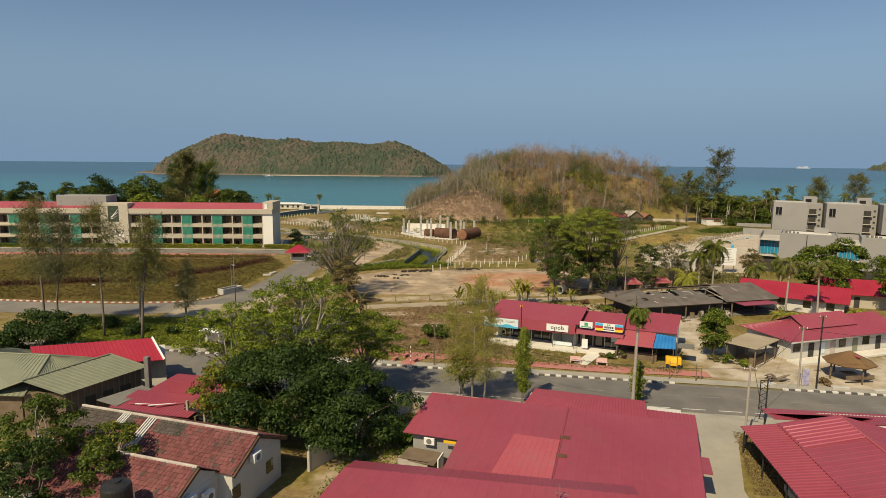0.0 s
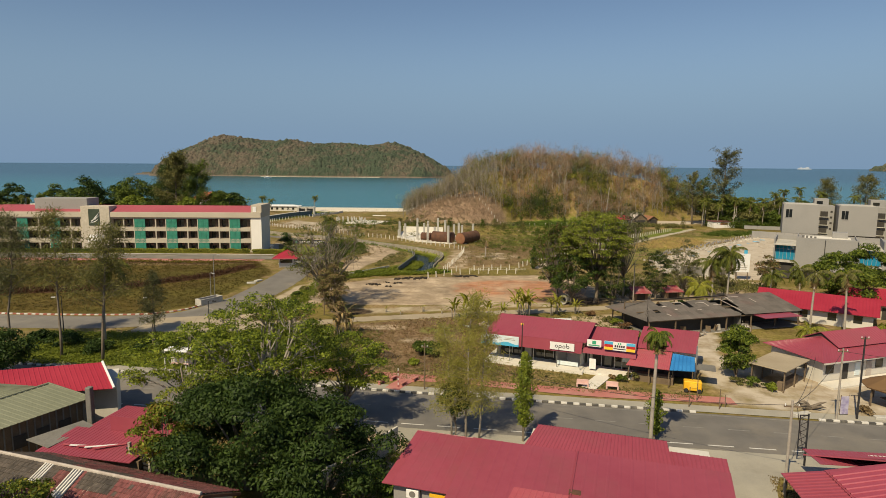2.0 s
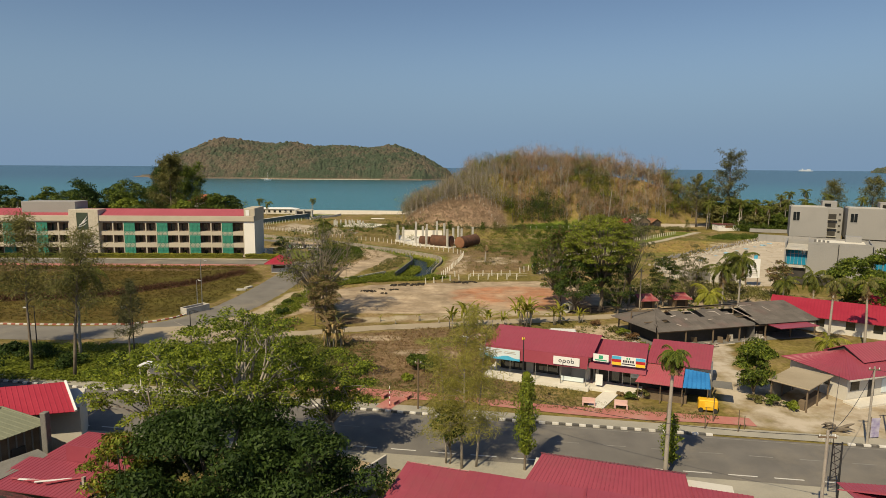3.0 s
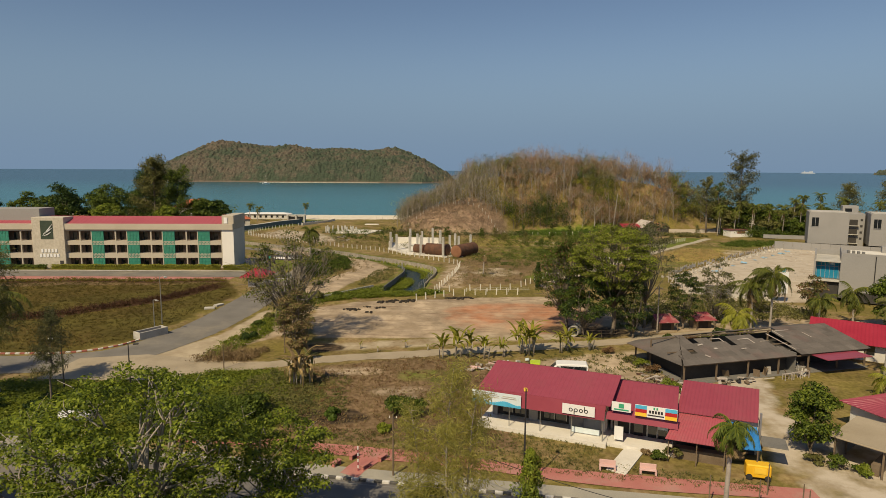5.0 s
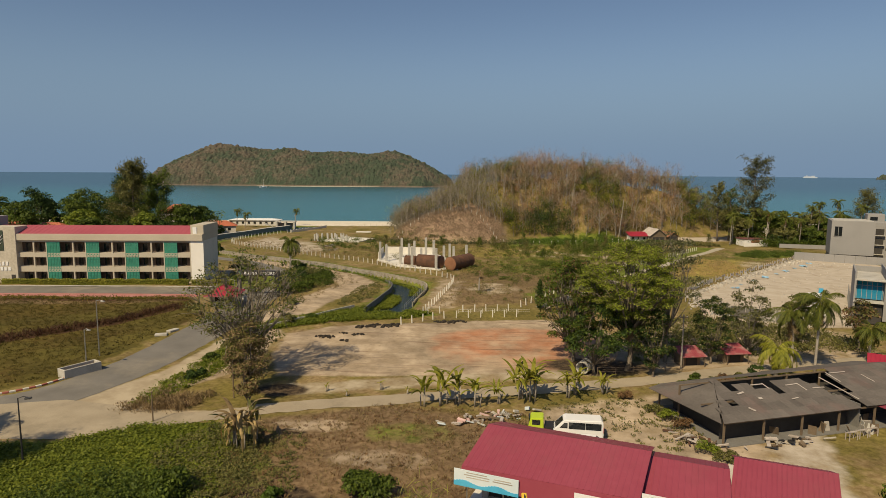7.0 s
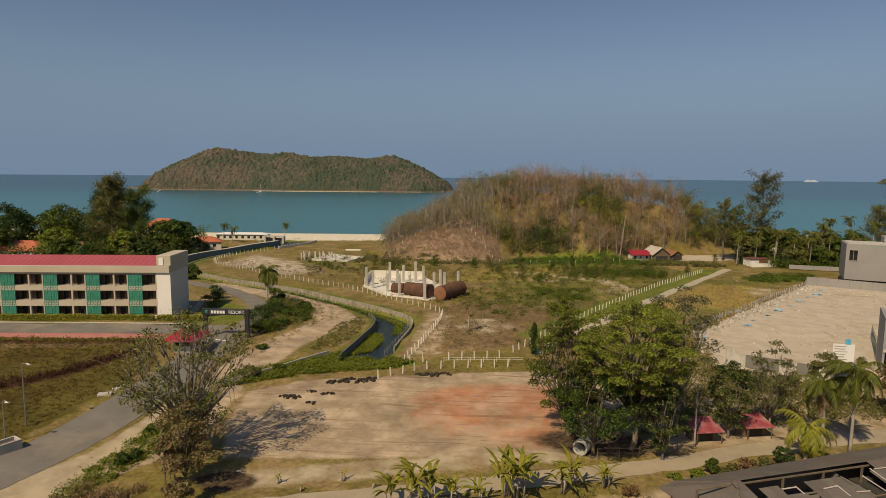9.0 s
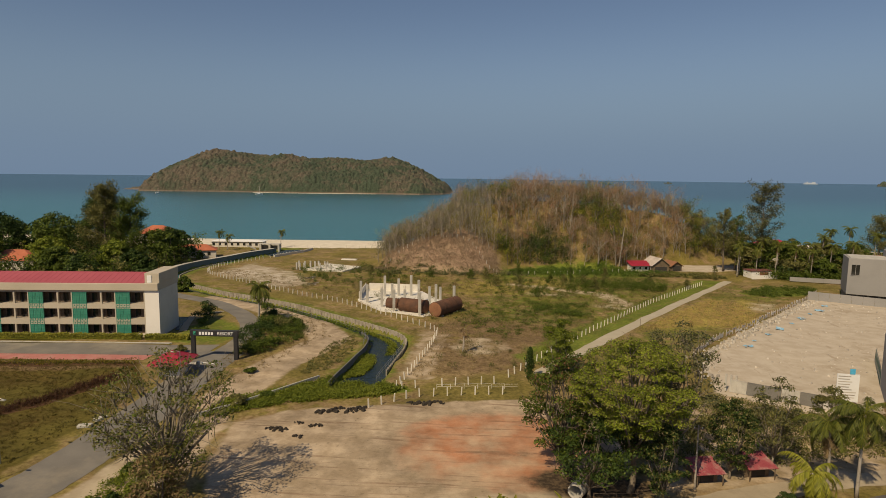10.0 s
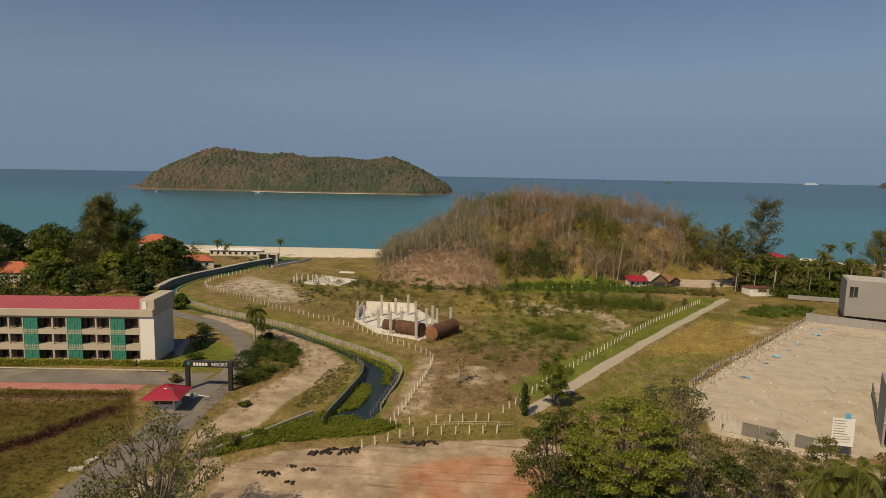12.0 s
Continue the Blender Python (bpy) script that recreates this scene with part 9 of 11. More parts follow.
tree((15.2, 129.4, 0), 14.4, 5.6, 0.18, ("leaf_mid", "leaf_rust"), "dark green tree with rusty leaves and hanging crown", 192, clumps=130, n=80, leaf=(0.33, 0.16), trunk=0.28, clump_r=0.95, limbs=70, extra=0.18, twigs=2, hollow=0.4)
tree((17.4, 124.4, 0), 9.0, 5.2, 0.2, ("leaf_dark", "leaf_mid"), "shaded understorey tree with dark leaves", 193, clumps=80, n=80, leaf=(0.33, 0.16), trunk=0.2, clump_r=1.0, limbs=20, extra=0.25, twigs=2, hollow=0.35)
tree((28.0, 130.4, 0), 18.4, 4.8, 0.36, "leaf_grey", "tall sparse grey tree with bare twigs", 194, clumps=54, n=60, leaf=(0.34, 0.17), trunk=0.22, clump_r=1.2, limbs=34, bark="grey_bark", twigs=4, hollow=0.25)
tree((24.8, 123.8, 0), 9.0, 2.8, 0.12, ("leaf_dark", "leaf_olive"), "dark slender tree beside the lane", 195, extra=0.3, clumps=60, n=70, leaf=(0.30, 0.14), trunk=0.18, clump_r=0.75, limbs=16, twigs=2)
tree((34.2, 130.6, 0), 9.6, 3.0, 0.12, ("leaf_dark", "leaf_olive"), "dark tree between the small sheds", 196, extra=0.3, clumps=70, n=70, leaf=(0.30, 0.14), trunk=0.16, clump_r=0.75, limbs=16, twigs=2)
tree((40.4, 133.6, 0), 11.2, 3.4, 0.18, ("leaf_grey", "leaf_olive"), "sparse grey-leaved tree near the sand lot", 197, extra=0.4, clumps=80, n=44, leaf=(0.30, 0.15), trunk=0.16, clump_r=0.8, limbs=26, bark="grey_bark", twigs=4, hollow=0.25)
tree((50.4, 140.6, 0), 8.0, 2.8, 0.12, "leaf_olive", "olive-leaved tree near the notice board", 198, clumps=60, n=60, leaf=(0.30, 0.14), trunk=0.14, clump_r=0.75, limbs=18, twigs=3)
tree((58.6, 139.6, 0), 7.4, 2.6, 0.3, ("leaf_olive", "leaf_rust"), "small olive and brown tree by the lane", 199, clumps=18, n=90, leaf=(0.4, 0.2), trunk=0.14, clump_r=1.1, limbs=14, extra=0.4)
palm((46.3, 127.2, 0), 9.6, "coconut palm behind the open shed", 201, fronds=28, length=4.3, lean=(0.2, 0.2), dead=5)
palm((40.4, 125.0, 0), 3.8, "short yellow-green palm behind the open shed", 202, fronds=26, length=4.0, droop=1.5, mat="leaf_palm_y", lean=(0.1, 0.1), trunk=0.22)
palm((44.3, 129.2, 0), 7.6, "short coconut palm behind the open shed", 203, fronds=24, length=4.0, lean=(-0.2, 0.2), dead=4)
palm((57.0, 134.0, 0), 4.4, "low palm near the villa wall", 204, fronds=20, length=3.8, lean=(0.2, 0.2))
palm((63.0, 135.0, 0), 5.6, "palm before the grey villas", 205, fronds=22, length=4.0, lean=(-0.2, 0.3), dead=3)
palm((50.6, 106.2, 0), 9.8, "coconut palm with brown hanging skirt", 206, fronds=14, length=3.0, lean=(0.3, 0.2), dead=8, mat="leaf_olive")
palm((56.4, 107.6, 0), 9.4, "coconut palm with many dead fronds", 207, fronds=12, length=3.0, lean=(-0.3, 0.3), dead=12, mat="leaf_olive")
palm((47.6, 101.0, 0), 2.4, "short yellow palm beside the red-roofed house", 208, fronds=15, length=3.2, mat="leaf_palm_y", lean=(0.1, 0), trunk=0.2, dead=3)
palm((59.4, 103.6, 0), 2.6, "short yellow palm behind the roadside house", 209, fronds=14, length=2.8, mat="leaf_palm_y", lean=(0.1, 0), trunk=0.2, dead=3)
for i, (x, y, h, r_) in enumerate(((67.5, 131, 9.5, 4.4), (74.5, 134, 10.5, 5.0), (66.0, 122.4, 8.6, 3.8), (73.6, 113, 9.6, 4.4), (81, 128, 9.0, 4.4), (78, 120, 8.0, 3.6))):
    tree((x, y, 0), h, r_, 0.1, ("leaf_mid", "leaf_light"), "leafy green garden tree by the villas", 211 + i, clumps=40, n=190, leaf=(0.46, 0.22), trunk=0.2, clump_r=1.6, limbs=12, extra=0.3, group="trees by the villas")
tree((32.2, 86.4, 0), 6.2, 2.2, 0.08, ("leaf_light", "leaf_mid"), "dense round green tree beside the driveway", 221, extra=0.7, clumps=34, n=230, leaf=(0.3, 0.15), trunk=0.16, clump_r=1.05)
for i, (x, y, rr_, h, mt) in enumerate(((33.4, 83.6, 1.3, 1.3, "leaf_mid"), (35.0, 82.4, 1.2, 0.9, "leaf_light"), (31.8, 84.6, 0.9, 0.9, "leaf_olive"), (18.2, 83.8, 0.8, 0.8, "leaf_mid"), (19.4, 84.3, 0.9, 1.4, "leaf_olive"), (17.2, 84.8, 0.6, 0.5, "leaf_dry"), (41.5, 76.8, 1.0, 0.9, "leaf_dry"), (50.5, 76.0, 1.3, 1.0, "leaf_olive"), (53.5, 75.4, 1.2, 1.1, "leaf_dry"), (56.8, 75.2, 1.2, 0.9, "leaf_olive"))):
    bush((x, y, 0.02), rr_, h, mt, "small roadside garden shrub", 231 + i, n=90, clumps=7, leaf=(0.24, 0.12), group="roadside shrubs")
tree((18.6, 167.6, 0), 9.6, 3.3, 0.05, ("leaf_weed", "leaf_mid"), "slender fresh green tree by the path", 241, extra=0.3, clumps=40, n=170, leaf=(0.32, 0.17), trunk=0.16, clump_r=1.0)
column_tree((13.2, 162.8, 0), 5.6, 0.9, "leaf_dark", "narrow dark evergreen at the fence corner", 242, 0.02, 1800)
palm((1.2, 177.4, gz(1.2, 177.4)), 5.0, "dried palm with hanging brown fronds", 243, fronds=4, length=2.4, mat="leaf_dry", lean=(0.3, 0.2), dead=9)
palm((-47.4, 196.6, gz(-47.4, 196.6)), 8.2, "date palm beside the resort drive", 244, fronds=32, length=4.4, lean=(0.2, 0.1), trunk=0.26)
palm((-97, 352, -1.8), 8.0, "palm at the canal mouth by the beach", 245, fronds=18, length=3.2, dead=4)
palm((-122, 338, -1.8), 8.4, "palm among the beach houses", 246, fronds=18, length=3.4)
palm((-117, 336, -1.8), 6.8, "palm beside the beach houses", 247, fronds=18, length=3.4)

# shrubs along the drive and the canal
rnd = random.Random(77)
shr = [(-42.6, 178.6, 2.4, 2.6), (-44.4, 185.6, 2.4, 2.8), (-37.2, 186.6, 2.4, 2.0), (-39.4, 170.5, 2.0, 1.9), (-38.2, 173.6, 2.0, 2.0), (-37.6, 177.5, 1.6, 1.5), (-42.0, 188.0, 2.4, 2.4), (-40.6, 191.4, 2.6, 2.6), (-38.0, 193.6, 2.2, 1.9), (-43.6, 193.0, 2.2, 2.8), (-36.0, 190.4, 1.8, 1.4), (-45.6, 199.8, 1.9, 2.2), (-50.5, 210.5, 1.6, 1.4),
       (-30.6, 145.6, 1.4, 2.6), (-27.6, 149.2, 1.1, 1.2), (-35.2, 160.5, 1.3, 1.1), (-52.6, 170.4, 1.0, 1.6), (-55.4, 184.0, 1.6, 1.6), (-60.5, 196, 2.2, 3.2), (-63, 202, 2.4, 3.4), (-58.6, 192.4, 1.6, 2.2), (-34.6, 125.0, 1.4, 1.1), (-33.2, 117.5, 1.6, 1.2), (-34.8, 131.0, 1.3, 1.0)]
for i, (x, y, rr_, h) in enumerate(shr):
    bush((x, y, gz(x, y)), rr_ * (1.3 if y > 165 else 1.0), h * (1.25 if y > 165 else 1.0), rnd.choice(["leaf_mid", "leaf_mid", "leaf_dark", "leaf_olive"]), "green shrub beside the resort drive and canal", 260 + i, n=110, clumps=9, leaf=(0.34, 0.18), group="drive shrubs")

low_spots = [(-41.5, 171), (-37.5, 171), (-33, 182), (-33.5, 190), (-40, 199), (-49, 206), (-47, 196), (-44, 186)]
# ---- trees behind the resort and along the shore ----
casuarina((-140, 280.6, -1.4), 29.5, 9.5, "leaf_olive", "very tall dark casuarina behind the resort", 301, low=0.08, n=16000, fine=1.0, sprawl=0.08, k=60, trunk=0.5, lean=(0.5, 0))
casuarina((-132, 284, -1.4), 25, 9.5, "leaf_mid", "tall dark casuarina beside a taller one", 302, low=0.08, n=13000, fine=1.0, sprawl=0.08, k=60, trunk=0.4, lean=(0.5, 0))
casuarina((-147, 286, -1.4), 24, 9.5, "leaf_dark", "tall dark casuarina in the shore grove", 303, low=0.08, n=13000, fine=1.0, sprawl=0.08, k=60, trunk=0.4)
for i, (x, y, h, r_, mt) in enumerate(((-155, 296, 17, 9, "leaf_mid"), (-178, 300, 17, 9, "leaf_dark"), (-200, 306, 16, 9, "leaf_dark"), (-122, 300, 12, 7, "leaf_dark"), (-142, 256, 10, 6, "leaf_mid"), (-128, 250, 8, 5, "leaf_dark"), (-185, 282, 19, 10, "leaf_dark"), (-163, 284, 19, 9.5, "leaf_mid"), (-174, 262, 14, 7, "leaf_mid"), (-122, 287, 13.5, 7, "leaf_mid"), (-205, 290, 15, 8, "leaf_mid"), (-222, 284, 16, 8, "leaf_dark"), (-240, 280, 15, 8, "leaf_mid"), (-152, 266, 12, 7, "leaf_light"), (-128, 268, 11, 6.5, "leaf_light"), (-262, 284, 16, 9, "leaf_mid"), (-138, 322, 11, 6, "leaf_dark"), (-170, 330, 11, 7, "leaf_mid"), (-195, 330, 11, 7, "leaf_dark"), (-118, 262, 9, 4.5, "leaf_dark"), (-106, 250, 8, 3.6, "leaf_dark"), (-84, 232, 5, 2.6, "leaf_mid"), (-290, 290, 16, 9, "leaf_dark"), (-320, 285, 16, 9, "leaf_mid"))):
    tree((x, y, -1.5), h, r_, 0.05, mt, "broad green tree behind the resort near the shore", 310 + i, clumps=46, n=95, leaf=(0.95, 0.5), trunk=0.35, clump_r=r_ * 0.34, limbs=8, group="shore trees behind the resort")
for i, (x, y, h) in enumerate(((-232, 262, 13), (-212, 255, 12), (-248, 262, 14), (-198, 262, 11), (-268, 268, 14))):
    palm((x, y, -1.3), h, "tall coconut palm behind the resort", 340 + i, fronds=18, length=4.0, group="palms behind the resort")
casuarina((109.4, 303.3, -1.6), 32.5, 7.0, "leaf_grey", "very tall open casuarina by the shore", 351, low=0.3, n=6500, trunk=0.4, lean=(0.5, 0), k=60, fine=0.7, round_top=0.3, sprawl=0.09)
casuarina((97, 306, -1.6), 23.5, 6.0, "leaf_olive", "tall open casuarina near the hill", 352, low=0.3, n=4500, fine=1.0, sprawl=0.07, trunk=0.35, lean=(-0.8, 0))
casuarina((103, 310, -1.6), 21, 6.0, "leaf_mid", "casuarina in the shore grove near the hill", 353, low=0.2, n=5000, fine=1.0, sprawl=0.07, trunk=0.35)
casuarina((188, 330, -1.6), 22, 8.0, "leaf_olive", "pale casuarina behind the far villas", 354, low=0.2, n=9000, fine=1.0, sprawl=0.08, trunk=0.35)
casuarina((172, 335, -1.6), 20, 8.0, "leaf_olive", "pale casuarina beside another behind the villas", 355, low=0.2, n=9000, fine=1.0, sprawl=0.08, trunk=0.35)
casuarina((205, 325, -1.6), 21, 8.0, "leaf_olive", "pale casuarina at the end of the grove", 356, low=0.2, n=9000, fine=1.0, sprawl=0.08, trunk=0.35)
SANDY = [(58, 284), (88, 284), (99, 296), (107, 320), (100, 345), (60, 330)]   # open ground round the huts
in_sandy = lambda x, y: inside(np.array([float(x)]), np.array([float(y)]), SANDY, 0.01)[0] > 0.5
for i, (x, y, h, r_, mt) in enumerate(((112, 306, 14, 7, "leaf_dark"), (106, 314, 14, 7, "leaf_mid"), (98, 312, 12, 6, "leaf_dark"), (88, 300, 6, 3.4, "leaf_mid"), (139, 312, 12, 6, "leaf_mid"), (150, 312, 11, 6, "leaf_dark"), (118, 294, 8, 4.5, "leaf_mid"), (127, 291, 7, 4, "leaf_dark"), (121, 303, 12, 6, "leaf_dark"), (129, 300, 11, 5.5, "leaf_mid"), (136, 298, 10, 5, "leaf_dark"), (104, 302, 10, 5, "leaf_mid"), (116, 318, 13, 6, "leaf_mid"), (128, 318, 12, 6, "leaf_mid"), (145, 302, 10, 5.5, "leaf_mid"), (156, 300, 10, 5, "leaf_mid"), (166, 296, 9, 5, "leaf_dark"), (179, 300, 10, 5, "leaf_mid"), (192, 296, 10, 5, "leaf_mid"), (92, 318, 10, 5, "leaf_mid"), (215, 300, 11, 6, "leaf_mid"), (235, 300, 12, 6, "leaf_mid"), (96, 296, 5, 3, "leaf_mid"))):
    if in_sandy(x, y):
        continue
    tree((x, y, -1.6), h, r_, 0.12, {"leaf_dark": "leaf_mid", "leaf_mid": "leaf_olive"}[mt], "dense green tree in the grove by the shore", 360 + i, clumps=34, n=95, leaf=(0.9, 0.48), trunk=0.3, clump_r=r_ * 0.36, limbs=8, group="grove by the shore")
for i, (x, y, h) in enumerate(((100, 298, 12), (107, 297, 13), (114, 299, 12), (124, 296, 12), (133, 305, 14), (146, 325, 15), (152, 322, 16), (160, 318, 14), (172, 312, 13), (84, 306, 9), (90, 303, 10), (63, 303, 8), (68, 306, 9), (87, 297, 9), (93, 294, 10), (97, 292, 11), (104, 293, 10), (110, 291, 12), (117, 292, 11), (122, 290, 10), (130, 293, 12), (138, 294, 13), (94, 300, 12), (75, 304, 9), (79, 302, 8))):
    if in_sandy(x, y):
        continue
    palm((x, y, -1.6), h, "coconut palm in the grove by the shore", 380 + i, fronds=18, length=3.8, group="palms in the shore grove", dead=3)

# undergrowth of the two shore groves
def spots_in(n, poly, seed, gap, lo, hi, avoid=()):
    r_ = np.random.default_rng(seed)
    px, py = [p[0] for p in poly], [p[1] for p in poly]
    out = []
    test = lambda x, y: inside(np.array([x]), np.array([y]), poly, 0.01)[0] > 0.5 and all(math.hypot(x - a, (y - b) * 1.0) > d for a, b, d in avoid)
    out = scatter(n, test, min(px), max(px), min(py), max(py), seed, gap)
    return out, r_.uniform(lo, hi, len(out))


sp_, hs_ = spots_in(150, [(-270, 232), (-150, 232), (-112, 236), (-116, 275), (-110, 330), (-150, 345), (-270, 345)], 61, 5.0, 4.5, 9.5, ((-151, 337, 14), (-128, 318, 13), (-166, 264, 13), (-196, 282, 12)))
woods("shore_undergrowth", sp_, hs_, ["bark", "leaf_mid", "leaf_dark", "leaf_olive", "leaf_light"], "mixed green trees filling the grove behind the resort", 62, 0.85, 190, 0.1, "bark", 0.42, 0.12)
sp_, hs_ = spots_in(150, [(104, 296), (112, 289), (140, 288), (250, 288), (250, 335), (112, 335)], 63, 4.6, 4.0, 9.5, ((133, 347, 12), (168, 314, 12), (152, 345, 14)))
woods("shore_undergrowth", sp_, hs_, ["bark", "leaf_mid", "leaf_dark", "leaf_olive", "leaf_palm"], "mixed green trees filling the grove by the villas", 64, 0.8, 190, 0.1, "bark", 0.42, 0.12)

sp_, hs_ = spots_in(80, [(-150, 240), (-116, 240), (-114, 275), (-113, 300), (-120, 306), (-150, 300)], 65, 3.6, 3.5, 9.0)
woods("shore_undergrowth", sp_, hs_, ["bark", "leaf_mid", "leaf_dark", "leaf_mid", "leaf_olive"], "dense dark shrubs and trees beside the embankment", 66, 0.7, 220, 0.1, "bark", 0.45, 0.05)
sp_, hs_ = spots_in(70, [(108, 289), (140, 287), (165, 290), (160, 304), (108, 302)], 67, 3.2, 3.5, 8.5)
woods("shore_undergrowth", sp_, hs_, ["bark", "leaf_mid", "leaf_dark", "leaf_palm"], "dense shrubs before the grove palms", 68, 0.6, 240, 0.1, "bark", 0.45, 0.05)
for i, (x, y, h) in enumerate(((33.4, 269.7, 5.2), (39.2, 254.9, 4.2), (47.0, 281.0, 3.8), (15.8, 284.0, 5.4), (8.0, 258.1, 3.0), (15.0, 249.3, 4.4), (55.0, 255.9, 3.8), (86.0, 284.0, 5.0), (4.6, 272.4, 3.8), (-0.5, 270.6, 3.4), (36.3, 259.8, 3.6), (30.5, 262.6, 3.2), (-14.8, 274.2, 3.4), (-36.6, 275.3, 3.2), (43.0, 262.0, 3.0), (26.0, 266.0, 2.8), (60.0, 270.0, 3.0), (70.0, 262.4, 2.6), (20.0, 240.0, 2.6), (-28.0, 262.0, 3.0))):
    casuarina((x, y, gz(x, y)), h, 1.3, "leaf_olive" if i % 3 else "leaf_mid", "feathery young casuarina on the rough field", 700 + i, trunk=0.05, low=0.02, n=900, fine=0.9, k=16, round_top=0.6, sprawl=0.22, name="young_casuarina", group="young casuarinas on the field")

# ---- low growth ----


def low_growth(name, spots, mat, label, seed, size=(0.4, 0.9), per=26, leaf=(0.3, 0.1), spread=0.9, upright=0.7, level=False, zmin=-9.0):
    r_ = np.random.default_rng(seed)
    vs = []
    pts = np.array(spots)
    zz = np.maximum(ground_z(pts[:, 0], pts[:, 1]), zmin)
    for (x, y), z in zip(pts, zz):
        h = r_.uniform(*size)
        k = per
        p = np.stack([x + r_.normal(0, h * spread * 0.5, k), y + r_.normal(0, h * spread * 0.5, k), z + h * r_.random(k) ** 0.8 + 0.03], 1)
        u = unit(np.stack([r_.normal(0, 0.6, k), r_.normal(0, 0.6, k), np.full(k, upright)], 1))
        w = unit(np.cross(u, r_.normal(0, 0.45, (k, 3)) + [0, 0, 1.0])) if level else unit(np.cross(u, r_.normal(0, 1, (k, 3))))
        L, W = leaf[0] * r_.uniform(0.7, 1.4, (k, 1)), leaf[1] * r_.uniform(0.7, 1.4, (k, 1))
        vs.append(np.stack([p - u * L / 2, p + w * W / 2, p + u * L / 2, p - w * W / 2], 1))
    return tagged(quad_mesh(name, np.concatenate(vs), mat, None), label, "plants", kind="stuff")


def area(n, poly, seed, gap=0.5, avoid=()):
    px, py = [p[0] for p in poly], [p[1] for p in poly]
    r_ = np.random.default_rng(seed)
    x, y = r_.uniform(min(px), max(px), n * 3), r_.uniform(min(py), max(py), n * 3)
    keep = inside(x, y, poly, 0.01) > 0.5
    for line, d in avoid:
        keep &= line_dist(x, y, line) > d
    return list(zip(x[keep][:n], y[keep][:n]))


LANE = [(-25.5, 106.4), (-8, 112.6), (8, 117.4), (23.8, 122.3), (38, 128), (72, 139)]
WPATH = [(13.6, 163.3), (27, 184.2), (90, 281.5)]
low_growth("weeds", area(7000, [(-64, 83), (-18.5, 84), (-18.5, 91), (-21, 100), (-24, 104.2), (-32, 102.8), (-38, 98), (-64, 97)], 1), "leaf_weed", "lush green creeping weeds beside the junction", 401, (0.12, 0.42), 12, (0.26, 0.16), 2.2, 0.15, True)
low_growth("scrub", area(90, [(-34, 86), (-21, 86), (-20, 91), (-30, 93)], 31), "leaf_mid", "green shrubs among the creeping weeds", 431, (0.8, 1.6), 90, (0.26, 0.14), 1.0, 0.3, True)
low_growth("weeds", area(500, [(-27, 97), (-20, 88), (-16, 92), (-18, 101), (-24, 104)], 2), "leaf_olive", "olive shrubby weeds at the field edge", 402, (0.2, 0.6), 22, (0.24, 0.12), 1.4, 0.2, True)
low_growth("dry_grass", area(1300, [(-25, 86.5), (4, 84.5), (3, 96), (9, 110), (-8, 111), (-20, 105)], 3), "dry_tuft", "dry brown grass tufts on the fallow plot", 403, (0.12, 0.35), 9, (0.28, 0.05), 1.6)
low_growth("dry_grass", area(380, [(-25, 86.5), (4, 84.5), (3, 96), (9, 110), (-8, 111), (-20, 105)], 4), "leaf_rust", "rusty dead bracken on the fallow plot", 404, (0.15, 0.5), 12, (0.25, 0.08), 1.5)
low_growth("weeds", area(1700, [(-34, 141), (-24, 147.5), (-10, 152.5), (-7, 156), (-12.5, 158.5), (-16, 161.5), (-20.5, 160), (-22, 157), (-34, 147)], 5), "leaf_weed", "bright green reeds at the canal head", 405, (0.25, 0.7), 18, (0.3, 0.16), 1.3, 0.3, True, -1.3)
low_growth("weeds", area(500, [(-19.6, 163), (-16.4, 165), (-15.4, 171), (-16.2, 177), (-18.4, 178)], 6), "leaf_weed", "bright green reed bed in the canal", 406, (0.2, 0.5), 18, (0.3, 0.15), 1.2, 0.3, True, -1.4)
low_growth("weeds", [p for p in [(x + random.Random(i).uniform(0.4, 2.0), y) for i, (x, y, _) in enumerate(along(CANAL, 0.12))] if 178 < p[1] < 205], "leaf_weed", "green weeds along the inner canal wall", 434, (0.2, 0.5), 18, (0.3, 0.15), 1.2, 0.3, True, -1.45)
bank = [(x + random.Random(i).uniform(-1.2, 1.2) - 3.6, y) for i, (x, y, _) in enumerate(along(CANAL, 0.3)) if y > 186 and y < 232]
low_growth("weeds", bank, "leaf_bright", "green growth along the canal wall", 407, (0.3, 0.8), 18, (0.4, 0.16), 1.2, 0.5)
low_growth("scrub", area(380, [(-4, 165), (12, 170), (45, 225), (75, 272), (60, 285), (0, 270), (-40, 262), (-60, 250), (-22, 218), (-3, 200)], 7, avoid=((WPATH, 3.5),)), "leaf_olive", "olive scrub scattered over the rough field", 408, (0.4, 1.5), 60, (0.5, 0.07), 1.1, 1.0)
low_growth("scrub", area(90, [(5, 228), (40, 235), (60, 262), (55, 285), (0, 275)], 8, avoid=((WPATH, 3.5),)), "leaf_mid", "green shrubs on the rough field", 409, (0.6, 1.9), 90, (0.4, 0.09), 1.0, 0.8)
low_growth("scrub", area(130, [(8, 190), (24, 200), (30, 218), (5, 222), (-4, 205)], 9, avoid=((WPATH, 3.5),)), "leaf_mid", "low green creepers on dry ground", 410, (0.3, 0.9), 60, (0.28, 0.13), 1.5, 0.3, True)
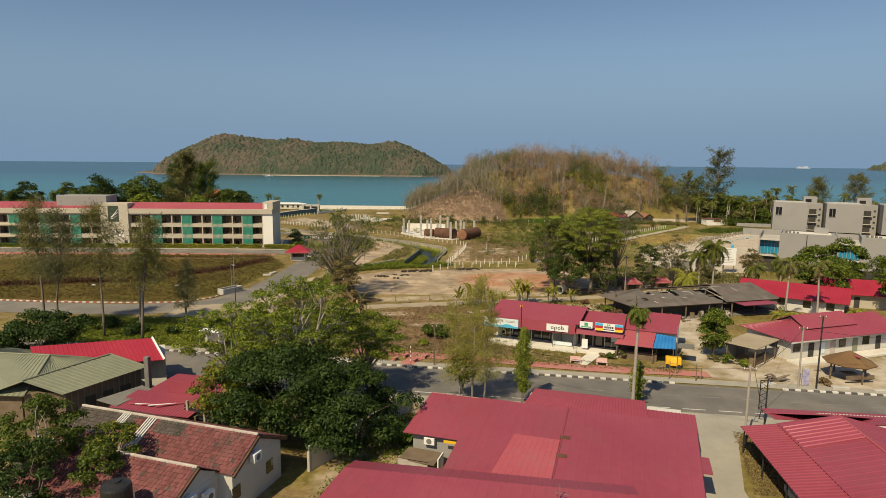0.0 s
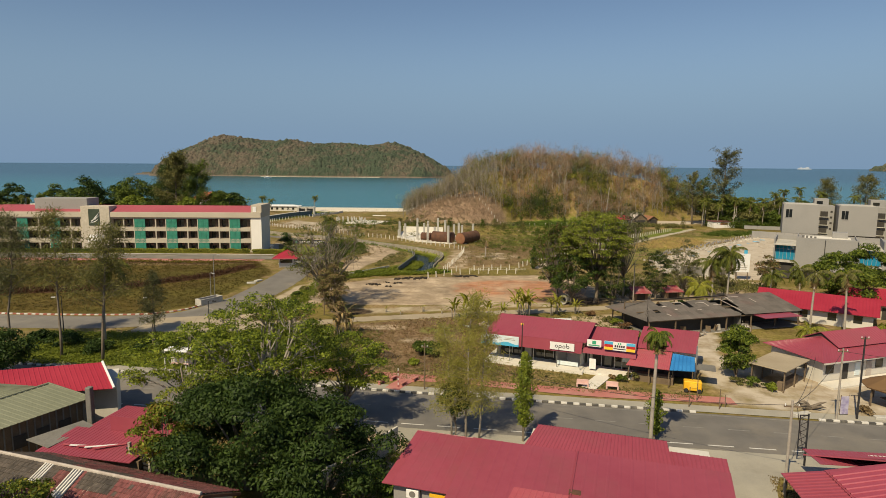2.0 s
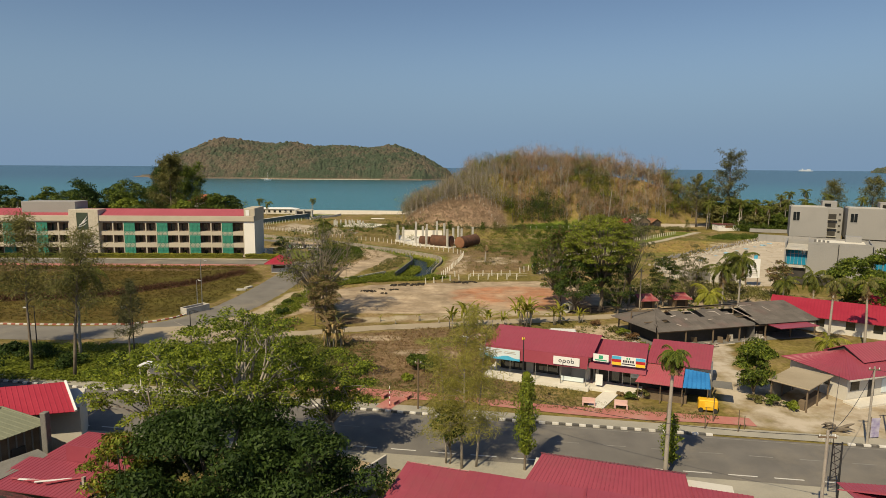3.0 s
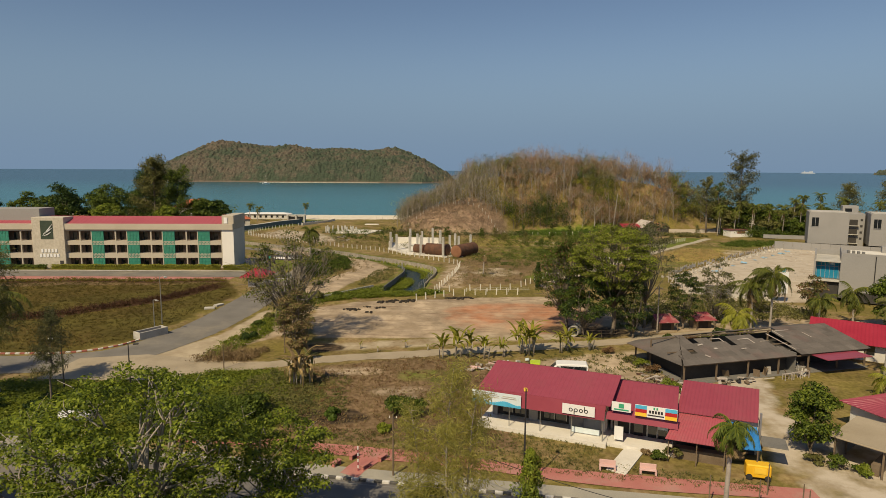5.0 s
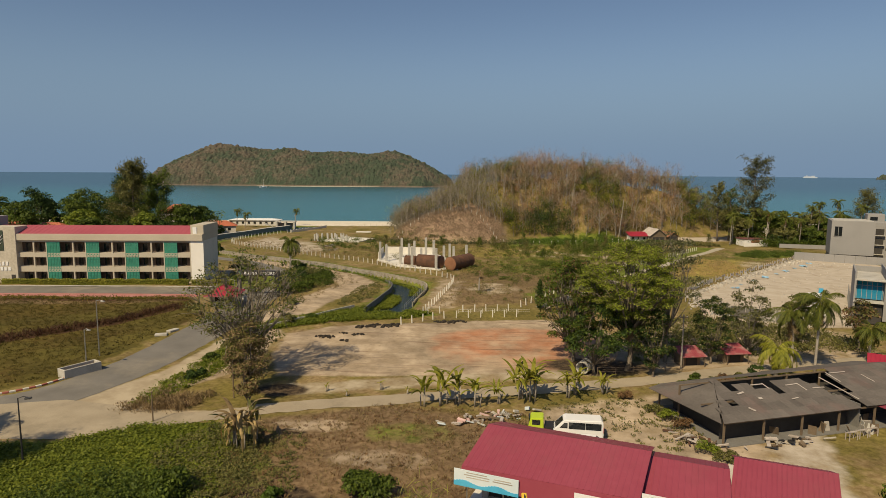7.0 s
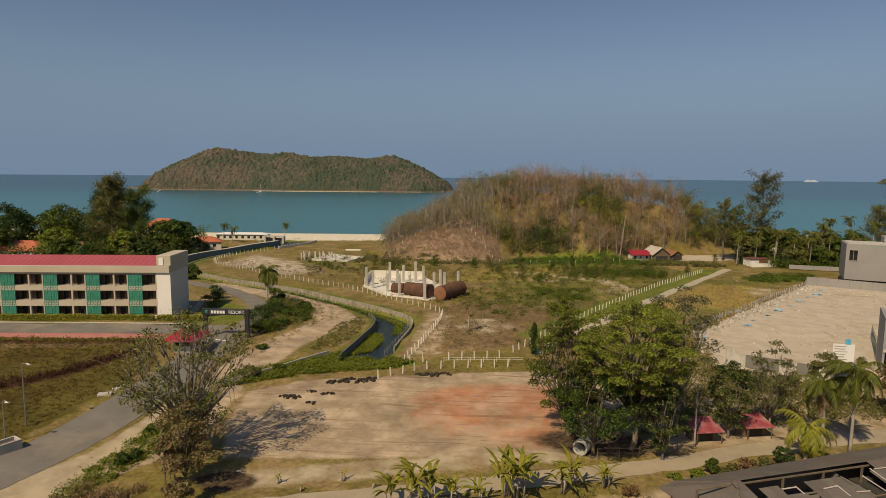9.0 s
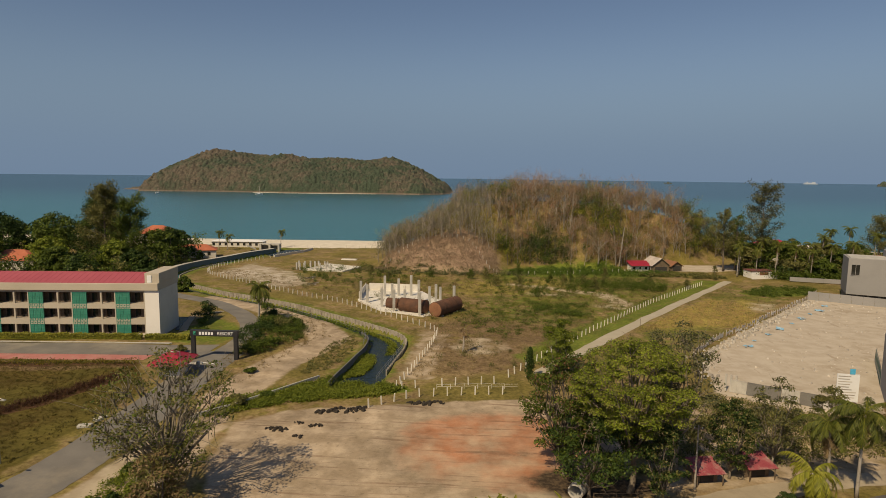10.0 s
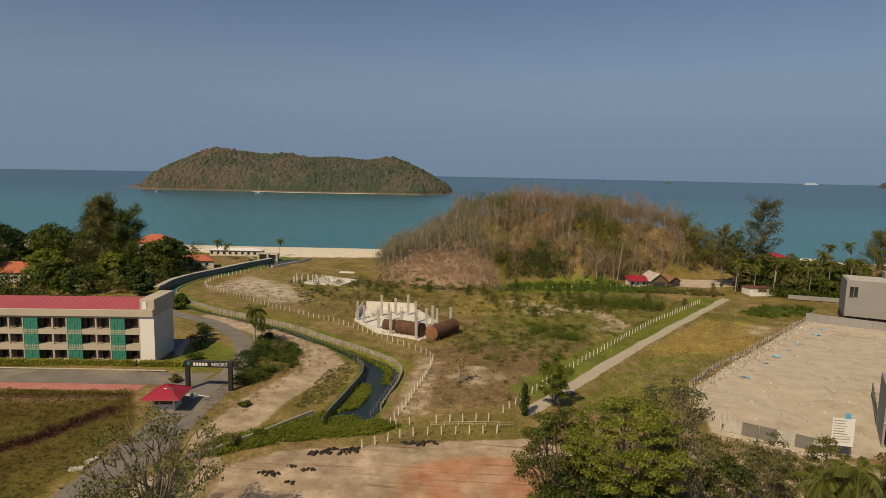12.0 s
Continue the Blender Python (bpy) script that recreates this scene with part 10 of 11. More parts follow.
low_growth("dry_grass", area(4200, [(-8, 160), (12, 166), (45, 222), (75, 270), (60, 284), (0, 280), (-60, 262), (-96, 285), (-95, 270), (-55, 238), (-12, 205), (-4, 190)], 10, avoid=((WPATH, 2.0),)), "dry_tuft", "dry pale grass on the rough field", 411, (0.2, 0.55), 9, (0.42, 0.07), 1.6)
low_growth("dry_grass", area(1500, [(17, 164), (40, 166), (46, 181), (96, 248), (88, 276), (29, 184)], 11), "leaf_olive", "yellowing grass beside the sandy path", 412, (0.15, 0.4), 5, (0.4, 0.07), 1.6)
low_growth("scrub", area(150, [(84, 256), (90, 250), (104, 254), (114, 270), (98, 270)], 44), "leaf_mid", "low green bushes at the end of the sand lot", 444, (0.4, 1.3), 70, (0.34, 0.14), 1.2, 0.4, True)
low_growth("dry_grass", area(900, [(40, 200), (56, 206), (66, 206), (76, 220), (76, 242), (68, 240)], 45), "straw", "yellow straw-like grass beside the sand lot", 445, (0.2, 0.5), 12, (0.4, 0.05), 1.6, 1.2)
low_growth("scrub", area(130, [(17, 230), (23, 226), (33, 230), (31, 212), (18, 216)], 46), "leaf_mid", "dark green creeper mats on the field", 446, (0.4, 1.1), 80, (0.26, 0.13), 1.4, 0.3, True)
low_growth("grass", area(6000, [(-110, 108.5), (-56, 109.5), (-50, 118), (-49, 150), (-57, 163), (-110, 158)], 12), "meadow_grass", "short dry meadow grass before the resort", 413, (0.08, 0.25), 8, (0.3, 0.06), 2.2)
low_growth("ditch_growth", [(x + random.Random(i).uniform(-1.3, 1.3), y + random.Random(i + 9).uniform(-1.3, 1.3)) for i, (x, y, _) in enumerate(along([(-130, 108), (-72.3, 128.7), (-60.5, 144.0), (-55.7, 156.0)], 0.12))], "rush", "rust-brown rushes along the meadow ditch", 414, (0.4, 1.0), 22, (0.5, 0.08), 1.0, 1.0)
low_growth("red_shrubs", [(x, y + random.Random(i).uniform(-0.8, 0.8)) for i, (x, y, _) in enumerate(along([(-110, 157.5), (-84, 160.6), (-57, 163.4)], 0.3))], "leaf_autumn", "row of reddish low shrubs by the parking bays", 415, (0.3, 0.8), 22, (0.3, 0.14), 1.2, 0.4)
low_growth("scrub", area(330, [(14, 283), (56, 286), (78, 294), (56, 300), (30, 300), (14, 294)], 13), "leaf_bright", "fresh green scrub at the foot of the hill", 416, (0.6, 1.6), 40, (0.5, 0.22), 1.2, 0.4)
low_growth("weeds", area(260, [(16, 119), (24, 114), (26, 106), (20, 100), (6, 97), (5, 108)], 14, avoid=((LANE, 2.2),)), "leaf_olive", "weeds and dry growth behind the shop", 417, (0.1, 0.35), 16, (0.24, 0.1), 1.8, 0.4)
low_growth("scrub", area(700, [(24, 130), (62, 140), (58, 149), (42, 158), (26, 150)], 15, avoid=((LANE, 2.4),)), "leaf_olive", "mixed scrub between the lane and the sand lot", 418, (0.3, 1.3), 30, (0.36, 0.16), 1.2, 0.5)
low_growth("scrub", area(420, [(-36, 108), (-34, 108), (-31, 120), (-32, 138), (-35, 141), (-35.5, 124), (-36, 114)], 16), "leaf_weed", "green verge growth beside the side road", 419, (0.15, 0.6), 24, (0.26, 0.14), 1.5, 0.3, True)
low_growth("scrub", area(60, [(-36, 106.6), (-29, 106.6), (-28, 112), (-34, 112)], 32), "leaf_dry", "dry brown scrub beside the junction", 432, (0.4, 1.1), 60, (0.36, 0.08), 1.0, 0.8)
low_growth("scrub", area(190, low_spots, 34), "leaf_mid", "green and brown scrub between the drive and the canal track", 435, (0.4, 1.5), 60, (0.3, 0.14), 1.0, 0.4, True)
low_growth("dry_grass", area(420, [(-42, 160), (-36, 150), (-33, 160), (-31, 176), (-27, 186), (-34, 200), (-50, 210), (-44, 180)], 35), "dry_tuft", "dry grass along the canal track", 436, (0.15, 0.5), 16, (0.3, 0.06), 1.6)
low_growth("weeds", area(260, [(-26, 160), (-21.5, 164), (-20, 180), (-23, 188), (-26, 180), (-27, 168)], 36), "leaf_olive", "olive weeds on the canal bank", 437, (0.1, 0.4), 18, (0.26, 0.12), 1.6, 0.3, True)
low_growth("scrub", area(150, [(100, 292), (112, 286), (142, 284), (142, 291), (112, 293), (103, 298)], 38), "leaf_mid", "green shrubs under the grove palms", 438, (1.2, 3.4), 90, (0.55, 0.26), 0.9, 0.3, True)
low_growth("scrub", area(90, [(58, 291), (84, 294), (92, 288), (88, 284), (60, 288)], 39), "leaf_olive", "olive scrub behind the huts", 439, (0.5, 1.8), 70, (0.4, 0.2), 1.0, 0.3, True)
low_growth("scrub", area(130, [(-58, 256), (-22, 250), (-10, 284), (-46, 300), (-70, 286)], 40), "leaf_mid", "green scrub round the foundation and the mound", 440, (0.6, 2.2), 80, (0.36, 0.17), 0.9, 0.4, True)
low_growth("scrub", area(150, [(-6, 196), (30, 200), (60, 250), (40, 280), (0, 276)], 41, avoid=((WPATH, 3.5),)), "leaf_weed", "yellow-green shrubs on the rough field", 441, (0.3, 1.1), 60, (0.3, 0.12), 1.3, 0.5, True)
low_growth("weeds", area(420, [(-20, 86), (-12, 92), (-14, 102), (-22, 104.5), (-24, 96)], 42), "leaf_olive", "olive creepers spreading over the fallow plot", 442, (0.08, 0.3), 16, (0.22, 0.11), 1.8, 0.3, True)
low_growth("scrub", area(110, [(30, 252), (60, 254), (66, 264), (34, 266)], 33, avoid=((WPATH, 3.5),)), "leaf_mid", "feathery green thickets on the rough field", 433, (1.2, 3.4), 130, (0.34, 0.12), 0.55, 0.8)
low_growth("scrub", [(x, y) for x, y in area(160, [(-45, 278), (20, 278), (22, 286), (-45, 288)], 17)], "leaf_grey", "grey-green scrub at the foot of the mound", 420, (0.5, 1.6), 34, (0.5, 0.2), 1.2, 0.5)
low_growth("grass", area(2200, [(2, 80.8), (26, 78.6), (26, 80.2), (12, 83.2), (14, 86), (3, 89.2), (-25, 86), (-27, 83), (-3, 81.5)], 18), "leaf_olive", "short scruffy grass round the footpath", 421, (0.05, 0.18), 8, (0.2, 0.05), 2.0)
low_growth("weeds", area(700, [(-12, 40), (-5, 40), (-4, 60), (-7, 66), (-10, 60)], 19), "leaf_light", "green weeds along the yard alley", 422, (0.1, 0.4), 14, (0.22, 0.08), 1.6)
low_growth("weeds", area(420, [(22.8, 50.5), (25.0, 50.5), (27.4, 61.4), (25.6, 62)], 20), "dry_tuft", "dry weeds beside the lane", 423, (0.04, 0.16), 12, (0.2, 0.05), 1.8)
low_growth("dry_brush", [p for p in area(2600, [(-38, 286), (10, 286), (8, 306), (-34, 308)], 21)], "leaf_twig", "dry pinkish brush on the bare mound", 424, (0.3, 1.5), 14, (0.7, 0.06), 1.2, 0.7)

# ---- canal: water, walls, railing ----


def offset_line(pts, d):
    out = []
    for i, (x, y) in enumerate(pts):
        a, b = pts[max(i - 1, 0)], pts[min(i + 1, len(pts) - 1)]
        v = Vector((b[0] - a[0], b[1] - a[1])).normalized()
        k = d if abs(d) > 20 else math.copysign(float(canal_half(y)) + abs(d) - 4.2, d)
        out.append((x + v.y * k, y - v.x * k))
    return out


cw = [p for p in CANAL if p[1] < 338]
bm = bmesh.new()
lf, rt = offset_line(cw, -4.2), offset_line(cw, 4.2)
level = lambda q: -1.42 + float(ground_z(q[0], q[1], False)) * float(sstep(200, 240, q[1]))
rows = [(bm.verts.new((a[0], a[1], level(a))), bm.verts.new((b[0], b[1], level(b)))) for a, b in zip(lf, rt)]
for (a, b), (c, d) in zip(rows, rows[1:]):
    bm.faces.new((a, b, d, c))
tagged(link_mesh("water_canal", bm, "canal_water"), "still dark canal water reflecting the sky", "water", kind="structure")


def canal_wall(name, line, mat, label, step=1.25, tall=2.3, top=0.25, ribs=True):
    ob = thing(name, (0, 0, 0), label, "wall")
    me = None
    for x, y, a in along(line, step):
        z = float(ground_z(x, y, False))
        if me is None:
            bm = bmesh.new()
            bm_box(bm, (0, 0, top - tall / 2), (step + 0.1, 0.2, tall))
            if ribs:
                bm_box(bm, (step / 2, 0, top - tall / 2 + 0.06), (0.28, 0.4, tall))
            p = part("panel", bm, mat, ob)
            me = p.data
            p.matrix_basis = pose(x, y, z, 0, 0, a)
        else:
            shared("panel", me, ob, pose(x, y, z, 0, 0, a))
    return ob


canal_wall("canal_wall", [p for p in offset_line(CANAL, 4.3) if 164 < p[1] < 300], "canal_concrete", "pale ribbed concrete canal wall")
canal_wall("canal_wall", [p for p in offset_line(CANAL, -4.3) if 157 < p[1] < 190], "dark_concrete", "dark stained concrete canal wall", 1.6, ribs=False)
canal_wall("canal_wall", [p for p in offset_line(CANAL, -4.6) if 236 < p[1] < 338], "dark_concrete", "grey concrete embankment wall towards the beach", 2.0, 3.6, 1.5, ribs=False)
strip("path_embankment", [p for p in offset_line(CANAL, -5.7) if 256 < p[1] < 338][::4], 2.0, "concrete", 1.46, "pale concrete walk on top of the canal embankment", 0.05, 6, 4)
canal_wall("low_wall", [(-22.6, 158.0), (-27, 151.0), (-31.6, 144.6), (-35, 140.6)], "concrete", "low pale concrete wall beside the weeds", 1.5, 0.9, 0.7, ribs=False)
weir = thing("weir_gate", (-97.5, 339, -1.9), "concrete sluice block at the canal mouth", "weir", rz=8)
for x in (-4.2, 0.0, 4.2):
    part_box("pier", (x, 0, 1.5), (0.9, 3.2, 4.0), "concrete", weir, bevel=0.05)
part_box("deck", (0, 0, 3.3), (10.0, 2.6, 0.5), "concrete", weir, bevel=0.04)
for x in (-2.1, 2.1):
    part_box("sluice_gate", (x, 0.4, 1.0), (3.2, 0.2, 3.2), "dark_concrete", weir)
ob = part_box("ramp_slab", (0, 0, 0), (4.4, 5.6, 0.3), "concrete", weir, label="tilted pale concrete slab")
ob.matrix_basis = pose(-8.2, -2.5, 2.0, 0, 24, 20)
pool = bmesh.new()
bm_prism(pool, [(-92.6, 322), (-86.6, 318.6), (-80.6, 335), (-79.6, 343.6), (-90, 341)], -1.66, -1.5)
tagged(link_mesh("water_pool", pool, "canal_water"), "still pool beside the sluice", "water", kind="structure")
kw = thing("pool_wall", (0, 0, 0), "pale concrete wall round the sluice pool", "wall")
for x, y, a in along([(-87.0, 317.6), (-80.2, 334.6), (-79.0, 344.4)], 2.0):
    part_box("panel", (x, y, -1.3), (2.0, 0.3, 1.2), "slab", kw, a)
# dark lily pool beside the resort's end wall
lily = bmesh.new()
bm_prism(lily, [(-62.2, 186.4), (-61.4, 187.0), (-65.4, 198.6), (-70.2, 198.2), (-65.2, 192.0)], -0.1, 0.1)
tagged(link_mesh("water_lily_pool", lily, "canal_water"), "dark still pool beside the resort", "water", kind="structure")
strip("path_pool", [(-60.2, 185.6), (-63.6, 195.6), (-64.6, 200.4), (-60.6, 206.6)], 1.6, "lane_concrete", 0.08, "pale paved walk beside the pool", 0.05, 5, 6)


def rail_fence(name, line, mat, label, step=2.0, h=1.0):
    ob = thing(name, (0, 0, 0), label, "railing")
    pm = rm = None
    for x, y, a in along(line, step):
        z = float(ground_z(x, y, False)) + 0.2
        if pm is None:
            p = part_box("post", (0, 0, h / 2), (0.06, 0.06, h), mat, ob)
            bm = bmesh.new()
            for k in (0.95, 0.5):
                bm_tube(bm, [(0, 0, h * k), (step, 0, h * k)], [0.025, 0.025], 4)
            r = part("rail", bm, mat, ob)
            pm, rm = p.data, r.data
            p.matrix_basis = r.matrix_basis = pose(x, y, z, 0, 0, a)
        else:
            shared("post", pm, ob, pose(x, y, z, 0, 0, a))
            shared("rail", rm, ob, pose(x, y, z, 0, 0, a))
    return ob


rail_fence("canal_railing", [p for p in offset_line(CANAL, -4.8) if 178 < p[1] < 226], "steel", "thin metal railing along the canal")
rail_fence("canal_railing", [p for p in offset_line(CANAL, 4.0) if 158 < p[1] < 182], "steel", "low metal rail on the canal edge")


def post_fence(name, line, label, step=2.2, h=1.4, w=0.17, mat="slab"):
    ob = thing(name, (0, 0, 0), label, "fence")
    me = None
    rnd = random.Random(len(line))
    for x, y, a in along(line, step):
        if rnd.random() < 0.04:
            continue
        m = pose(x, y, gz(x, y) - 0.05, rnd.uniform(-5, 5), rnd.uniform(-4, 4), a)
        if me is None:
            bm = bmesh.new()
            bm_box(bm, (0, 0, h / 2), (w, w, h), 0, 0.9)
            p = part("post", bm, mat, ob)
            me = p.data
            p.matrix_basis = m
        else:
            shared("post", me, ob, m)
    return ob


post_fence("post_fence", smooth_line([(-8.6, 156), (-7.3, 165.4), (-5.3, 186), (-6.4, 194), (-15.4, 203.5), (-33.7, 221.2), (-54.2, 235.6), (-76, 253), (-95.5, 271), (-97.5, 292), (-90, 310), (-82.6, 331)], 4), "row of pale concrete fence posts along the canal")
post_fence("post_fence", [(-7.7, 155.8), (0.3, 157.9), (8.2, 160.0)], "short row of pale fence posts at the field corner")
post_fence("post_fence", [(9.7, 163.5), (22.8, 186.5), (52, 234.8), (78.2, 272.4)], "row of pale concrete fence posts along the path")
post_fence("post_fence", [(-11.4, 147.2), (-5.5, 152.2), (0, 153.2), (10.4, 155.4)], "pale fence posts behind the bare clay")
post_fence("post_fence", [(20, 284), (40, 291), (62, 297)], "pale fence posts at the foot of the hill", 2.6)
post_fence("post_fence", [(-34, 291), (-26, 302), (-14, 306)], "fence posts climbing the bare mound", 2.4, 1.5)
post_fence("post_fence", [(-14, 306), (-2, 302), (5, 292), (9, 286)], "fence posts down the side of the mound", 2.4, 1.5)
post_fence("post_fence", [(-100, 352), (-60, 356), (-35, 352)], "fence posts behind the beach", 3.2)
rail_fence("pipe_fence", [(-2.0, 155.5), (9.5, 157.2)], "slab", "low white pipe rail by the field corner", 2.2, 0.8)
rail_fence("lane_fence", [(17.6, 123.3), (20.4, 123.6), (26.1, 125.4), (28.8, 126.4)], "timber", "old timber rail fence beside the lane", 2.4, 1.1)

# ---- unfinished concrete frame with rusty tanks ----
fr = thing("unfinished_building", (0, 0, -0.45), "unfinished building of bare concrete columns on a slab", "ruin")
bm = bmesh.new()
bm_prism(bm, [(-30.2, 224.5), (-21.5, 212.0), (-10.0, 206.4), (-2.0, 216.0), (-14.0, 239.0), (-31.0, 240.0)], 0.0, 0.5)
part("floor_slab", bm, "slab", fr, "pale concrete floor slab")
cols = [(-29.2, 224.0, 5.4), (-26.8, 221.0, 5.0), (-22.0, 216.4, 5.0), (-23.6, 229.9, 6.0), (-18.0, 211.4, 5.8), (-20.5, 223.8, 5.0), (-16.4, 219.5, 4.2), (-16.4, 232.2, 6.0),
        (-13.1, 223.2, 6.2), (-11.0, 207.8, 5.8), (-9.9, 220.5, 5.0), (-8.3, 221.9, 5.4), (-7.2, 222.4, 4.6), (-3.4, 221.5, 5.2), (-19.9, 231.6, 5.0)]
me = None
for i, (x, y, h) in enumerate(cols):
    bm = bmesh.new()
    bm_box(bm, (0, 0, h / 2), (0.62, 0.62, h))
    p = part("column", bm, "concrete", fr, bevel=0.04)
    p.matrix_basis = pose(x, y, 0.4, 0, 0, 20)
    bm = bmesh.new()
    for dx in (-0.2, 0.2):
        for dy in (-0.2, 0.2):
            bm_tube(bm, [(dx, dy, h), (dx * 1.3, dy * 1.2, h + 1.0)], [0.025, 0.025], 4)
    part("reinforcing_bar", bm, "rust", p)
for x, y, w, rz in ((-30.4, 232, 14, 94), (-22.5, 239.2, 15, -2)):
    part_box("low_wall", (x, y, 1.4), (w, 0.2, 2.2), "slab", fr, rz)


def tank(a, b, r_, label):
    c = ((a[0] + b[0]) / 2, (a[1] + b[1]) / 2)
    L = math.hypot(b[0] - a[0], b[1] - a[1])
    ob = thing("steel_tank", (c[0], c[1], gz(*c)), label, "tank", "rusty tanks", math.degrees(math.atan2(b[1] - a[1], b[0] - a[0])))
    bm = bmesh.new()
    bm_tube(bm, [(-L / 2, 0, r_), (L / 2, 0, r_)], [r_, r_], 28)
    shell = part("shell", bm, "rust", ob, "rusty riveted steel shell")
    for k in range(5):
        bm = bmesh.new()
        x = -L / 2 + 0.15 + (L - 0.3) * k / 4
        bm_tube(bm, [(x - 0.06, 0, r_), (x + 0.06, 0, r_)], [r_ + 0.05, r_ + 0.05], 28)
        part("hoop", bm, "rust", shell)
    for s in (-1, 1):
        bm = bmesh.new()
        bm_tube(bm, [(s * L / 2, 0, r_), (s * (L / 2 + 0.12), 0, r_), (s * (L / 2 + 0.2), 0, r_)], [r_ * 0.98, r_ * 0.8, r_ * 0.3], 24)
        part("end_plate", bm, "rust_light", ob, "orange rusty end plate")
    for x in (-L / 3, L / 3):
        part_box("saddle", (x, 0, 0.18), (0.4, r_ * 1.5, 0.42), "concrete", ob)
    return ob


tank((-7.2, 207.6), (-2.4, 216.2), 1.85, "large rusty steel tank lying on saddles")
tank((-16.3, 212.6), (-9.6, 210.2), 1.75, "rusty steel tank among the concrete columns")
tank((-20.4, 216.0), (-17.4, 215.2), 1.4, "short rusty steel tank beside the columns")

fr2 = thing("concrete_foundation", (-58, 288, -1.6), "far unfinished foundation with short concrete columns", "ruin")
bm = bmesh.new()
bm_prism(bm, [(-6, -6), (10, -8), (14, 4), (0, 10)], 0, 0.5)
part("floor_slab", bm, "slab", fr2)
rnd = random.Random(6)
for k in range(15):
    bm = bmesh.new()
    bm_box(bm, (0, 0, 1.3), (0.55, 0.55, 2.6))
    p = part("column", bm, "concrete", fr2)
    p.matrix_basis = pose(-9 + 1.9 * (k % 8) + rnd.uniform(-0.5, 0.5), -5 + 5.4 * (k // 8) + rnd.uniform(-1, 1), 0.1)
part_box("roof_beam", (9, 6, 2.9), (6, 2.4, 0.3), "slab", fr2)
for x, y, n_ in ((-50.5, 250, 5), (-55, 262, 6)):
    pile = thing("timber_pile", (x, y, gz(x, y)), "pile of old planks and brush on the field", "pile")
    for k in range(n_):
        part_box("plank", (0.3 * k - 0.8, 0.2 * k, 0.15 + 0.12 * k), (3.4, 0.3, 0.1), "concrete" if k % 2 else "timber", pile, 20 * k - 30)

# ---- burnt heaps on the bare clay ----
for i, (x, y, r_) in enumerate(((-16.8, 144.6, 1.3), (-14.6, 145.6, 1.5), (-12.6, 146.4, 1.2), (-21.8, 138.1, 1.0), (-23.0, 138.4, 0.6), (-18.4, 136.0, 0.7), (-17.0, 139.6, 0.8), (-20.0, 140.4, 0.6), (-3.7, 149.4, 1.2), (-1.6, 150.0, 1.0), (-5.0, 149.6, 0.7))):
    hp = thing("burnt_heap", (x, y, gz(x, y) - 0.03), "small black heap of burnt waste on clay", "heap", "burnt heaps on the clay")
    bm = bmesh.new()
    rg = np.random.default_rng(500 + i)
    for k in range(16):
        a, q = rg.uniform(0, 6.28), r_ * rg.random() ** 0.6
        s = rg.uniform(0.15, 0.45) * r_
        bm_box(bm, (q * math.cos(a) * 1.5, q * math.sin(a) * 0.7, 0.22 * (1 - q / r_ / 1.2) + 0.08), (s * 1.3, s, s * 0.7), rg.uniform(0, 90), 0.6)
    part("ash_pile", bm, "black_heap", hp)["kind"] = "stuff"

# ---- poles, lamps, wires ----


def pole(at, h, r_, mat, label, name="utility_pole", arms=(), rz=0.0, lean=(0, 0)):
    ob = thing(name, at, label, "pole", rz=rz)
    bm = bmesh.new()
    bm_tube(bm, [(0, 0, -0.1), (lean[0] / 2, lean[1] / 2, h / 2), (lean[0], lean[1], h)], [r_, r_ * 0.85, r_ * 0.7], 8)
    part("shaft", bm, mat, ob)
    for z, w in arms:
        part_box("crossarm", (lean[0] * z / h, lean[1] * z / h, z), (w, 0.1, 0.12), "timber" if mat != "steel" else mat, ob)
        for s in (-1, 1):
            bm = bmesh.new()
            bm_tube(bm, [(s * w * 0.42, 0, z), (s * w * 0.42, 0, z + 0.22)], [0.05, 0.03], 6)
            part("insulator", bm, "sign_white", ob)
    return ob


def lamp(at, h, label, rz=0.0, arm=1.0, mat="black_metal", head="black_metal"):
    ob = thing("street_lamp", at, label, "street lamp", rz=rz)
    bm = bmesh.new()
    bm_tube(bm, [(0, 0, 0), (0, 0, h * 0.5), (0, 0, h)], [0.09, 0.07, 0.05], 8)
    part("post", bm, mat, ob)
    bm = bmesh.new()
    bm_tube(bm, [(0, 0, h - 0.05), (arm * 0.5, 0, h + 0.1), (arm, 0, h)], [0.04, 0.035, 0.03], 6)
    part("arm", bm, mat, ob)
    part_box("lantern", (arm, 0, h - 0.1), (0.55, 0.3, 0.16), head, ob, bevel=0.04)
    return ob


pole((25.4, 59.2, 0), 7.8, 0.13, "pale_bark", "weathered timber utility pole beside the alley", arms=((7.3, 1.2),))
tp = pole((29.4, 64.3, 0), 4.7, 0.09, "black_metal", "black post with a tall lattice panel by the road")
for z in (1.6, 4.55):
    part_box("panel_rail", (-0.35, 0, z), (0.7, 0.06, 0.08), "black_metal", tp)
part_box("panel_stile", (-0.68, 0, 3.1), (0.08, 0.06, 3.0), "black_metal", tp)
for k in range(9):
    ob = part_box("lattice_bar", (0, 0, 0), (0.78, 0.03, 0.04), "black_metal", tp)
    ob.matrix_basis = pose(-0.34, 0, 1.9 + 0.32 * k, 0, 28 if k % 2 else -28, 0)
pole((37.4, 74.3, 0), 7.6, 0.12, "pale_bark", "grey timber pole on the far verge", arms=((7.3, 1.0),))
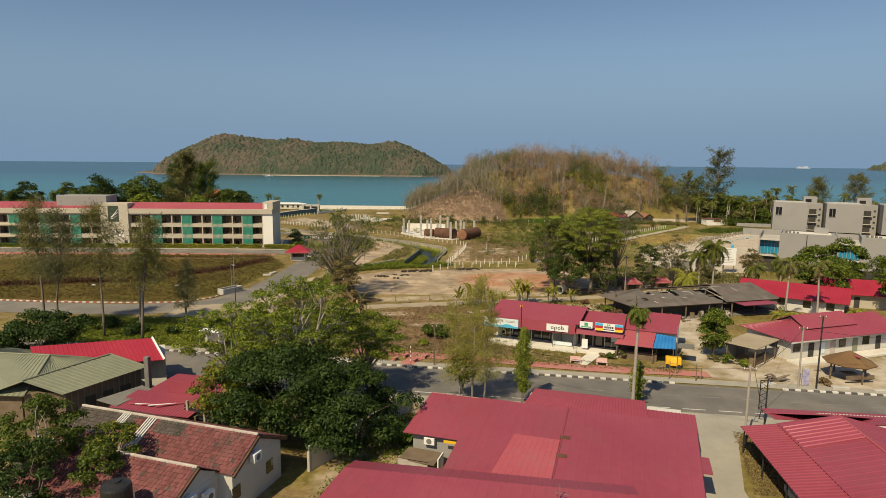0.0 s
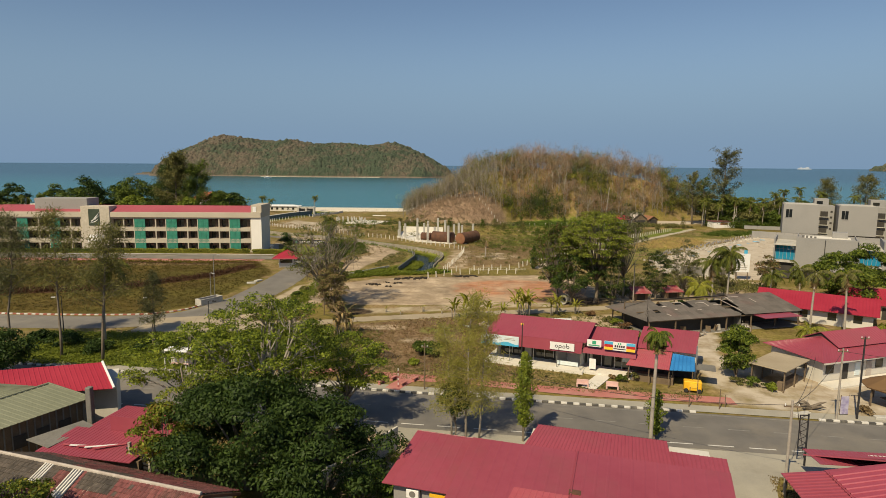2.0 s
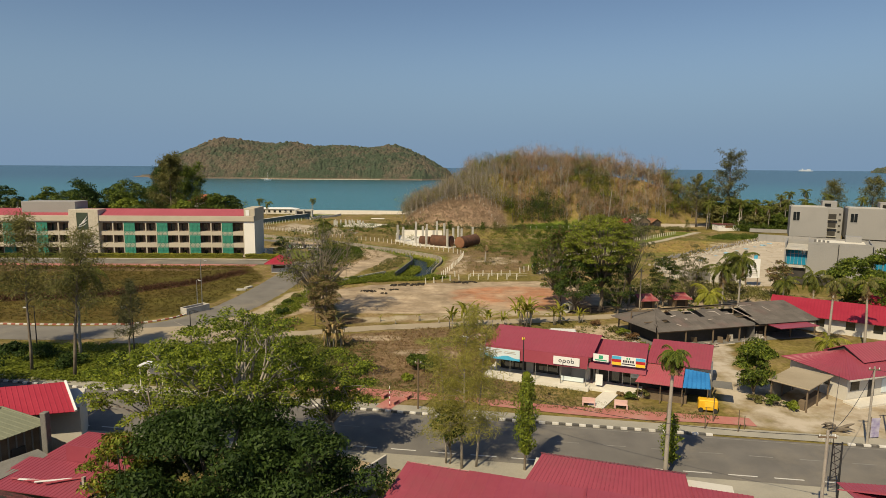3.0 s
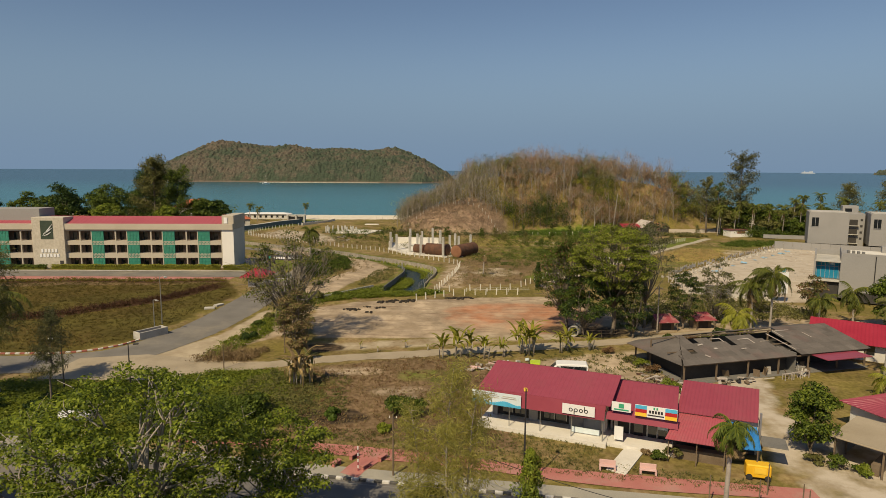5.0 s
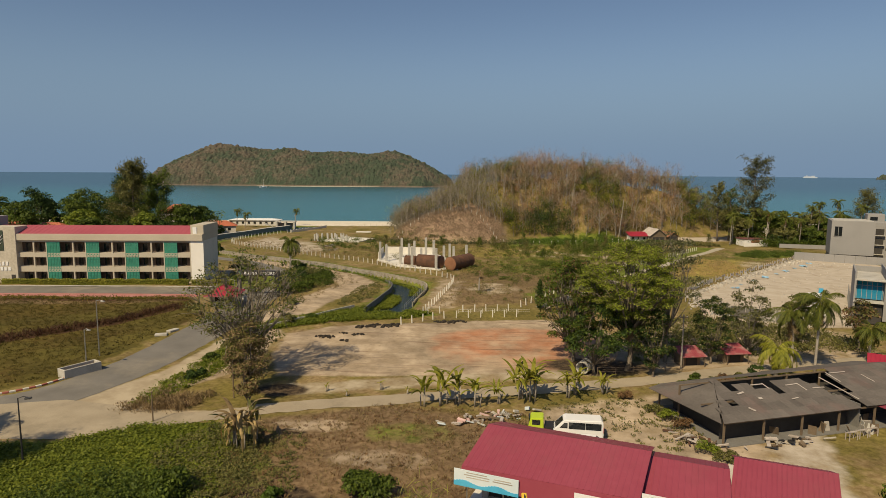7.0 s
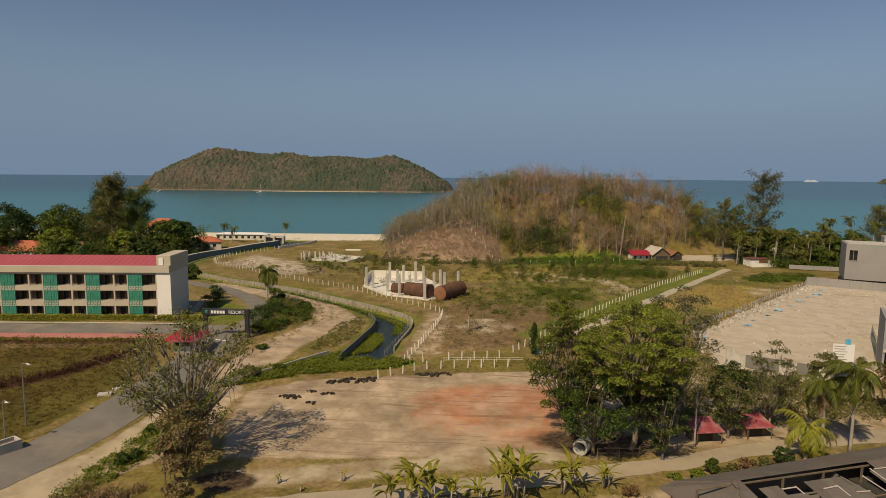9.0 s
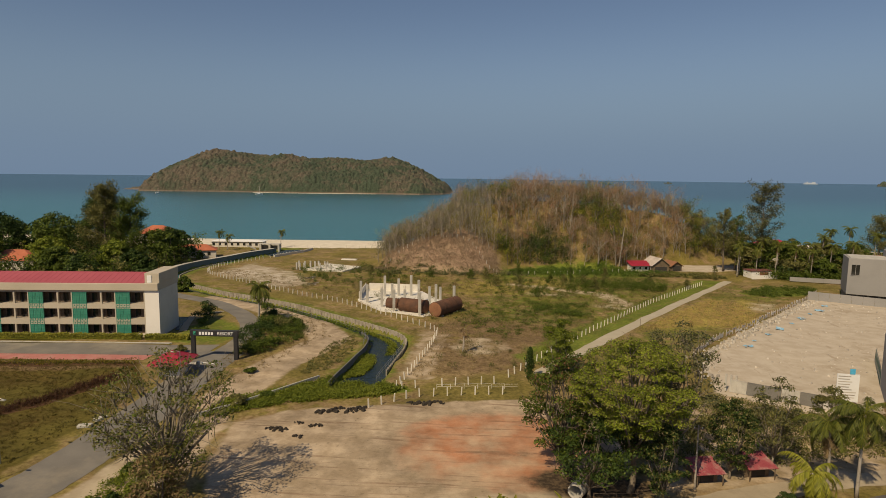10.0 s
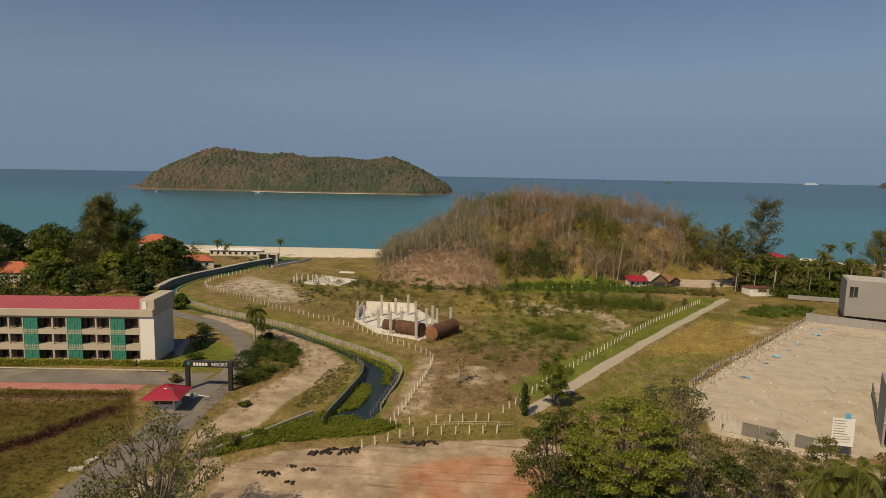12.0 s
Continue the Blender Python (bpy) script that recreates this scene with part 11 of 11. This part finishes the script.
pole((39.8, 75.0, 0), 8.7, 0.11, "black_metal", "tall black lamp pole on the far verge", arms=((8.5, 0.8),))
lamp((5.8, 77.6, 0), 8.3, "tall black street lamp before the shop", 90, 0.5, head="sign_yellow")
lamp((-42.0, 150.5, 0), 6.5, "thin steel lamp beside the resort road", 180, 1.2, "steel", "steel")
lamp((-50.9, 125.2, 0), 7.9, "thin steel lamp on the meadow edge", 0, 1.0, "steel", "steel")
lamp((-49.2, 120.0, 0), 5.2, "thin lamp post by the planter", 0, 0.6, "steel", "steel")
lamp((-46.2, 95.5, 0), 6.2, "street lamp on the green verge", 200, 1.0, "black_metal", "sign_white")
lamp((-37.5, 94.5, 0), 6.0, "black double lamp on the green verge", 20, 0.8)
lamp((-58.6, 93.4, 0), 6.4, "black street lamp near the casuarinas", 200, 1.0, "black_metal", "sign_white")
pole((-31.0, 104.2, 0), 3.2, 0.08, "timber", "short timber post at the lane mouth")
pole((-25.5, 111.5, 0), 4.6, 0.09, "timber", "old timber post beside the vine tree")
pole((29.3, 127.4, 0), 7.5, 0.12, "pale_bark", "pale timber pole by the lane", arms=((7.1, 1.0),))
pole((56.0, 302.0, -1.7), 17.0, 0.2, "pale_bark", "tall pale dead trunk at the foot of the hill", "dead_trunk", lean=(1.6, 0))
pole((33.2, 178.0, 0), 2.6, 0.06, "timber", "dark post beside the sandy path")
pole((40.6, 201.0, 0), 2.4, 0.06, "timber", "thin dark post beside the path")
for x, y, h in ((19.9, 76.6, 2.4), (23.6, 76.6, 2.2), (25.0, 78.4, 2.6), (26.6, 76.2, 2.2), (27.4, 76.8, 1.4), (-0.2, 78.6, 1.0)):
    pole((x, y, 0.05), h, 0.06, "timber", "short thin post on the verge", "verge_post")


def wire(a, b, sag, label="thin black overhead wire between poles"):
    ob = thing("overhead_wire", (0, 0, 0), label, "wire", "overhead wires")
    bm = bmesh.new()
    pts = [(a[0] + (b[0] - a[0]) * t, a[1] + (b[1] - a[1]) * t, a[2] + (b[2] - a[2]) * t - sag * 4 * t * (1 - t)) for t in [k / 14 for k in range(15)]]
    bm_tube(bm, pts, [0.022] * 15, 4)
    part("cable", bm, "black_metal", ob)
    return ob


wire((25.4, 59.2, 7.4), (37.4, 74.3, 7.4), 0.8)
wire((25.0, 59.2, 7.4), (-5.0, 78.8, 5.2), 1.6)
wire((25.6, 59.2, 7.3), (41.1, 86.0, 3.0), 0.8)
wire((37.4, 74.3, 7.3), (66.0, 70.9, 7.4), 0.8)
wire((25.8, 59.2, 7.2), (29.4, 64.3, 0.3), 0.1, "taut black stay wire from pole to ground")
pole((-5.0, 78.9, 0.05), 5.4, 0.09, "timber", "thin dark pole by the kerb", arms=((5.0, 0.7),))

# banners, log and bits on the far verge
bn = thing("roadside_banner", (39.0, 75.9, 0), "faded purple and white roadside banner", "banner", rz=12)
part_box("cloth", (0, 0, 1.1), (0.9, 0.04, 1.9), "banner_cloth", bn)
for x in (-0.45, 0.45):
    part_box("stick", (x, 0.03, 1.1), (0.05, 0.05, 2.2), "timber", bn)
lg = thing("uprooted_stump", (36.4, 77.2, 0), "pile of uprooted brown stump and roots", "stump")
rg = np.random.default_rng(3)
for k in range(9):
    bm = bmesh.new()
    a = rg.uniform(0, 6.28)
    bm_tube(bm, limb(rg, (0, 0, 0.2), (1.5 * math.cos(a), 0.9 * math.sin(a), rg.uniform(0.1, 0.9)), 0.1), [0.22, 0.18, 0.14, 0.1, 0.04], 6)
    part("root", bm, "bark", lg)
for i, (x, y) in enumerate(((42.6, 75.2), (46.8, 74.6), (34.6, 75.4))):
    st = thing("concrete_block", (x, y, 0), "low broken concrete block on the verge", "rubble", rz=10 * i)
    part_box("block", (0, 0, 0.18), (1.9, 0.6, 0.35), "concrete", st, bevel=0.05)
tx = thing("bus_shelter", (-36.2, 83.2, 0.05), "small white bus shelter on the road verge", "shelter", rz=-5)
part_box("roof", (0, 0, 2.4), (3.2, 1.8, 0.12), "sign_white", tx, bevel=0.02)
for x in (-1.4, 1.4):
    for y in (-0.7, 0.7):
        part_box("post", (x, y, 1.2), (0.1, 0.1, 2.4), "white_wall", tx)
part_box("panel", (0, 0.75, 1.2), (2.9, 0.06, 1.6), "white_wall", tx)
part_box("seat", (0, 0.4, 0.45), (2.4, 0.4, 0.08), "pink_bench", tx)
